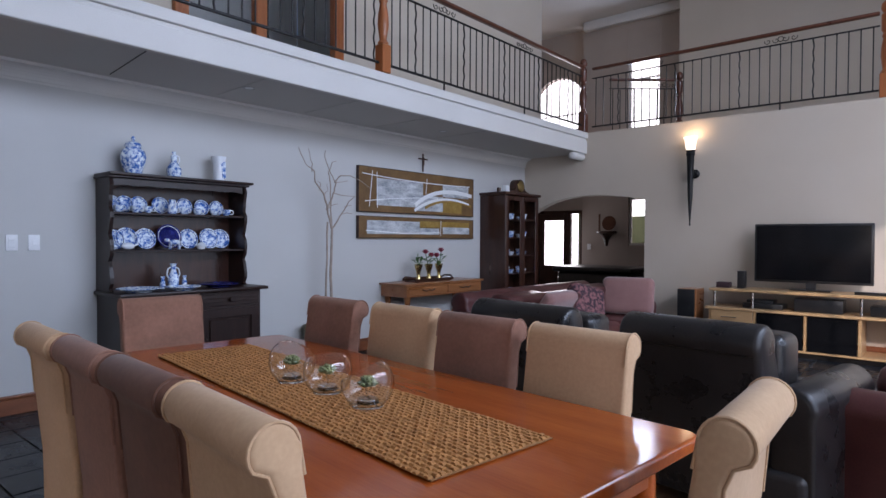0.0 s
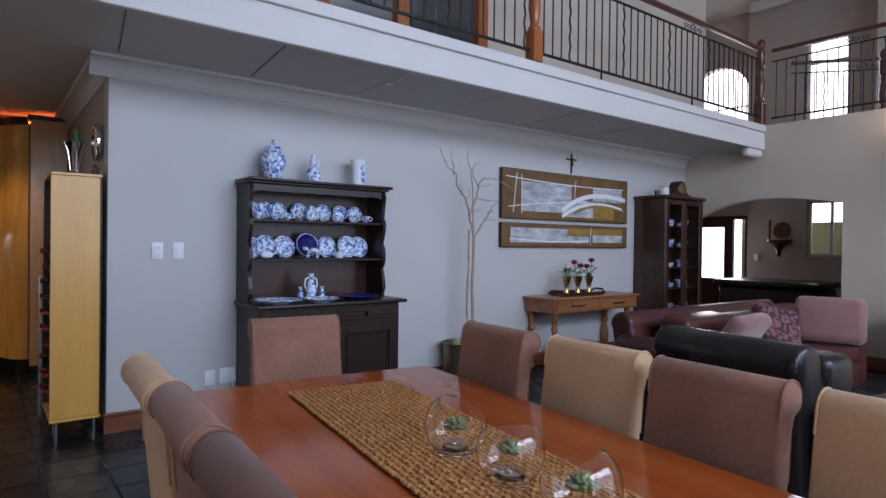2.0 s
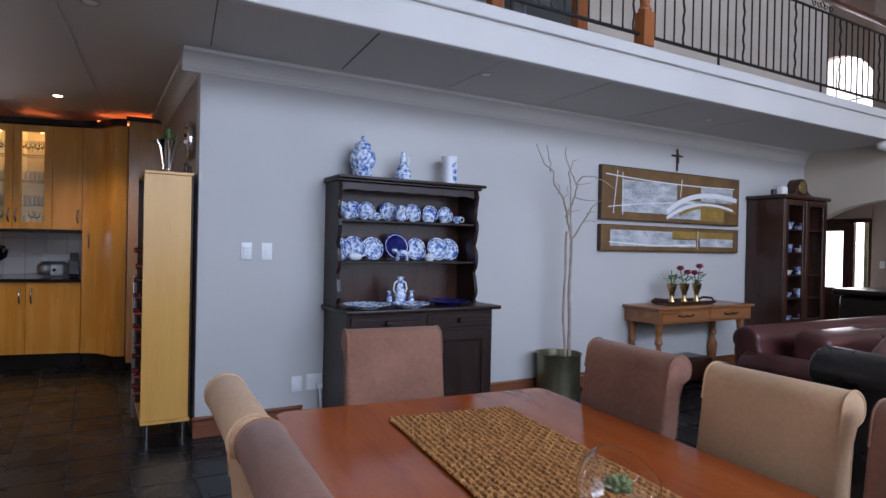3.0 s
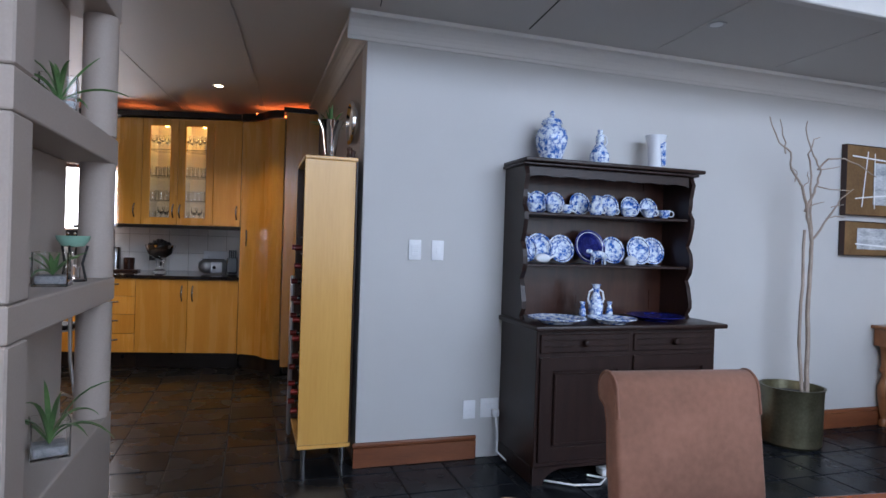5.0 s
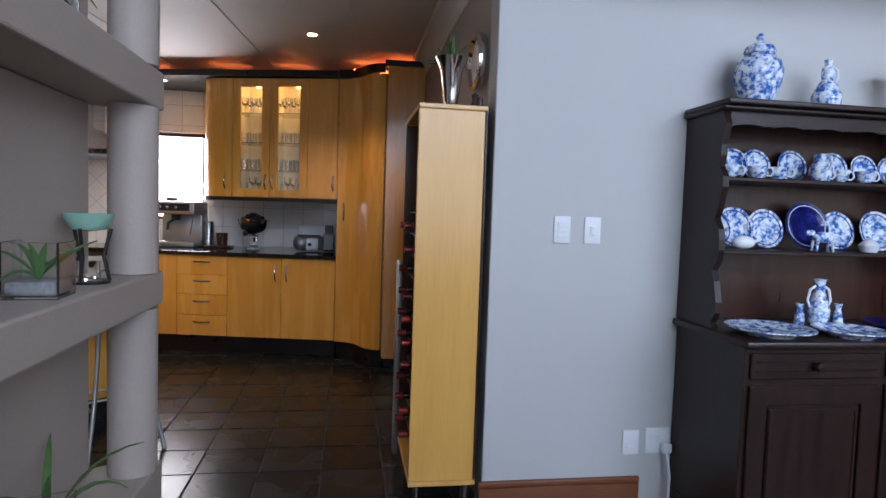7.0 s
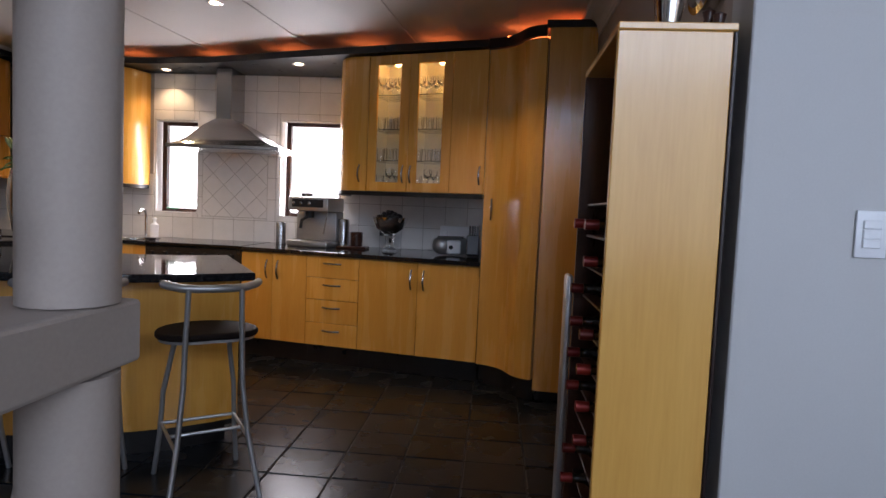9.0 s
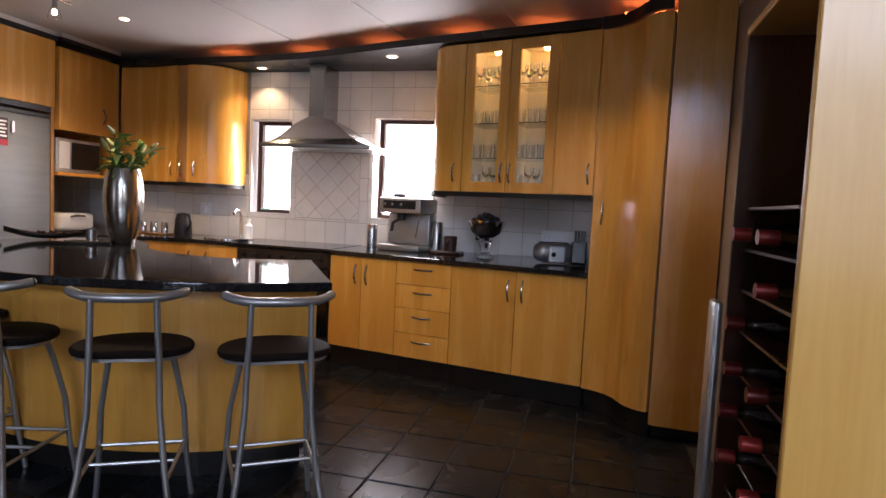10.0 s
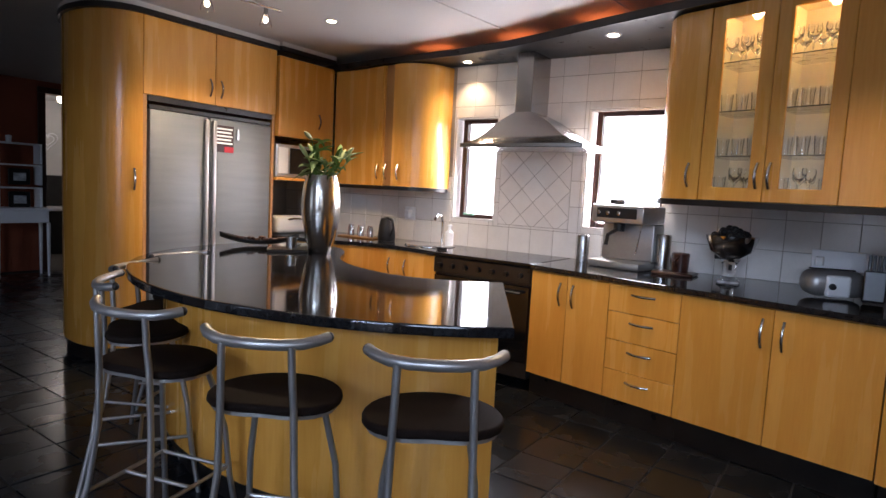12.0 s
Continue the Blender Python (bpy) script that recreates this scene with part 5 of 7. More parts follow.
pa = canvas(4.575, 6.71, 1.62, 2.14, 1, "wide abstract painting in grey, white and ochre, framed")
splash(pa, PALEPAINT, 4.85, 5.66, 1.70, 2.02, 0.003)
splash(pa, PALEPAINT, 5.55, 6.05, 1.66, 1.86, 0.0045)
splash(pa, OCHRE, 6.0, 6.45, 1.65, 1.80, 0.0035)
splash(pa, PALEPAINT, 6.05, 6.6, 1.86, 2.02, 0.003)
stroke(pa, WPLASTIC, bend((4.62, 2.06), (5.5, 2.0), (6.62, 2.03), 10), 0.006)
stroke(pa, WPLASTIC, bend((4.66, 1.74), (5.3, 1.82), (5.95, 1.84), 10), 0.005)
stroke(pa, WPLASTIC, bend((5.5, 1.72), (5.9, 2.02), (6.66, 1.90), 14), 0.028)
stroke(pa, WPLASTIC, bend((5.5, 1.66), (5.95, 1.92), (6.6, 1.78), 14), 0.02)
stroke(pa, OCHRE, bend((5.7, 1.70), (6.05, 1.88), (6.65, 1.76), 14), 0.018)
stroke(pa, WPLASTIC, [(4.73, 1.68), (4.78, 2.10)], 0.006)
stroke(pa, WPLASTIC, [(4.86, 1.67), (4.85, 2.09)], 0.005)
stroke(pa, WPLASTIC, [(5.71, 1.88), (5.73, 2.08)], 0.006)
pb = canvas(4.575, 6.71, 1.315, 1.565, 2, "long low abstract painting in white and ochre, framed")
splash(pb, PALEPAINT, 4.70, 5.60, 1.36, 1.52, 0.003)
splash(pb, PALEPAINT, 5.60, 5.98, 1.36, 1.44, 0.0045)
splash(pb, OCHRE, 5.60, 6.62, 1.45, 1.53, 0.0025)
splash(pb, PALEPAINT, 6.05, 6.62, 1.37, 1.46, 0.0035)
stroke(pb, WPLASTIC, [(4.68, 1.40), (5.3, 1.37), (5.98, 1.385)], 0.006)
stroke(pb, WPLASTIC, [(6.0, 1.34), (6.01, 1.54)], 0.005)
tagged(Build().box(-5.045, -5.03, 5.685, 5.705, 2.17, 2.40, r=0.003).box(-5.045, -5.03, 5.61, 5.78, 2.32, 2.34, r=0.003).box(-5.029, -5.022, 5.68, 5.71, 2.25, 2.35, r=0.003).done("wall_cross", DARKRED), "small dark wooden cross hanging above the painting", "cross")

# ---- branch in a pot ----
pot = turned("plant_pot", "large dented olive metal pot on the floor", "pot", (-4.835, 3.93, 0), [(0, 0), (0.17, 0), (0.19, 0.02), (0.195, 0.38), (0.205, 0.40), (0.19, 0.40), (0.18, 0.34), (0, 0.34)], POTMET, part_name="body")
Build().ball((0, 0, 0.33), 0.18, 0.18, 0.03).done("soil", GROUT, pot)
br = thing("bare_branch", "tall pale bare branching stems standing in the pot", "branch", (-4.80, 4.0, 0))


def stem(pts, r0, r1, out=0.0):
    """A crooked stem through (y, z) points; out: how far it leans into the room."""
    rng = random.Random(len(pts) * 7 + int(100 * pts[0][1]))
    n = len(pts) - 1
    full = []
    for k in range(n):
        for q in range(3):
            y, z = mix(pts[k], pts[k + 1], q / 3)
            full.append((out * (k + q / 3) / n + rng.uniform(-0.006, 0.006), y + rng.uniform(-0.005, 0.005), z))
    full.append((out, *pts[-1]))
    Build().tube(full, r0, 7, r1=r1).done("stem", TWIG, br)


stem([(0.01, 0.33), (0.02, 0.6), (0.0, 0.9), (0.02, 1.2), (0.02, 1.40)], 0.017, 0.013)
stem([(-0.02, 0.33), (-0.05, 0.7), (-0.03, 1.1), (-0.014, 1.475)], 0.012, 0.010, -0.03)
stem([(0.02, 1.40), (-0.014, 1.475), (-0.05, 1.60), (-0.098, 1.75), (-0.14, 1.80), (-0.23, 1.876), (-0.24, 1.985), (-0.35, 2.04), (-0.446, 2.20)], 0.012, 0.004, 0.06)
stem([(-0.24, 1.985), (-0.22, 2.06), (-0.254, 2.22)], 0.006, 0.003, -0.04)
stem([(-0.05, 1.60), (0.0, 1.70), (0.046, 1.80), (0.058, 1.894), (-0.014, 1.985), (-0.098, 2.149), (-0.09, 2.21)], 0.010, 0.003, 0.03)
stem([(0.02, 1.40), (0.01, 1.6), (0.02, 1.85), (0.0, 2.0), (0.058, 2.11), (0.12, 2.13)], 0.009, 0.003, -0.05)
stem([(0.058, 1.894), (0.106, 1.967), (0.226, 1.976), (0.32, 1.94), (0.466, 1.858)], 0.007, 0.003, 0.10)
stem([(0.058, 1.894), (0.12, 1.90), (0.2, 1.92)], 0.005, 0.003, 0.04)
stem([(0.046, 1.78), (0.14, 1.76), (0.274, 1.757)], 0.005, 0.003, 0.06)
stem([(0.02, 1.40), (0.106, 1.53), (0.178, 1.64), (0.2, 1.70), (0.286, 1.767)], 0.009, 0.003, 0.08)
stem([(0.142, 1.557), (0.2, 1.58), (0.262, 1.57)], 0.005, 0.003, 0.04)
stem([(0.178, 1.64), (0.23, 1.655), (0.26, 1.66)], 0.004, 0.0025, 0.03)
stem([(-0.05, 1.60), (0.0, 1.65), (0.058, 1.667)], 0.005, 0.003, 0.05)
stem([(-0.098, 1.75), (-0.05, 1.80), (-0.07, 1.87)], 0.004, 0.0025, 0.03)
stem([(-0.14, 1.80), (-0.12, 1.87), (-0.15, 1.90)], 0.004, 0.0025, -0.03)

# ---- console table with proteas ----
cn = thing("console_table", "yellowwood console table with two drawers and turned legs", "console table")
Build().box(-5.045, -4.585, 4.93, 6.41, 0.755, 0.78, r=0.006, seg=2).done("top", YELLOWWOOD, cn)
Build().box(-5.04, -4.61, 4.96, 6.38, 0.62, 0.753, r=0.004).done("frame", YELLOWWOOD, cn)
for y0, y1 in ((4.99, 5.65), (5.69, 6.35)):
    dr = Build().box(-4.609, -4.597, y0, y1, 0.64, 0.74, r=0.004).done("drawer", YELLOWWOOD, cn)
    Build().tube([(-4.59, (y0 + y1) / 2 - 0.11, 0.70), (-4.585, (y0 + y1) / 2 - 0.05, 0.685), (-4.58, (y0 + y1) / 2, 0.70), (-4.585, (y0 + y1) / 2 + 0.05, 0.685), (-4.59, (y0 + y1) / 2 + 0.11, 0.70)], 0.008, 6).done("handle", DARKRED, dr)
LEGP = [(0, 0), (0.03, 0), (0.034, 0.03), (0.018, 0.06), (0.03, 0.10), (0.045, 0.22), (0.05, 0.30), (0.03, 0.36), (0.022, 0.40), (0.04, 0.43), (0.028, 0.47), (0.034, 0.56), (0.045, 0.62), (0, 0.62)]
for y in (5.04, 6.30):
    for x in (-5.0, -4.68):
        Build().lathe(LEGP, (x, y, 0), seg=16).done("leg", YELLOWWOOD, cn)
ty = thing("flower_tray", "carved wooden tray holding three brass vases on the console", "tray", (-4.80, 5.55, 0.7805))
Build().box(-0.10, 0.10, -0.33, 0.33, 0, 0.012, r=0.004).box(-0.11, -0.098, -0.36, 0.36, 0.0125, 0.05, r=0.005).box(0.098, 0.11, -0.36, 0.36, 0.0125, 0.04, r=0.005).done("tray", DARKRED, ty)
for s in (-1, 1):
    Build().tube([(-0.1, s * 0.34, 0.03), (-0.05, s * 0.37, 0.06), (0.05, s * 0.37, 0.06), (0.1, s * 0.34, 0.03)], 0.012, 7).done("handle", DARKRED, ty)
for i, y in enumerate((5.36, 5.55, 5.74)):
    t = turned("brass_vase", "brass and glass vase with pink protea flowers", "vase", (-4.80, y, 0.793), [(0, 0), (0.04, 0), (0.042, 0.015), (0.02, 0.05), (0.025, 0.10), (0.045, 0.16), (0.05, 0.20), (0.046, 0.20), (0.02, 0.12), (0, 0.10)], BRASS, group="protea vases")
    rngf = random.Random(20 + i)
    lf = Build()
    for k in range(2):
        fl = Build()
        cx, cy, cz = rngf.uniform(-0.03, 0.03), (k - 0.5) * 0.10 + rngf.uniform(-0.03, 0.03), 0.30 + rngf.uniform(-0.02, 0.05)
        lf.tube([(0, 0, 0.15), (cx, cy, cz)], 0.005, 6)
        for ring, (n, tl, ln) in enumerate(((10, 40, 0.055), (9, 62, 0.06), (6, 80, 0.055))):
            for q in range(n):
                m = Matrix.Translation((cx, cy, cz)) @ pose(0, 0, 0, 0, -tl, 360 * q / n + 15 * ring)
                fl.ball((ln * 0.55, 0, 0), ln * 0.55, 0.012, 0.005, m, seg=6)
        if i != 0:
            fl.done("flower_head", PROTEA, t)
        else:
            fl.bm.free()
        for q in range(4):
            m = Matrix.Translation((cx * 0.6, cy * 0.6, cz - 0.05 - 0.02 * q)) @ pose(0, 0, 0, 0, rngf.uniform(-50, 0), rngf.uniform(0, 360))
            lf.ball((0.05, 0, 0), 0.05, 0.017, 0.004, m, seg=8)
    lf.done("leaves", LEAF, t)
tagged(Build().box(-4.98, -4.66, 5.25, 5.85, 0.02, 0.25, r=0.03, seg=2).box(-4.98, -4.66, 5.9, 6.15, 0.02, 0.16, r=0.02).done("storage_basket", DARKRED), "dark woven basket under the console table", "basket")

# ---- glazed display cabinet ----
dc = thing("display_cabinet", "dark mahogany display cabinet with glazed doors and glassware", "cabinet")
CX0, CX1, CY0, CY1 = -5.045, -4.60, 6.93, 7.80
Build().box(CX0, CX1, CY0, CY0 + 0.025, 0.05, 1.93, r=0.004).box(CX0, CX1, CY1 - 0.025, CY1, 0.05, 1.93, r=0.004).box(CX0, CX0 + 0.015, CY0 + 0.025, CY1 - 0.025, 0.05, 1.93, r=0.002).box(CX0, CX1 - 0.02, CY0 + 0.025, CY1 - 0.025, 0.05, 0.50, r=0.002).done("body", DARKRED, dc)
Build().box(CX0, CX1 + 0.03, CY0 - 0.03, CY1 + 0.03, 1.932, 1.975, r=0.012, seg=2).done("cornice", DARKRED, dc)
Build().box(CX0, CX1 + 0.02, CY0 - 0.02, CY1 + 0.02, 0, 0.05, r=0.006).done("base", DARKRED, dc)
for y0, y1 in ((CY0 + 0.026, 7.363), (7.367, CY1 - 0.026)):
    s = 0.06
    do = Build().rim(y0, y1, 0.52, 1.92, s, CX1 - 0.018, CX1 + 0.004, EAST).done("door", DARKRED, dc)
    Build().box(CX1 - 0.01, CX1 - 0.006, y0 + s, y1 - s, 0.60, 1.84, r=0).done("pane", GLASS, do).visible_shadow = False
    Build().box(CX1 - 0.016, CX1 + 0.006, y0 + 0.01, y1 - 0.01, 0.10, 0.48, r=0.008).done("lower_door", DARKRED, dc)
for z in (0.80, 1.06, 1.32, 1.58):
    Build().box(CX0 + 0.016, CX1 - 0.03, CY0 + 0.026, CY1 - 0.026, z, z + 0.012, r=0.002).done("shelf", DARKRED, dc)
for z in (0.505, 0.813, 1.073, 1.333, 1.593):
    for j in range(5):
        y = CY0 + 0.10 + j * 0.165
        turned("china_bowl", "blue and white china bowl inside the display cabinet", "bowl", (-4.80 + 0.03 * (j % 2), y, z + 0.001), [(0, 0), (0.03, 0), (0.035, 0.01), (0.055, 0.05 + 0.04 * ((j + int(z * 10)) % 2)), (0.05, 0.05 + 0.04 * ((j + int(z * 10)) % 2)), (0, 0.015)], DELFT if (j + int(z * 7)) % 3 else PORCELAIN, 16, "cabinet china")
ck = thing("mantel_clock", "round dark wooden mantel clock on the display cabinet", "clock", (-4.80, 7.52, 1.9755))
ax = Matrix(((0, 0, 1, 0), (1, 0, 0, 0), (0, 1, 0, 0), (0, 0, 0, 1)))
Build().prism([(-0.24, 0), (0.24, 0), (0.24, 0.03)] + bend((0.24, 0.03), (0.14, 0.04), (0.11, 0.10), 6)[1:] + [(0.115 * math.cos(radians(a)), 0.115 + 0.105 * math.sin(radians(a))) for a in range(0, 181, 15)] + bend((-0.11, 0.10), (-0.14, 0.04), (-0.24, 0.03), 6)[1:], -0.06, 0.06, ax, r=0.005).done("case", DARKRED, ck)
Build().lathe([(0, 0), (0.085, 0), (0.085, 0.008), (0.078, 0.012), (0, 0.01)], m=pose(0.061, 0, 0.115, 0, 90, 0), seg=24).done("dial", BRASS, ck)
tagged(Build().box(-4.84, -4.76, 7.17, 7.27, 1.9755, 2.09, r=0.015, seg=2).done("small_clock", WPLASTIC), "small white box on the display cabinet", "box")
tagged(Build().lathe([(0, 0), (0.03, 0), (0.03, 0.07), (0, 0.075)], (-4.8, 7.05, 1.9755), seg=14).done("tin", DARKRED), "small dark tin on the display cabinet", "tin")


# ---- balustrades ----
def newel(at, mat, label):
    t = thing("newel_post", label, "post", at, 0, "newel posts")
    Build().box(-0.055, 0.055, -0.055, 0.055, 0.002, 0.27, r=0.006).done("base", mat, t)
    Build().lathe([(0.05, 0.272), (0.055, 0.29), (0.035, 0.32), (0.04, 0.36), (0.055, 0.46), (0.05, 0.56), (0.032, 0.66), (0.045, 0.69), (0.03, 0.72), (0.05, 0.75), (0.05, 0.92), (0.03, 0.94), (0.055, 0.98), (0.05, 1.04), (0.025, 1.07), (0, 1.075)], seg=20).done("turning", mat, t)
    return t


newel((-3.995, 3.98, UP), ORANGEWOOD, "turned orange hardwood newel post of the gallery")
newel((-3.995, 8.03, UP), RAILWOOD, "dark turned newel post at the gallery corner")
newel((-3.995, 0.2, UP), ORANGEWOOD, "turned orange hardwood newel post of the gallery")
newel((-0.42, 8.19, UP), ORANGEWOOD, "turned orange hardwood newel post of the landing")
newel((-3.15, 9.6, UP), RAILWOOD, "dark turned newel post on the landing")
newel((3.2, 8.19, UP), ORANGEWOOD, "turned orange hardwood newel post of the landing")
BAL = Build().tube([(0, 0, 0.10), (0, 0, 0.80)], 0.0075, 6).done("baluster", IRON)
TWIST = Build().tube([(0.005 * math.cos(k * 1.2), 0.005 * math.sin(k * 1.2), 0.10 + 0.70 * k / 24) for k in range(25)], 0.009, 6).done("baluster", IRON)


def balustrade(p, q, label, skip=()):
    d = Vector(q) - Vector(p)
    ln = d.length
    t = thing("balustrade", label, "balustrade", (*p, UP), math.degrees(math.atan2(d.y, d.x)), "gallery railings")
    Build().box(0, ln, -0.035, 0.035, 0.925, 0.965, r=0.015, seg=3).done("handrail", RAILWOOD, t, "dark polished wooden handrail")
    Build().box(0, ln, -0.012, 0.012, 0.80, 0.815, r=0.002).done("top_rail", IRON, t)
    Build().box(0, ln, -0.012, 0.012, 0.085, 0.105, r=0.002).done("bottom_rail", IRON, t)
    n = int(ln / 0.112)
    for i in range(n):
        x = (i + 0.5) * ln / n
        ob = new("baluster", (TWIST if i % 7 == 3 else BAL).data)
        ob.parent, ob.location = t, (x, 0, 0)
        if i % 14 == 7:
            Build().box(x - 0.008, x + 0.008, -0.008, 0.008, 0.001, 0.086, r=0.002).done("foot", IRON, t)
            sc = Build()
            for s in (-1, 1):
                for k in range(2):
                    cx = x + s * (0.05 + 0.09 * k)
                    sc.tube([(cx + s * (0.004 + 0.0055 * a) * math.cos(a), 0, 0.865 + (0.004 + 0.0055 * a) * math.sin(a)) for a in [0.6 * j for j in range(12)]], 0.005, 5)
            sc.tube([(x + 0.03 * math.cos(a), 0, 0.87 + 0.03 * math.sin(a)) for a in [0.5 * j for j in range(14)]], 0.005, 5)
            sc.done("scroll", IRON, t, "black wrought iron scroll")
    return t


balustrade((-3.995, 0.26), (-3.995, 3.92), "black iron balustrade with a dark handrail on the gallery edge")
balustrade((-3.995, 4.04), (-3.995, 7.97), "black iron balustrade with a dark handrail on the gallery edge")
balustrade((-3.93, 8.19), (-0.48, 8.19), "black iron balustrade with a dark handrail on the landing edge")
balustrade((-0.36, 8.19), (3.14, 8.19), "black iron balustrade with a dark handrail on the landing edge")
balustrade((-3.995, -4.3), (-3.995, 0.14), "black iron balustrade with a dark handrail on the gallery edge")
balustrade((-4.0, 8.9), (-3.2, 9.56), "black iron balustrade beside the landing stair")
bpy.data.objects.remove(BAL), bpy.data.objects.remove(TWIST)

# ---- living room ----
sc = thing("wall_sconce", "black torch-shaped wall lamp with a lit glass shade", "wall lamp", (-2.443, 8.118, 0))
Build().lathe([(0, 1.49), (0.012, 1.50), (0.008, 1.53), (0.03, 1.85), (0.04, 2.2), (0.048, 2.40), (0.06, 2.42), (0.05, 2.45), (0.065, 2.47), (0, 2.47)], (0, -0.12, 0), seg=16).done("torch", IRON, sc)
Build().lathe([(0, 0), (0.055, 0), (0.06, 0.02), (0.035, 0.035), (0.03, 0.08), (0, 0.085)], m=pose(0.03, 0, 2.17, 90, 0, 0), seg=18).tube([(0.03, -0.08, 2.17), (0, -0.12, 2.17)], 0.02, 8).done("bracket", IRON, sc)
Build().lathe([(0.045, 2.472), (0.06, 2.50), (0.065, 2.56), (0.075, 2.62), (0.09, 2.64), (0.086, 2.64), (0.07, 2.615), (0.058, 2.56), (0.04, 2.475)], (0, -0.12, 0), seg=20).done("shade", SCONCEGLOW, sc)
point_lamp("sconce_bulb", (-2.443, 7.99, 2.68), 3, WARM, 0.05)

tv = thing("television", "large black flat-screen television on the stand", "television", (-1.055, 7.88, 0.735))
Build().box(-0.585, 0.585, -0.01, 0.035, 0.085, 0.765, r=0.008, seg=2).done("casing", PLASTIC, tv)
Build().box(-0.56, 0.56, -0.0145, -0.0105, 0.115, 0.74, r=0.001).done("screen", SCREEN, tv)
Build().box(-0.20, 0.20, -0.10, 0.10, 0, 0.012, r=0.005).box(-0.05, 0.05, -0.01, 0.02, 0.0125, 0.09, r=0.005).done("stand", PLASTIC, tv)
ts = thing("tv_stand", "pale wooden television stand with glass doors and open shelf", "tv stand", (-1.055, 7.83, 0))
w, dp = 1.02, 0.24
b = Build().box(-w, w, -dp, dp, 0.70, 0.732, r=0.005).done("top", BIRCH, ts)
b = Build().box(-w - 0.04, w + 0.04, -dp - 0.03, dp, 0.48, 0.51, r=0.005).done("shelf", BIRCH, ts)
Build().box(-w, w, -dp, dp, 0.06, 0.085, r=0.004).done("bottom", BIRCH, ts)
for x in (-w, -0.53, -0.02, 0.48, w - 0.03):
    Build().box(x, x + 0.03, -dp, dp, 0.086, 0.479, r=0.003).done("upright", BIRCH, ts)
for x in (-w + 0.05, w - 0.08, -0.55, 0.5):
    Build().lathe([(0.015, 0.511), (0.015, 0.699)], (x, -dp + 0.06, 0), seg=12).done("post", STEEL, ts)
dr = Build().box(-w + 0.03, -0.535, -dp - 0.012, -dp + 0.004, 0.09, 0.475, r=0.003).done("drawer", BIRCH, ts)
Build().tube([(-0.87, -dp - 0.03, 0.40), (-0.70, -dp - 0.03, 0.40)], 0.006).done("handle", STEEL, dr)
for x0, x1 in ((-0.49, -0.03), (0.02, 0.47)):
    Build().box(x0, x1, -dp - 0.006, -dp - 0.001, 0.09, 0.475, r=0.001).done("glass_door", SCREEN, ts)
Build().box(-w, w, -0.2, 0.2, 0.0, 0.058, r=0.004).done("plinth", BLACK, ts)


def gadget(name, label, cat, x0, x1, y0, y1, z0, z1, mat, group=""):
    return tagged(Build().box(x0, x1, y0, y1, z0, z1, r=0.006, seg=2).done(name, mat), label, cat, group)


gadget("media_player", "black media box on the television stand", "media box", -1.72, -1.30, 7.68, 7.95, 0.5115, 0.57, PLASTIC)
gadget("media_player", "black media box on the television stand", "media box", -1.68, -1.40, 7.70, 7.92, 0.573, 0.61, PLASTIC)
gadget("centre_speaker", "black centre loudspeaker on the television stand", "loudspeaker", -1.18, -0.72, 7.66, 7.9, 0.5115, 0.655, PLASTIC)
gadget("media_player", "black media box on the television stand", "media box", -0.48, -0.08, 7.66, 7.95, 0.5115, 0.62, PLASTIC)
gadget("satellite_speaker", "slim black loudspeaker beside the television", "loudspeaker", -1.80, -1.72, 7.75, 7.86, 0.7325, 0.94, PLASTIC)
gadget("remote_dock", "small dark dock with blue cards on the stand", "dock", -2.03, -1.88, 7.72, 7.84, 0.7325, 0.80, LABELDARK)
gadget("sound_bar", "black soundbar lying on the stand", "soundbar", -0.62, -0.12, 7.66, 7.74, 0.7325, 0.765, PLASTIC)
sp = thing("floor_speaker", "black fronted wooden floor loudspeaker", "loudspeaker", (-2.36, 7.75, 0))
Build().box(-0.10, 0.12, -0.10, 0.2, 0.03, 0.70, r=0.006).done("cabinet", YELLOWWOOD, sp)
Build().box(-0.105, 0.105, -0.125, -0.101, 0.3, 0.695, r=0.008, seg=2).done("grille", PLASTIC, sp)
Build().box(-0.12, 0.14, -0.12, 0.22, 0, 0.03, r=0.004).done("base", PLASTIC, sp)


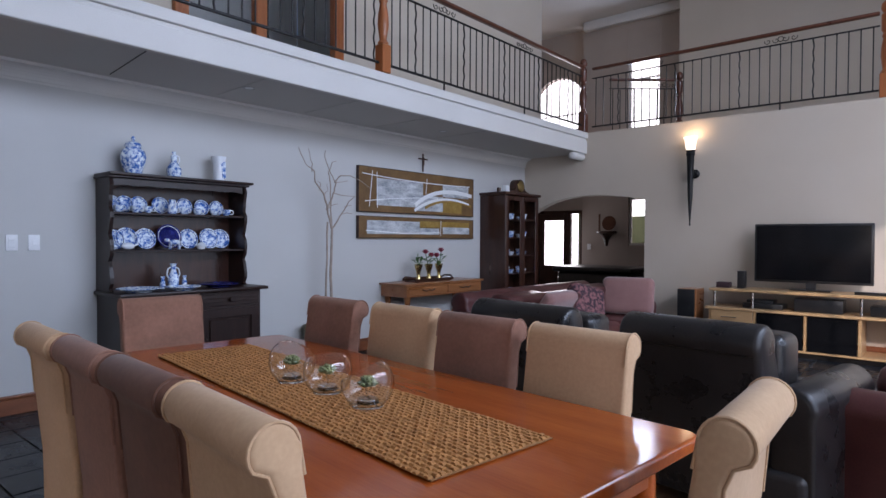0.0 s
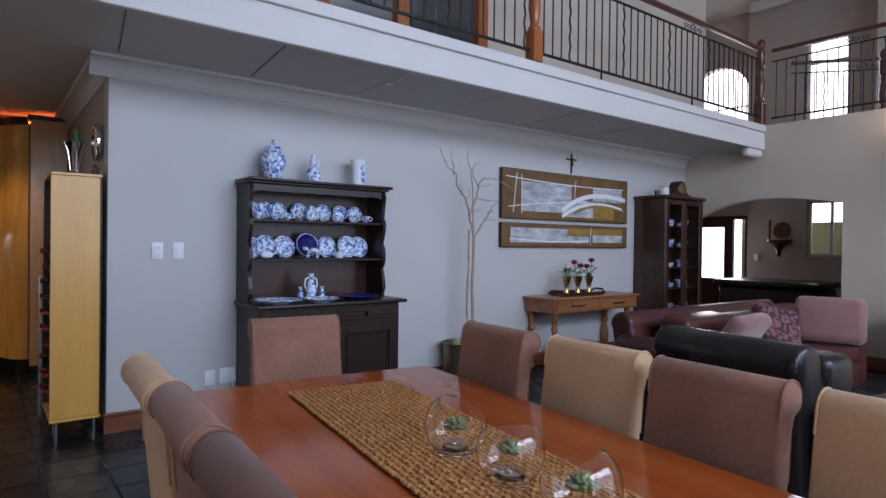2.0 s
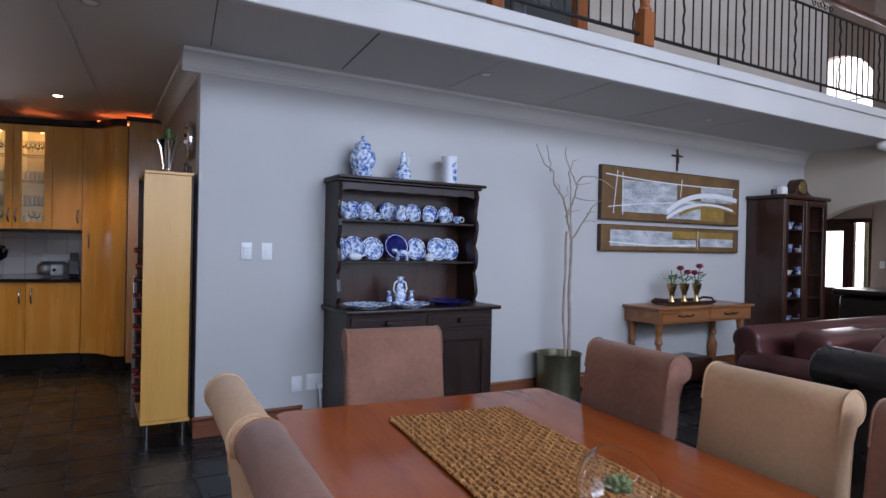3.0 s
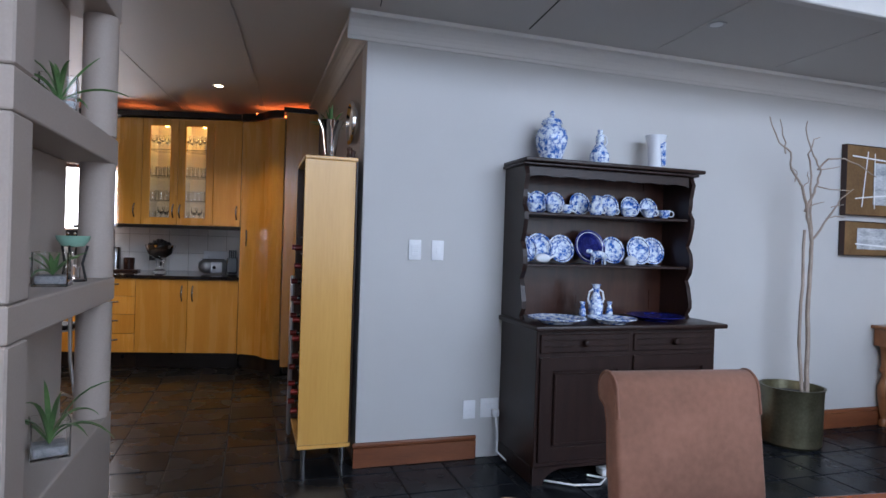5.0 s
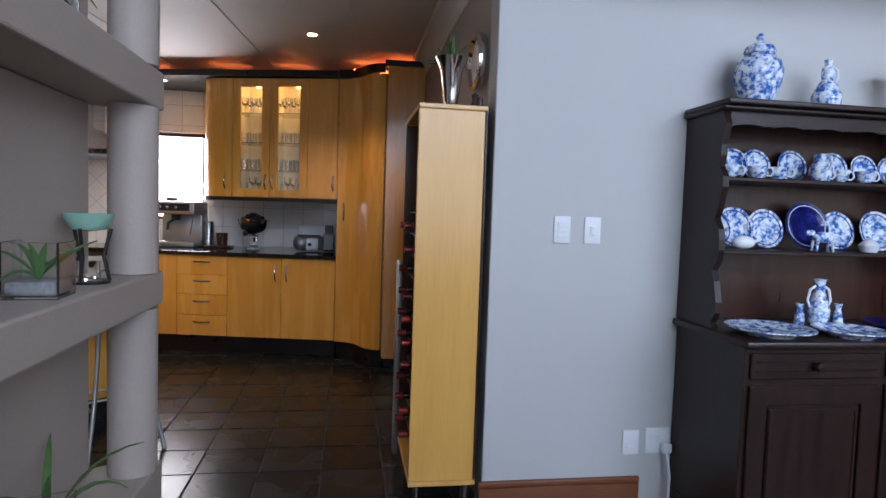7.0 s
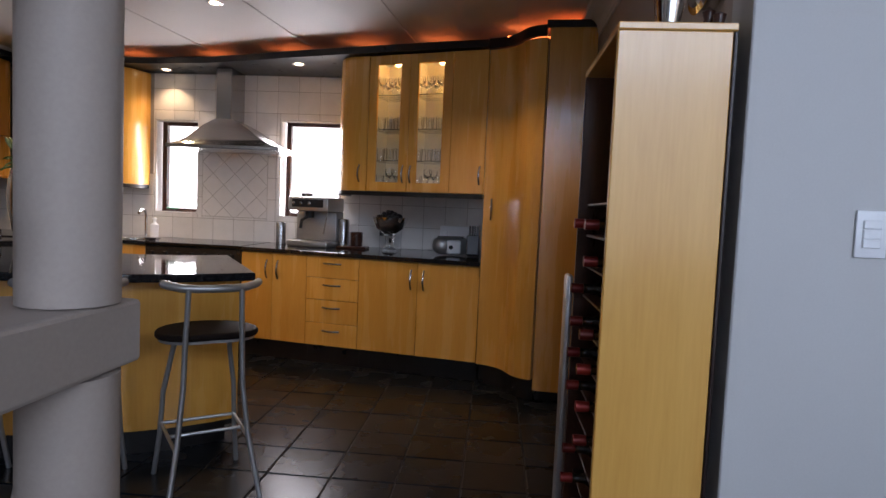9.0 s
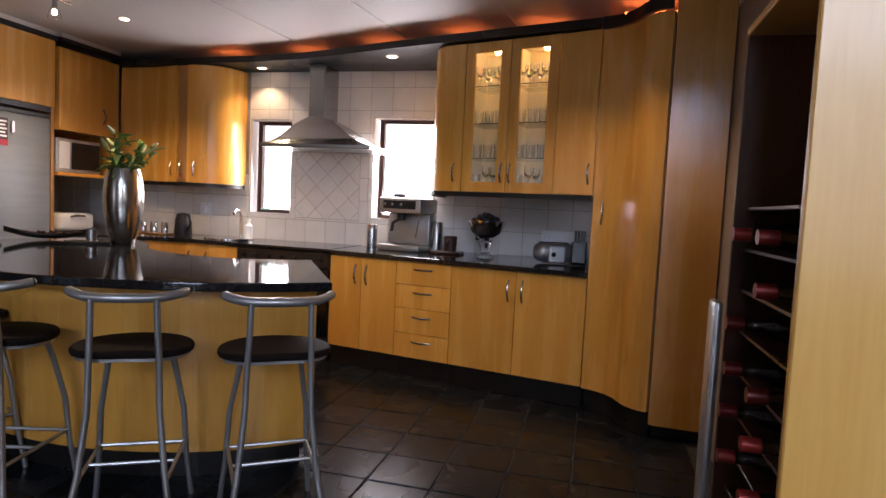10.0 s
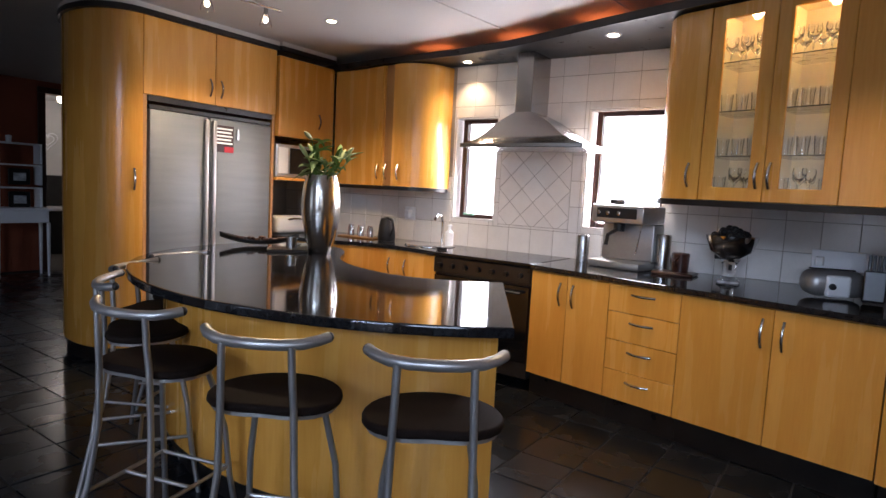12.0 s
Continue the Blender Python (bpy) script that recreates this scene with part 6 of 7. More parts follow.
def seat_piece(name, label, m, width, mat, cushions, top=0.86, depth=0.95, arm=0.22, armh=0.60, cat="sofa", cushion_mat=None, inset=0.35):
    """An upholstered seat facing local +y, its back at y = 0."""
    t = thing(name, label, cat)
    t.matrix_basis = m
    w = width / 2
    Build().box(-w + 0.02, w - 0.02, 0.03, depth, 0.06, 0.30, r=0.04, seg=3).done("base", mat, t)
    ax = Matrix(((0, 0, 1, 0), (1, 0, 0, 0), (0, 1, 0, 0), (0, 0, 0, 1)))
    prof = [(0.02, 0.08), (0.0, 0.5), (-0.03, top - 0.14)] + [(0.06 + 0.105 * math.cos(radians(a)), top - 0.10 + 0.10 * math.sin(radians(a))) for a in range(200, -31, -18)] + [(0.20, top - 0.22), (0.26, 0.42), (0.26, 0.08)]
    Build().prism(prof[::-1], -w + arm * inset, w - arm * inset, ax, r=0.03, seg=3, smooth=True).done("backrest", mat, t)
    for s in (-1, 1):
        pa = [(s * (w - arm), 0.08), (s * (w - arm), armh - 0.12)] + [(s * (w - arm / 2) + s * (arm * 0.56) * -math.cos(radians(a)), armh - 0.10 + 0.11 * math.sin(radians(a))) for a in range(0, 181, 18)] + [(s * w, armh - 0.12), (s * w, 0.08)]
        Build().prism(pa, -depth, -0.06, UPRIGHT, r=0.03, seg=3, smooth=True).done("arm", mat, t)
    n = cushions
    cw_ = (width - 2 * arm) / n
    for i in range(n):
        x0 = -w + arm + i * cw_
        Build().box(x0 + 0.006, x0 + cw_ - 0.006, 0.22, depth + 0.02, 0.28, 0.46, r=0.06, seg=4).done("seat_cushion", mat, t)
        Build().box(x0 + 0.006, x0 + cw_ - 0.006, 0.15, 0.40, 0.44, top + (0.02 if cat == "sofa" else -0.07), r=0.055, seg=4, m=Matrix.Translation((0, 0, -0.03 if i % 2 else 0)) @ pose(0, 0.08, 0, -6 if cat == "sofa" else 0, 0, 0)).done("back_cushion", cushion_mat or mat, t)
    for s in (-1, 1):
        for y in (0.1, depth - 0.08):
            Build().lathe([(0, 0), (0.025, 0), (0.03, 0.065), (0, 0.065)], (s * (w - 0.1), y, 0), seg=10).done("foot", DARKRED, t)
    return t


seat_piece("sofa", "oxblood leather three-seat sofa with rolled arms", pose(-3.40, 5.58, 0, 0, 0, -91), 2.6, OXBLOOD, 3, top=0.80, armh=0.62)
cu = thing("cushion", "dusty rose velvet cushion leaning on the sofa", "cushion", (-2.60, 6.42, 0.475), 0)
Build().box(-0.285, 0.285, -0.075, 0.075, 0, 0.42, r=0.07, seg=4, m=pose(0, 0, 0, -16, 0, 14)).done("cover", ROSE, cu)
cu = thing("cushion", "dark floral cushion leaning on the sofa", "cushion", (-2.80, 5.85, 0.475), 0)
Build().box(-0.22, 0.22, -0.08, 0.08, 0, 0.36, r=0.075, seg=4, m=pose(0, 0, 0, -24, 14, 60)).done("cover", FLORAL, cu)
cu = thing("cushion", "dusty rose cushion slumped on the sofa", "cushion", (-2.80, 4.95, 0.475), 0)
Build().box(-0.27, 0.27, -0.065, 0.065, 0, 0.40, r=0.06, seg=4, m=pose(0, 0, 0, -34, 0, -88)).done("cover", ROSE, cu)
seat_piece("recliner", "black leather recliner with a padded back", pose(-0.79, 2.92, 0, 0, 0, -9), 1.08, LEATHER, 1, top=0.93, armh=0.66, depth=0.9, arm=0.19, cat="armchair", inset=1.0)
seat_piece("recliner", "black leather recliner with a padded back", pose(-1.86, 3.08, 0, 0, 0, -9), 1.08, LEATHER, 1, top=0.915, armh=0.66, depth=0.9, arm=0.17, cat="armchair", inset=0.9)
seat_piece("armchair", "dark brown leather armchair beside the rug", pose(0.66, 3.62, 0, 0, 0, 80), 0.95, OXBLOOD, 1, top=0.88, armh=0.60, depth=0.85, cat="armchair")
tagged(Build().box(-1.9, 0.25, 4.1, 6.4, 0.002, 0.035, r=0.012, seg=2).done("shaggy_rug", SHAG), "dark grey shaggy rug on the living room floor", "rug")

# hall things seen through the arch
tagged(Build().box(-5.65, -4.2, 10.2, 11.2, 0.25, 0.70, r=0.06, seg=3).box(-5.72, -4.13, 10.13, 11.27, 0.70, 0.80, r=0.04, seg=3).box(-5.5, -5.35, 10.4, 10.55, 0, 0.25, r=0.01).box(-4.5, -4.35, 10.4, 10.55, 0, 0.25, r=0.01).done("grand_piano", BLACK), "black grand piano standing in the hall", "piano")
bkts = thing("wall_bracket", "carved dark wooden wall bracket holding a plate", "bracket", (-5.2, 11.5, 1.45))
Build().lathe([(0, -0.28), (0.03, -0.26), (0.05, -0.15), (0.12, -0.05), (0.2, 0), (0.2, 0.03), (0, 0.03)], (0, -0.1, 0), seg=14).done("corbel", DARKRED, bkts)
Build().lathe([(0, 0), (0.14, 0.01), (0.15, 0.02), (0, 0.025)], m=pose(0.05, -0.08, 0.19, 80, 0, 0), seg=18).box(-0.17, -0.14, -0.12, -0.09, 0.031, 0.38, r=0.004).done("plate", COCOA, bkts)
tagged(Build().box(-5.67, -5.59, 11.485, 11.498, 1.1, 1.22, r=0.003).done("light_switch", WPLASTIC), "white light switch in the hall", "switch")

# ---- kitchen things ----
def leafy(b, at, yaw, pitch, ln, w, droop=0.5, n=6, thick=0.002):
    """A long leaf with a fold, bending down."""
    p = Vector(at)
    d = Vector((math.cos(radians(yaw)) * math.cos(radians(pitch)), math.sin(radians(yaw)) * math.cos(radians(pitch)), math.sin(radians(pitch))))
    side = Vector((-math.sin(radians(yaw)), math.cos(radians(yaw)), 0))
    rows = []
    for i in range(n + 1):
        s = i / n
        ww = w * (math.sin(math.pi * min(1, s * 0.9 + 0.12)) ** 0.8) * (1 if i < n else 0.05)
        up = d.cross(side) * -1
        rows.append([b.bm.verts.new(p - side * ww + Vector((0, 0, ww * 0.35))), b.bm.verts.new(p), b.bm.verts.new(p + side * ww + Vector((0, 0, ww * 0.35))), b.bm.verts.new(p - Vector((0, 0, thick + 0.2 * ww)))])
        p = p + d * ln / n
        d = (d + Vector((0, 0, -droop / n))).normalized()
    for a, c in zip(rows, rows[1:]):
        for i, j in ((0, 1), (1, 2), (2, 3), (3, 0)):
            f = b.bm.faces.new((a[i], a[j], c[j], c[i]))
            f.smooth = True


def aloe(at, s, seed, turn=0, grow=1.0, bend_=1.0):
    t = thing("potted_aloe", "green aloe plant in a square glass vase on the divider", "plant", at, turn, "aloes in glass")
    g = 0.05 * s
    Build().box(-g, g, -g, g, 0, 0.008, r=0.002).box(-g, -g + 0.004, -g, g, 0.0082, 0.11 * s, r=0.001).box(g - 0.004, g, -g, g, 0.0082, 0.11 * s, r=0.001).box(-g + 0.0042, g - 0.0042, -g, -g + 0.004, 0.0082, 0.11 * s, r=0.001).box(-g + 0.0042, g - 0.0042, g - 0.004, g, 0.0082, 0.11 * s, r=0.001).done("glass", GLASS, t).visible_shadow = False
    Build().box(-g + 0.006, g - 0.006, -g + 0.006, g - 0.006, 0.0085, 0.035 * s, r=0.006, seg=2).done("gravel", PALEGRAVEL, t)
    rng = random.Random(seed)
    b = Build()
    for i in range(9):
        leafy(b, (0, 0, 0.035 * s), i * 137.5 + rng.uniform(-15, 15), rng.uniform(40, 80), rng.uniform(0.13, 0.22) * s * grow, 0.0075 * s, rng.uniform(0.4, 2.0) * bend_, n=8)
    b.done("leaves", LEAF, t)
    return t


PALEGRAVEL = material("pale gravel", (0.12, 0.12, 0.12), (0.26, 0.25, 0.25), 0.8, scale=60, fine=200, bump=0.6)
aloe((-3.76, -0.23, 1.663), 1.0, 3, 10)
aloe((-3.75, -0.232, 1.132), 0.95, 8, 5, 0.6)
aloe((-3.77, -0.235, 0.605), 1.05, 6, 20, 1.25, 1.6)
ob_ = turned("oil_burner", "mint green oil burner on a black stand on the divider", "oil burner", (-3.975, -0.235, 1.1315), [(0, 0.115), (0.034, 0.12), (0.05, 0.143), (0.052, 0.155), (0.046, 0.148), (0, 0.128)], MINT, part_name="bowl")
b = Build().lathe([(0, 0), (0.045, 0), (0.045, 0.006), (0, 0.006)], seg=16)
for a in (0, 120, 240):
    b.tube([(0.042 * math.cos(radians(a)), 0.042 * math.sin(radians(a)), 0.004), (0.03 * math.cos(radians(a)), 0.03 * math.sin(radians(a)), 0.06), (0.045 * math.cos(radians(a)), 0.045 * math.sin(radians(a)), 0.122)], 0.004, 6)
b.done("stand", IRON, ob_)
Build().lathe([(0, 0.007), (0.024, 0.007), (0.024, 0.05), (0.021, 0.05), (0.02, 0.012), (0, 0.012)], seg=16).done("candle_cup", GLASS, ob_)

# silver vase with a spiky plant on the wine rack
vs = turned("silver_vase", "tall flared silver vase with a spiky plant on the wine rack", "vase", (-5.17, 0.77, 1.7755), [(0, 0), (0.05, 0), (0.052, 0.008), (0.03, 0.02), (0.036, 0.05), (0.05, 0.16), (0.075, 0.215), (0.072, 0.215), (0.046, 0.16), (0.03, 0.05), (0, 0.04)], CHROME)
b = Build()
rng = random.Random(2)
for i in range(16):
    leafy(b, (0, 0, 0.18), i * 137.5, rng.uniform(15, 75), rng.uniform(0.09, 0.14), 0.007, rng.uniform(0.0, 0.8))
b.done("leaves", LEAF, vs)
turned("pepper_mill", "small dark wooden mill on the wine rack", "mill", (-5.2, 0.885, 1.7755), [(0, 0), (0.02, 0), (0.018, 0.03), (0.012, 0.05), (0.018, 0.07), (0, 0.085)], DARKRED, 14)
turned("pepper_mill", "small dark wooden mill on the wine rack", "mill", (-5.16, 0.90, 1.7755), [(0, 0), (0.018, 0), (0.014, 0.03), (0.018, 0.05), (0, 0.06)], DARKRED, 14)
wc = thing("wall_clock", "round chrome rimmed wall clock beside the wine rack", "clock", (-5.36, 0.949, 2.03))
Build().lathe([(0, 0), (0.13, 0), (0.14, 0.02), (0.135, 0.045), (0.115, 0.05), (0.105, 0.03), (0, 0.03)], m=pose(0, 0, 0, 90, 0, 0), seg=32).done("rim", CHROME, wc)
Build().lathe([(0, 0.032), (0.104, 0.032), (0, 0.034)], m=pose(0, 0, 0, 90, 0, 0), seg=24).done("dial", WPLASTIC, wc)
# wine glasses hanging low and a white panel beside the rack
tagged(Build().box(-5.75, -5.66, 0.60, 0.625, 0.02, 1.06, r=0.01, seg=2).done("folding_tray", SILVER), "grey folding tray leaning beside the wine rack", "tray")

# stools
st = thing("bar_stool", "silver tubular bar stool with a round dark seat", "stool", group="bar stools round the island")
HS, HB = 0.715, 0.912
plan = []
for i in range(32):
    a = 2 * math.pi * i / 32
    r = 0.213 - 0.075 * max(0, math.cos(a + math.pi / 2)) ** 3
    plan.append((r * math.cos(a), r * 0.95 * math.sin(a)))
Build().prism(plan, HS - 0.03, HS, r=0.012, seg=3, smooth=True).done("seat", SEATPAD, st)
Build().prism([(x * 0.93, y * 0.93) for x, y in plan], HS - 0.042, HS - 0.031).done("seat_rim", SILVER, st)
for s in (-1, 1):
    back = [(s * 0.105, -0.165, HB - 0.005), (s * 0.108, -0.16, 0.80), (s * 0.112, -0.152, HS), (s * 0.118, -0.15, 0.50), (s * 0.14, -0.175, 0.28), (s * 0.185, -0.235, 0.0)]
    Build().tube(back, 0.0115, 10).done("back_leg", SILVER, st)
    front = [(s * 0.11, 0.12, HS - 0.043), (s * 0.125, 0.15, 0.58), (s * 0.155, 0.185, 0.40), (s * 0.165, 0.205, 0.2), (s * 0.185, 0.235, 0.0)]
    Build().tube(front, 0.0115, 10).done("front_leg", SILVER, st)
    Build().tube([(s * 0.148, -0.185, 0.25), (s * 0.160, 0.195, 0.25)], 0.008, 8).done("side_rung", SILVER, st)
Build().tube([(-0.158, 0.193, 0.25), (0.158, 0.193, 0.25)], 0.008, 8).done("front_rung", SILVER, st)
Build().tube([(-0.15, -0.0, 0.25), (0.15, -0.0, 0.25)], 0.008, 8).done("cross_rung", SILVER, st)
Build().tube([(-0.192, -0.09, HB + 0.014), (-0.172, -0.117, HB + 0.009), (-0.13, -0.148, HB + 0.002), (-0.07, -0.168, HB), (0, -0.173, HB), (0.07, -0.168, HB), (0.13, -0.148, HB + 0.002), (0.172, -0.117, HB + 0.009), (0.192, -0.09, HB + 0.014)], 0.017, 12).done("back_bar", SILVER, st)
for s in (-1, 1):
    Build().ball((s * 0.192, -0.09, HB + 0.014), 0.0165, 0.0165, 0.0165, seg=10).done("end_cap", PLASTIC, st)
STOOLS = [(-5.98, -0.90, 126), (-5.79, -1.385, 120), (-5.73, -1.97, 106), (-5.935, -2.47, 60), (-6.20, -2.83, 32), (-6.56, -3.09, 6)]
for i, (x, y, a) in enumerate(STOOLS):
    m = pose(x, y, 0, 0, 0, a)
    if i == 0:
        st.matrix_basis = m
    else:
        copy_thing(st, m)

# island things
va = turned("lily_vase", "tall silver ceramic vase with green lily buds on the island", "vase", (-7.36, -2.87, 0.926), [(0, 0), (0.07, 0), (0.074, 0.01), (0.10, 0.10), (0.125, 0.24), (0.13, 0.33), (0.12, 0.44), (0.10, 0.515), (0.094, 0.515), (0.105, 0.43), (0.11, 0.33), (0, 0.2)], PEWTER, 32)
b = Build()
BUD = material("pale lily bud", (0.30, 0.36, 0.12), (0.42, 0.46, 0.22), 0.45, bump=0.05)
rng = random.Random(9)
for i in range(9):
    yaw, lean = i * 137.5, rng.uniform(5, 26)
    tip = (math.cos(radians(yaw)) * lean / 110, math.sin(radians(yaw)) * lean / 110, 0.50 + rng.uniform(0.06, 0.24))
    b.tube([(0, 0, 0.40), (tip[0] * 0.5, tip[1] * 0.5, 0.52), tip], 0.004, 6)
    for k in range(6):
        s = k / 5
        leafy(b, (tip[0] * (0.4 + 0.6 * s), tip[1] * (0.4 + 0.6 * s), 0.50 + (tip[2] - 0.50) * s), rng.uniform(0, 360), rng.uniform(-5, 60), rng.uniform(0.11, 0.19), 0.02, rng.uniform(0.3, 1.3))
    if i % 2 == 0:
        m = Matrix.Translation(tip) @ pose(0, 0, 0, 0, -rng.uniform(20, 60), yaw)
        Build().ball((0.05, 0, 0), 0.055, 0.014, 0.014, m, seg=10).done("bud", BUD, va)
b.done("leaves", LEAF2, va)
bo = thing("wooden_bowl", "long dark boat-shaped bowl of dried pods on the island", "bowl", (-7.30, -3.42, 0.926), -40)
b = Build()
rows = []
for i in range(13):
    s = -1 + i / 6
    hw_, zz = 0.085 * (1 - s * s) ** 0.6 + 0.003, 0.006 + 0.05 * s * s
    rows.append([b.bm.verts.new((s * 0.27, q * hw_, zz + 0.028 * abs(q) ** 2 + o)) for o, qs in ((0, (-1, -0.5, 0, 0.5, 1)), (0.008, (1, 0.5, 0, -0.5, -1))) for q in qs])
for p, q in zip(rows, rows[1:]):
    for i in range(10):
        b.bm.faces.new((p[i], p[(i + 1) % 10], q[(i + 1) % 10], q[i])).smooth = True
b.bm.faces.new(rows[0])
b.bm.faces.new(rows[-1][::-1])
bmesh.ops.recalc_face_normals(b.bm, faces=b.bm.faces)
b.done("dish", BLACK, bo)
b = Build()
rng = random.Random(4)
for i in range(46):
    s = rng.uniform(-0.72, 0.72)
    b.ball((s * 0.25, rng.uniform(-0.05, 0.05) * (1 - s * s), 0.035 + rng.uniform(0, 0.02)), 0.016, 0.012, 0.011, seg=6)
ob = b.done("dried_pods", DARKRED, bo)
ob["kind"] = "stuff"
tagged(Build().box(-0.13, 0.13, -0.08, 0.08, 0.926, 0.945, r=0.004, m=Matrix.Translation((-7.22, -3.03, 0)) @ pose(0, 0, 0, 0, 0, -40)).done("wooden_tray", BLACK), "small black tray on the island", "tray")
turned("steel_pot", "small brushed steel tealight pot on the tray", "candle holder", (-7.245, -3.02, 0.946), [(0, 0), (0.035, 0), (0.035, 0.075), (0.031, 0.075), (0.03, 0.01), (0, 0.01)], STEEL)

# worktop appliances
CT = 0.911
cm = thing("coffee_machine", "stainless steel espresso machine on the worktop", "coffee machine", (-8.735, -1.27, CT), -10)
Build().box(-0.16, 0.14, -0.17, 0.17, 0.0, 0.045, r=0.012, seg=2).done("drip_tray", SILVER, cm)
Build().box(-0.16, -0.02, -0.17, 0.17, 0.046, 0.27, r=0.01, seg=2).done("column", SILVER, cm)
Build().box(-0.16, 0.13, -0.17, 0.17, 0.271, 0.38, r=0.014, seg=2).done("head", SILVER, cm)
Build().box(0.1305, 0.136, -0.13, 0.13, 0.30, 0.36, r=0.002).done("control_panel", PLASTIC, cm)
Build().lathe([(0, 0), (0.033, 0), (0.035, 0.05), (0, 0.05)], (0.05, -0.02, 0.22), seg=16).tube([(0.06, -0.02, 0.235), (0.16, -0.03, 0.20), (0.175, -0.03, 0.14)], 0.012, 8).done("portafilter", PLASTIC, cm)
Build().tube([(0.06, 0.13, 0.27), (0.08, 0.13, 0.2), (0.09, 0.12, 0.10)], 0.005, 7).done("steam_wand", CHROME, cm)
for i, y in enumerate((-0.11, -0.05, 0.02)):
    Build().lathe([(0, 0), (0.014, 0), (0.012, 0.012), (0, 0.014)], m=pose(0.1365, y, 0.33, 0, 90, 0), seg=12).done("knob", CHROME, cm)
Build().lathe([(0, 0), (0.045, 0), (0.05, 0.03), (0, 0.04)], (-0.09, -0.12, 0.3805), seg=18).done("bean_hopper", PLASTIC, cm)
cm.matrix_basis = cm.matrix_basis @ Matrix.Scale(1.15, 4)
turned("coffee_canister", "tall steel canister with a glass top beside the espresso machine", "canister", (-8.80, -1.605, CT), [(0, 0), (0.045, 0), (0.045, 0.19), (0.04, 0.20), (0, 0.20)], STEEL)
turned("coffee_canister", "steel canister beside the espresso machine", "canister", (-8.78, -1.02, CT), [(0, 0), (0.05, 0), (0.05, 0.24), (0.045, 0.25), (0, 0.25)], STEEL)
tp = thing("tamper_stand", "dark wooden knock box and cups on the worktop", "coffee set", (-8.66, -0.90, CT))
Build().box(-0.09, 0.09, -0.13, 0.13, 0, 0.02, r=0.006).done("tray", DARKRED, tp)
Build().lathe([(0, 0.021), (0.05, 0.021), (0.055, 0.14), (0.05, 0.145), (0, 0.13)], (0, 0.03, 0), seg=18).tube([(0.05, 0.03, 0.12), (0.1, 0.02, 0.10), (0.06, 0.02, 0.06)], 0.008, 7).done("pot", DARKRED, tp)
fb = turned("footed_bowl", "silver footed bowl of black grapes on a glass base", "bowl", (-8.56, -0.56, CT), [(0, 0.12), (0.05, 0.125), (0.10, 0.16), (0.12, 0.215), (0.125, 0.235), (0.118, 0.232), (0.09, 0.17), (0, 0.14)], CHROME, 28, part_name="bowl")
Build().lathe([(0, 0), (0.055, 0), (0.055, 0.012), (0.03, 0.03), (0.032, 0.09), (0.05, 0.118), (0, 0.119)], seg=20).done("foot", GLASS, fb)
b = Build()
rng = random.Random(7)
for i in range(40):
    a, r = rng.uniform(0, 6.28), 0.085 * rng.random() ** 0.5
    b.ball((r * math.cos(a), r * math.sin(a), 0.225 + 0.05 * (1 - r / 0.09) + rng.uniform(-0.01, 0.01)), 0.018, 0.018, 0.017, seg=8)
b.done("grapes", BLACK, fb)
fb.matrix_basis = fb.matrix_basis @ Matrix.Scale(1.22, 4)
ts_ = thing("toaster", "white and grey rounded toaster on the worktop", "toaster", (-8.43, -0.02, CT), 20)
Build().box(-0.09, 0.09, -0.15, 0.15, 0.01, 0.15, r=0.06, seg=5).done("body", SILVER, ts_)
Build().box(0.06, 0.10, -0.06, 0.06, 0.012, 0.13, r=0.02, seg=3).done("front", WPLASTIC, ts_)
Build().lathe([(0, 0), (0.018, 0), (0.016, 0.012), (0, 0.014)], m=pose(0.10, -0.03, 0.07, 0, 90, 0), seg=12).done("dial", PLASTIC, ts_)
Build().box(-0.04, -0.01, -0.11, 0.11, 0.149, 0.156, r=0.002).done("slot", PLASTIC, ts_)
tagged(Build().box(-8.944, -8.93, -0.16, 0.12, 1.02, 1.14, r=0.004).box(-8.93, -8.9, -0.14, -0.09, 1.04, 1.10, r=0.008).done("wall_socket", WPLASTIC), "white wall socket above the worktop", "socket")
tagged(Build().box(-8.944, -8.93, -0.72, -0.60, 1.02, 1.14, r=0.004).box(-8.93, -8.88, -0.69, -0.64, 1.03, 1.12, r=0.01).done("wall_socket", PLASTIC), "black plug in a wall socket above the worktop", "socket")
kb = thing("knife_block", "dark knife block at the end of the worktop", "knife block", (-8.30, 0.165, CT), 0)
Build().box(-0.05, 0.05, -0.05, 0.05, 0.0, 0.16, r=0.008, m=pose(0, 0, 0.012, 0, -12, 0)).done("block", BLACK, kb)
for i in range(4):
    Build().box(-0.01, 0.01, -0.008, 0.008, 0, 0.10, r=0.004, m=pose(-0.045 + 0.01 * (i // 2), -0.03 + 0.02 * i, 0.155, 0, -12, 0)).done("knife_handle", PLASTIC, kb)
# by the sink
ket = turned("kettle", "black cordless kettle by the sink", "kettle", (-8.66, -3.40, CT), [(0, 0), (0.075, 0), (0.08, 0.03), (0.07, 0.14), (0.055, 0.20), (0, 0.215)], PLASTIC)
Build().tube([(0.03, 0.03, 0.20), (0.05, 0.10, 0.19), (0.05, 0.12, 0.12), (0.04, 0.08, 0.05)], 0.012, 8).done("handle", PLASTIC, ket)
tagged(Build().box(-8.944, -8.93, -3.42, -3.30, 1.10, 1.22, r=0.004).box(-8.93, -8.88, -3.39, -3.33, 1.12, 1.19, r=0.01).done("wall_socket", WPLASTIC), "white wall socket with a black plug", "socket")
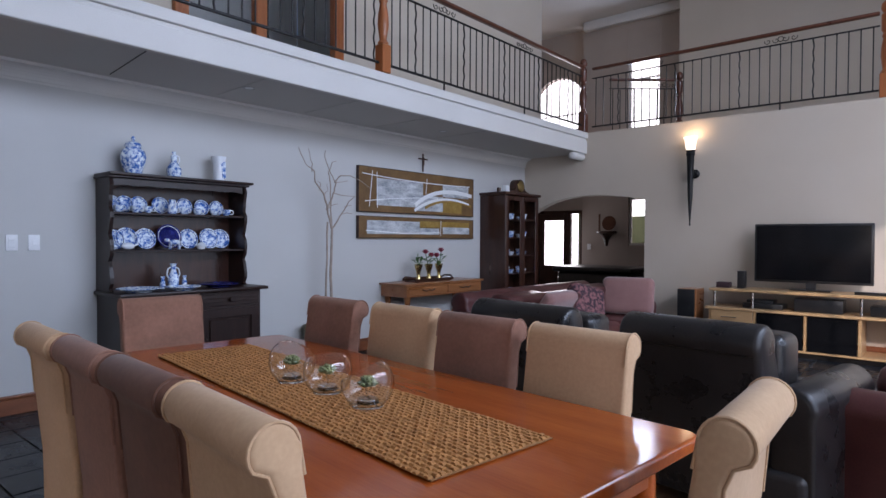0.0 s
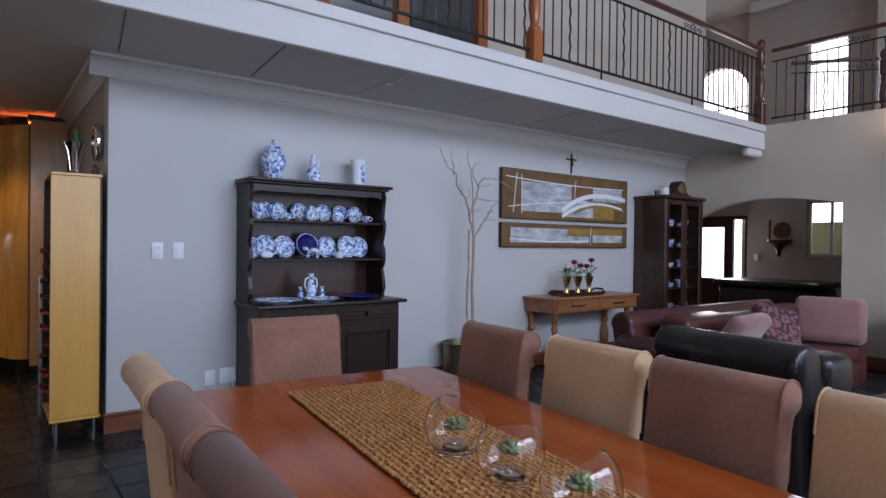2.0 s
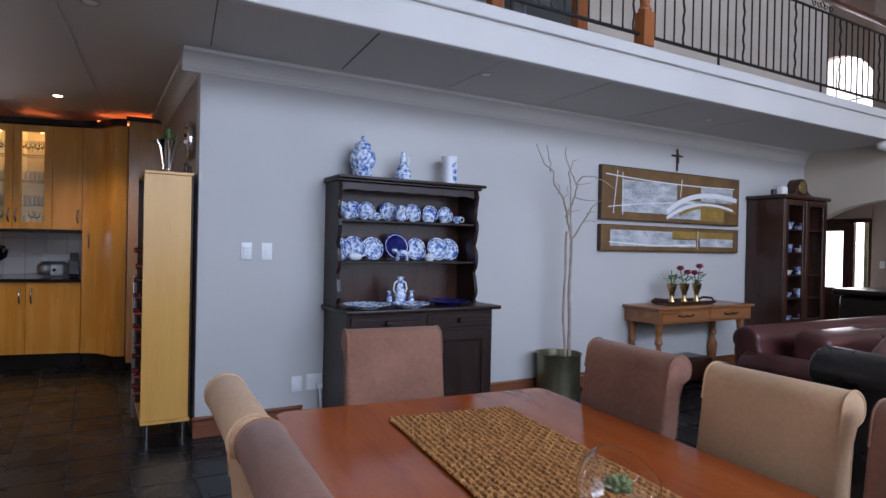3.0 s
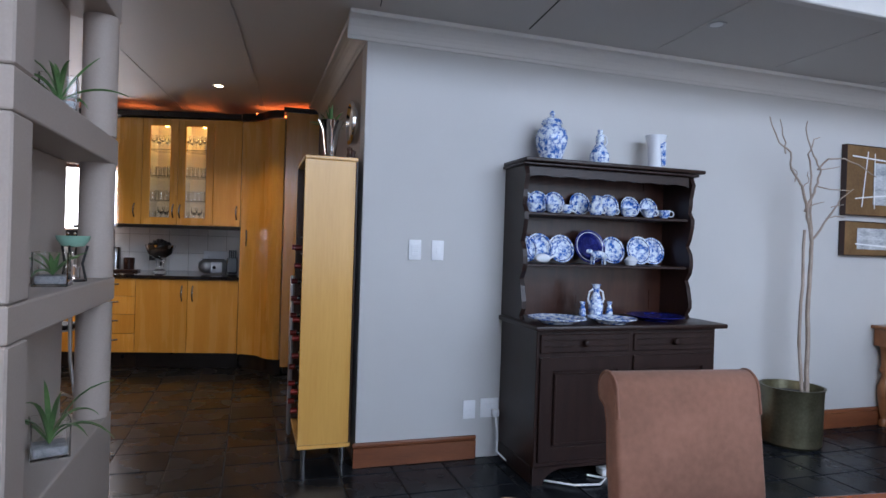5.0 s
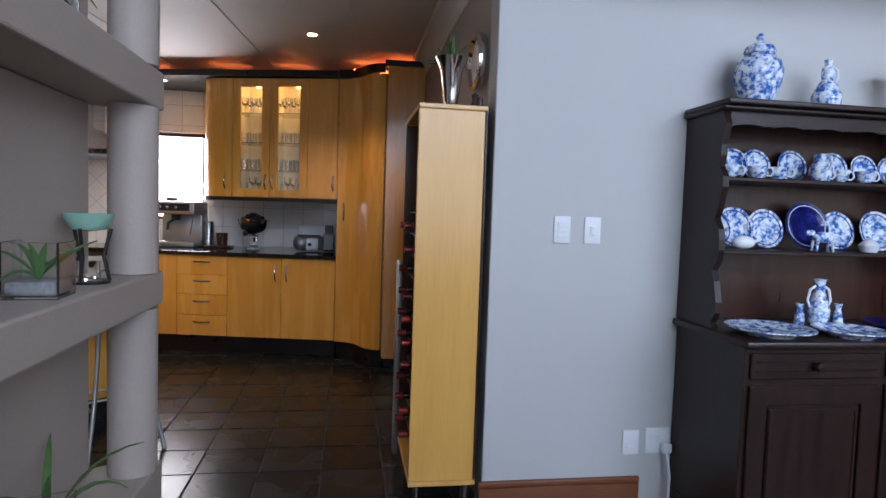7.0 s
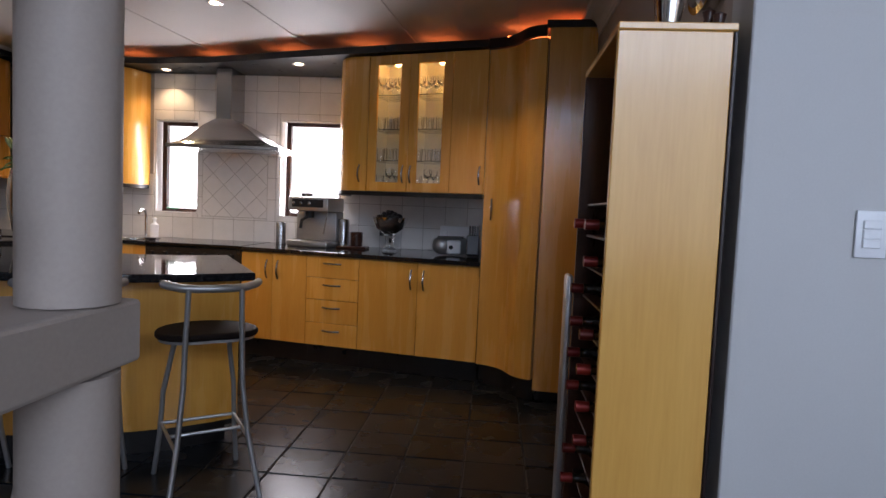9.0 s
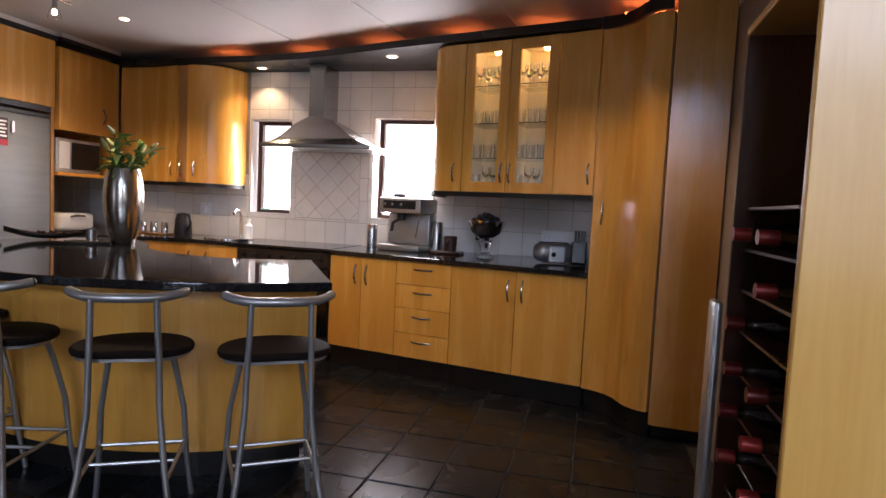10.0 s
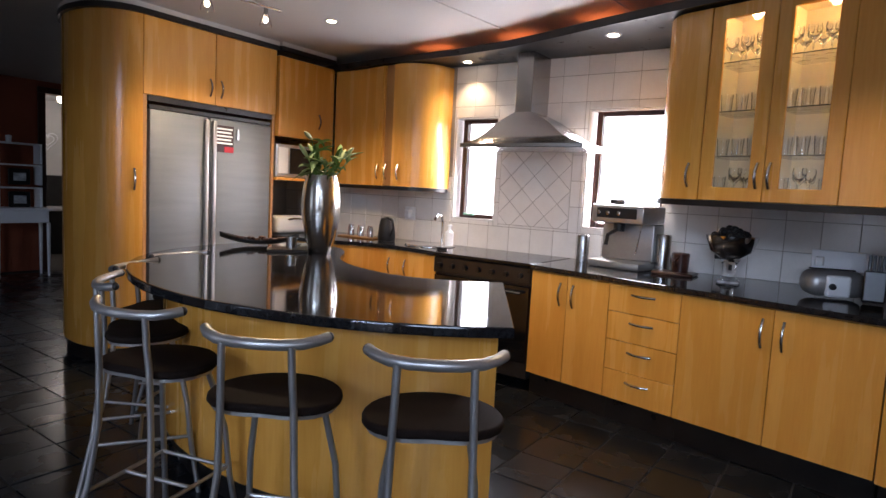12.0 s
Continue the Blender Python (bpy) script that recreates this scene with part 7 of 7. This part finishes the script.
snk = thing("kitchen_sink", "round steel sink with a chrome mixer tap", "sink", (-8.68, -2.93, CT))
Build().lathe([(0.0, 0.003), (0.17, 0.003), (0.20, 0.008), (0.21, 0.012), (0.215, 0.004), (0.215, 0.0005), (0, 0.0005)], seg=36).done("bowl", CHROME, snk)
Build().tube([(-0.18, 0, 0.01), (-0.18, 0, 0.20), (-0.16, 0, 0.25), (-0.10, 0, 0.26), (-0.06, 0, 0.22)], 0.012, 10).done("tap", CHROME, snk)
turned("soap_bottle", "white soap pump bottle by the sink", "bottle", (-8.78, -2.80, CT), [(0, 0), (0.035, 0), (0.037, 0.12), (0.015, 0.14), (0.012, 0.17), (0.02, 0.172), (0.018, 0.185), (0, 0.187)], WPLASTIC)
turned("scourer_dish", "small dark dish by the sink", "dish", (-8.48, -2.66, CT), [(0, 0), (0.04, 0), (0.05, 0.02), (0, 0.025)], BLACK)
for i in range(6):
    turned("spice_jar", "glass spice jar with a red lid on a tray", "jar", (-8.70 + 0.05 * (i % 2), -3.88 + 0.06 * i, CT + 0.012), [(0, 0), (0.026, 0), (0.026, 0.075), (0.02, 0.085), (0.022, 0.10), (0, 0.10)], CHROME if i % 2 else ROSE, 14, "spice jars")
tagged(Build().box(-8.78, -8.58, -3.94, -3.52, CT, CT + 0.011, r=0.004).done("spice_tray", MAPLE_DARK), "wooden tray under the spice jars", "tray")
b = thing("bread_bin", "white bread bin with a chrome handle under the microwave", "bread bin", (-8.36, -4.40, CT), 0)
Build().box(-0.20, 0.20, -0.12, 0.12, 0.001, 0.16, r=0.04, seg=3).done("body", WPLASTIC, b)
Build().tube([(-0.08, 0.125, 0.13), (-0.04, 0.15, 0.14), (0.04, 0.15, 0.14), (0.08, 0.125, 0.13)], 0.008, 7).done("handle", CHROME, b)
turned("sill_cup", "small clear glass on the window sill", "glass", (-9.0, -2.60, 1.181), [(0, 0), (0.03, 0), (0.036, 0.09), (0.033, 0.09), (0.027, 0.006), (0, 0.006)], GLASS)
tagged(Build().box(-9.03, -8.97, -2.80, -2.70, 1.181, 1.20, r=0.006).done("sponge", MINT), "green sponge on the window sill", "sponge")

# glassware behind the glass doors
gl = turned("drinking_glass", "clear drinking glass in the lit wall cabinet", "glass", (0, 0, 0), [(0, 0), (0.026, 0), (0.032, 0.10), (0.029, 0.10), (0.023, 0.008), (0, 0.008)], GLASS, 12, "cabinet glasses")
wg = turned("wine_goblet", "clear wine goblet in the lit wall cabinet", "glass", (0, 0, 0), [(0, 0), (0.03, 0), (0.004, 0.008), (0.004, 0.06), (0.03, 0.09), (0.034, 0.13), (0.03, 0.15), (0.028, 0.15), (0.03, 0.12), (0, 0.07)], GLASS, 12, "cabinet glasses")
first = {0: True, 1: True}
for q in (gl, wg):
    q.children[0].visible_shadow = False
MU = pose(*UL, 0, 0, 0, TURN_U)
for z in (1.4385, 1.6465, 1.8865, 2.1465):
    for k in range(8):
        a = 0.19 * LEN_U + (k + 0.5) * 0.565 * LEN_U / 8
        if abs(a - 0.470 * LEN_U) < 0.04:
            continue
        for dd in (0.12, 0.21):
            kind = 1 if z > 2.1 or (z < 1.5 and k % 2) else 0
            m = MU @ pose(a + 0.01 * (dd > 0.15), dd, z)
            src = wg if kind else gl
            if first[kind]:
                src.matrix_basis = m
                first[kind] = False
            else:
                copy_thing(src, m)
for k, a in enumerate((0.32, 0.64)):
    p = MU @ Vector((a * LEN_U, 0.15, 2.40))
    point_lamp("cabinet_bulb", p, 4.2, (1.0, 0.66, 0.20), 0.02)
    q = thing("cabinet_light", "small recessed cabinet light", "lamp")
    q.matrix_basis = MU @ pose(a * LEN_U, 0.15, 2.406)
    Build().lathe([(0, 0.0), (0.03, 0.0), (0.03, 0.014), (0, 0.014)], seg=16).done("lens", LAMPGLOW, q)


# ceiling lights
def downlight(x, y, z, lit, watts=10):
    t = thing("downlight", "small round recessed ceiling light" + (", lit" if lit else ", unlit"), "ceiling light", (x, y, z), 0, "downlights")
    Build().lathe([(0.035, 0.0), (0.05, -0.004), (0.055, 0.0), (0.035, 0.0)], seg=24).done("ring", SILVER, t)
    Build().lathe([(0, 0.0), (0.034, 0.0), (0.034, -0.003), (0, -0.003)], seg=20).done("lens", LAMPGLOW if lit else WPLASTIC, t)
    if lit:
        point_lamp("downlight_bulb", (x, y, z - 0.03), watts, WARM, 0.03, 110)


for x, y in ((-7.08, 0.05), (-7.77, -3.26), (-7.38, -1.58)):
    downlight(x, y, CEIL - 0.001, True, 26)
for x, y in ((-4.47, 0.31), (-4.40, 2.80), (-4.45, 5.4)):
    downlight(x, y, CEIL - 0.001, False)
for x, y in ((-8.47, -1.37), (-8.80, -2.72)):
    downlight(x, y, 2.451, True, 12)
tl = thing("track_light", "steel ceiling track with small glass spotlights, lit", "ceiling light", (-7.05, -3.37, CEIL))
Build().tube([(-0.30, 0.05, -0.03), (0.45, -0.04, -0.03)], 0.009, 8).tube([(0, 0.015, 0), (0, 0.015, -0.03)], 0.02, 10).done("track", STEEL, tl)
for x, y in ((-0.19, 0.035), (0.22, -0.012)):
    Build().lathe([(0, 0), (0.014, 0), (0.016, -0.04), (0.02, -0.05), (0, -0.05)], (x, y, -0.038), seg=16).done("spot", STEEL, tl)
    Build().lathe([(0.02, -0.05), (0.036, -0.085), (0.042, -0.12), (0.039, -0.12), (0.033, -0.085), (0.018, -0.052)], (x, y, -0.038), seg=16).done("shade", GLASS, tl).visible_shadow = False
    Build().ball((x, y, -0.118), 0.017, 0.017, 0.022, seg=10).done("bulb", LAMPGLOW, tl)
point_lamp("track_bulb", (-7.2, -3.3, 2.38), 55, WARM, 0.03, 150)

# fridge magnets and print
nt = thing("fridge_notice", "dark and red printed notice stuck on the fridge door", "notice", (-7.50, FY + 0.0015, 1.695))
Build().box(-0.085, 0.085, 0, 0.002, -0.10, 0.11, r=0).done("sheet", LABELDARK, nt)
Build().box(-0.085, 0.0, 0.0021, 0.004, -0.10, -0.055, r=0).done("red_block", LABELRED, nt)
for i in range(5):
    Build().box(-0.075 + 0.012 * (i % 2), 0.072, 0.0021, 0.004, -0.035 + i * 0.028, -0.022 + i * 0.028, r=0).done("print_bar", WPLASTIC, nt)
tagged(Build().box(-7.63, -7.607, FY + 0.0015, FY + 0.02, 1.70, 1.79, r=0.004).done("fridge_magnet", SILVER), "small steel magnet clip on the fridge", "magnet")

# white dresser in the passage
wd = thing("white_shelf", "white painted shelf unit with framed pictures in the passage", "shelf", (-7.74, -8.75, 0))
Build().box(-0.3, 0.36, -0.16, 0.16, 0.86, 0.89, r=0.006).done("top", WPLASTIC, wd)
Build().box(-0.26, 0.32, -0.14, 0.14, 0.70, 0.858, r=0.004).done("apron", WPLASTIC, wd)
for x in (-0.26, 0.30):
    for y in (-0.12, 0.12):
        Build().lathe([(0, 0), (0.015, 0), (0.02, 0.3), (0.025, 0.70), (0, 0.70)], (x, y, 0), seg=10).done("leg", WPLASTIC, wd)
for z in (0.891, 1.18, 1.45):
    Build().box(-0.22, 0.28, -0.14, 0.06, z + 0.24, z + 0.26, r=0.004).box(-0.22, -0.19, -0.14, 0.06, z, z + 0.24, r=0.004).box(0.25, 0.28, -0.14, 0.06, z, z + 0.24, r=0.004).done("shelf_box", WPLASTIC, wd)
for z in (0.892, 1.181):
    pf = thing("photo_frame", "small dark framed picture on the white shelf", "picture frame", (-7.72, -8.76, z))
    Build().box(-0.12, 0.12, -0.02, 0.02, 0, 0.20, r=0.01).done("frame", BLACK, pf)
    Build().box(-0.07, 0.07, 0.021, 0.024, 0.05, 0.15, r=0).done("print", PALEPAINT, pf)
tagged(Build().lathe([(0, 0), (0.03, 0), (0.035, 0.08), (0, 0.09)], (-7.62, -8.79, 1.711), seg=12).done("candle", WPLASTIC), "white candle on the white shelf", "candle")
gadget("dark_counter", "dark low cupboard in the room beyond the doorway", "cupboard", -10.2, -8.2, -11.5, -10.9, 0, 1.3, PLASTIC)
gadget("white_ledge", "white ledge in the room beyond the doorway", "ledge", -10.2, -8.2, -10.89, -10.8, 0.72, 0.80, WPLASTIC)
hh = thing("heart_ornament", "white heart-shaped ornament hanging on the far wall", "ornament", (-9.15, -11.57, 1.9))
for r in (0.16, 0.10):
    Build().tube([(r * 16 / 16 * math.sin(a) ** 3, 0.012 if r < 0.15 else 0, r / 16 * (13 * math.cos(a) - 5 * math.cos(2 * a) - 2 * math.cos(3 * a) - math.cos(4 * a))) for a in [2 * math.pi * k / 28 for k in range(29)]], 0.012, 6).done("wire_heart", WPLASTIC, hh)
# bulb and glowing ball added to brighten this room; no known lamp
point_lamp("pantry_bulb", (-8.9, -10.4, 2.4), 14, (1, 0.93, 0.82), 0.05)
tagged(Build().ball((-8.9, -10.4, 2.5), 0.06, 0.06, 0.06).tube([(-8.9, -10.4, 2.55), (-8.9, -10.4, 2.58)], 0.02, 8).done("ceiling_lamp", LAMPGLOW), "glowing ball added to brighten the room beyond the doorway", "ceiling light")

# ---- floor pieces and wall tiles ----
fl = bpy.data.objects["floor"]
TS = 0.307
X0, Y0 = -5.55, -0.074
SL = Build().box(-TS / 2 + 0.004, TS / 2 - 0.004, -TS / 2 + 0.004, TS / 2 - 0.004, -0.010, 0, r=0.003).done("slate_tile", SLATE)
sl_me = SL.data
bpy.data.objects.remove(SL)
rest_v, rest_f = [], []
rng = random.Random(3)
for i in range(-13, 29):
    for j in range(-30, 40):
        x, y = X0 + (i + 0.5) * TS, Y0 + (j + 0.5) * TS
        if x < -9.0 or x > 3.3 or y < -9.1 or y > 11.4:
            continue
        if (-3.05 < x < -0.0 and -0.4 < y < 3.2) or (x > 0.0 and y > -0.4 and y < 3.2):
            continue
        if x < -5.1 and y > 1.0 and y < 8.3:
            continue
        dz = rng.uniform(-0.0015, 0.0015)
        if (-8.3 < x < -4.2 and -2.5 < y < 0.95) or (-5.1 < x < -4.2 and 0.9 < y < 2.6):
            ob = new("slate_tile", sl_me)
            ob.parent = fl
            ob.location = (x, y, dz)
            ob.rotation_euler = (rng.uniform(-0.004, 0.004), rng.uniform(-0.004, 0.004), 0)
        else:
            k = len(rest_v)
            g = TS / 2 - 0.004
            rest_v += [(x - g, y - g, dz - 0.01), (x + g, y - g, dz - 0.01), (x + g, y + g, dz - 0.01), (x - g, y + g, dz - 0.01), (x - g + 0.003, y - g + 0.003, dz), (x + g - 0.003, y - g + 0.003, dz), (x + g - 0.003, y + g - 0.003, dz), (x - g + 0.003, y + g - 0.003, dz)]
            rest_f += [(k + 4, k + 5, k + 6, k + 7), (k, k + 1, k + 5, k + 4), (k + 1, k + 2, k + 6, k + 5), (k + 2, k + 3, k + 7, k + 6), (k + 3, k, k + 4, k + 7)]
me = bpy.data.meshes.new("slate_paving")
me.from_pydata(rest_v, [], rest_f)
me.materials.append(SLATE)
ob = new("slate_paving", me)
ob.parent = fl
ob["kind"] = "stuff"
# boards under the table
pl = Build().box(-2.0, 0.0, -0.055, 0.055, -0.006, 0.0, r=0.002).done("floor_board", OAK)
pl_me = pl.data
bpy.data.objects.remove(pl)
for j in range(31):
    for i, x in enumerate((-1.0, 1.05, 3.1)):
        ob = new("floor_board", pl_me)
        ob.parent = fl
        ob.location = (x + (j % 3) * 0.11 - 0.05, -0.3 + j * 0.113, 0.001)
structure(fl)

kwall = bpy.data.objects["wall_kitchen"]
TW = 0.2
tl_me = Build().box(0, 0.006, -TW / 2 + 0.0018, TW / 2 - 0.0018, -TW / 2 + 0.0018, TW / 2 - 0.0018, r=0.002)
t0 = tl_me.done("wall_tile", TILE)
tile_me = t0.data
bpy.data.objects.remove(t0)


def tile_at(y, z, me=None, rot=0.0):
    ob = new("wall_tile", me or tile_me)
    ob.parent = kwall
    ob.location = (-8.951, y, z)
    ob.rotation_euler = (rot, 0, 0)


DIA = (-2.43, -1.80, 1.13, 1.73)
for i in range(28):
    for j in range(8):
        y, z = -5.02 + i * TW, 1.008 + j * TW
        y0, y1, z0, z1 = y - TW / 2, y + TW / 2, z - TW / 2, z + TW / 2
        if y > 0.24 or (y > -0.9 and z > 1.5) or (y < -3.0 and z > 1.5):
            continue
        cells = [(y0, y1, z0, z1)]
        for a, c, d, e in [*KW, DIA]:
            nxt = []
            for p, q, r, s in cells:
                if q <= a or p >= c or s <= d or r >= e:
                    nxt.append((p, q, r, s))
                    continue
                if p < a:
                    nxt.append((p, a, r, s))
                if q > c:
                    nxt.append((c, q, r, s))
                if r < d:
                    nxt.append((max(p, a), min(q, c), r, d))
                if s > e:
                    nxt.append((max(p, a), min(q, c), e, s))
            cells = nxt
        for p, q, r, s in cells:
            s = min(s, 2.45)
            if q - p < 0.012 or s - r < 0.012:
                continue
            if abs(q - p - TW) < 1e-6 and abs(s - r - TW) < 1e-6:
                tile_at(y, z)
            else:
                o = Build().box(0, 0.006, p + 0.0018, q - 0.0018, r + 0.0018, s - 0.0018, r=0.002).done("wall_tile", TILE, kwall)
                o.location = (-8.951, 0, 0)
# diamond panel behind the hob
cy, cz = (DIA[0] + DIA[1]) / 2, (DIA[2] + DIA[3]) / 2
side_ = 0.15
for i in range(-4, 5):
    for j in range(-4, 5):
        y, z = cy + (i - j) * side_ / math.sqrt(2), cz + (i + j) * side_ / math.sqrt(2)
        pts = [(y, z - side_ / math.sqrt(2) + 0.003), (y + side_ / math.sqrt(2) - 0.003, z), (y, z + side_ / math.sqrt(2) - 0.003), (y - side_ / math.sqrt(2) + 0.003, z)]
        for ax_, lim, keep in ((0, DIA[0] + 0.002, 1), (0, DIA[1] - 0.002, -1), (1, DIA[2] + 0.002, 1), (1, DIA[3] - 0.002, -1)):
            out = []
            for p, q in zip(pts, pts[1:] + pts[:1]):
                ip, iq = (p[ax_] - lim) * keep >= 0, (q[ax_] - lim) * keep >= 0
                if ip:
                    out.append(p)
                if ip != iq:
                    out.append(mix(p, q, (lim - p[ax_]) / (q[ax_] - p[ax_])))
            pts = out
            if len(pts) < 3:
                break
        if len(pts) >= 3 and abs(sum(p[0] * q[1] - q[0] * p[1] for p, q in zip(pts, pts[1:] + pts[:1]))) > 0.0006:
            o = Build().prism(pts, 0, 0.006, EAST).done("wall_tile", TILE, kwall)
            o.location = (-8.951, 0, 0)
# smooth render of the tile reveal round the windows
for (y0, y1, z0, z1) in KW:
    structure(Build().box(-9.08, -8.951, y0, y0 + 0.012, z0, z1, r=0.001).box(-9.08, -8.951, y1 - 0.012, y1, z0, z1, r=0.001).box(-9.08, -8.944, y0 + 0.012, y1 - 0.012, z0, z0 + 0.012, r=0.001).box(-9.08, -8.951, y0 + 0.012, y1 - 0.012, z1 - 0.012, z1, r=0.001).done("window_reveal", TILE), "white glazed tile lining of the window opening", "trim")
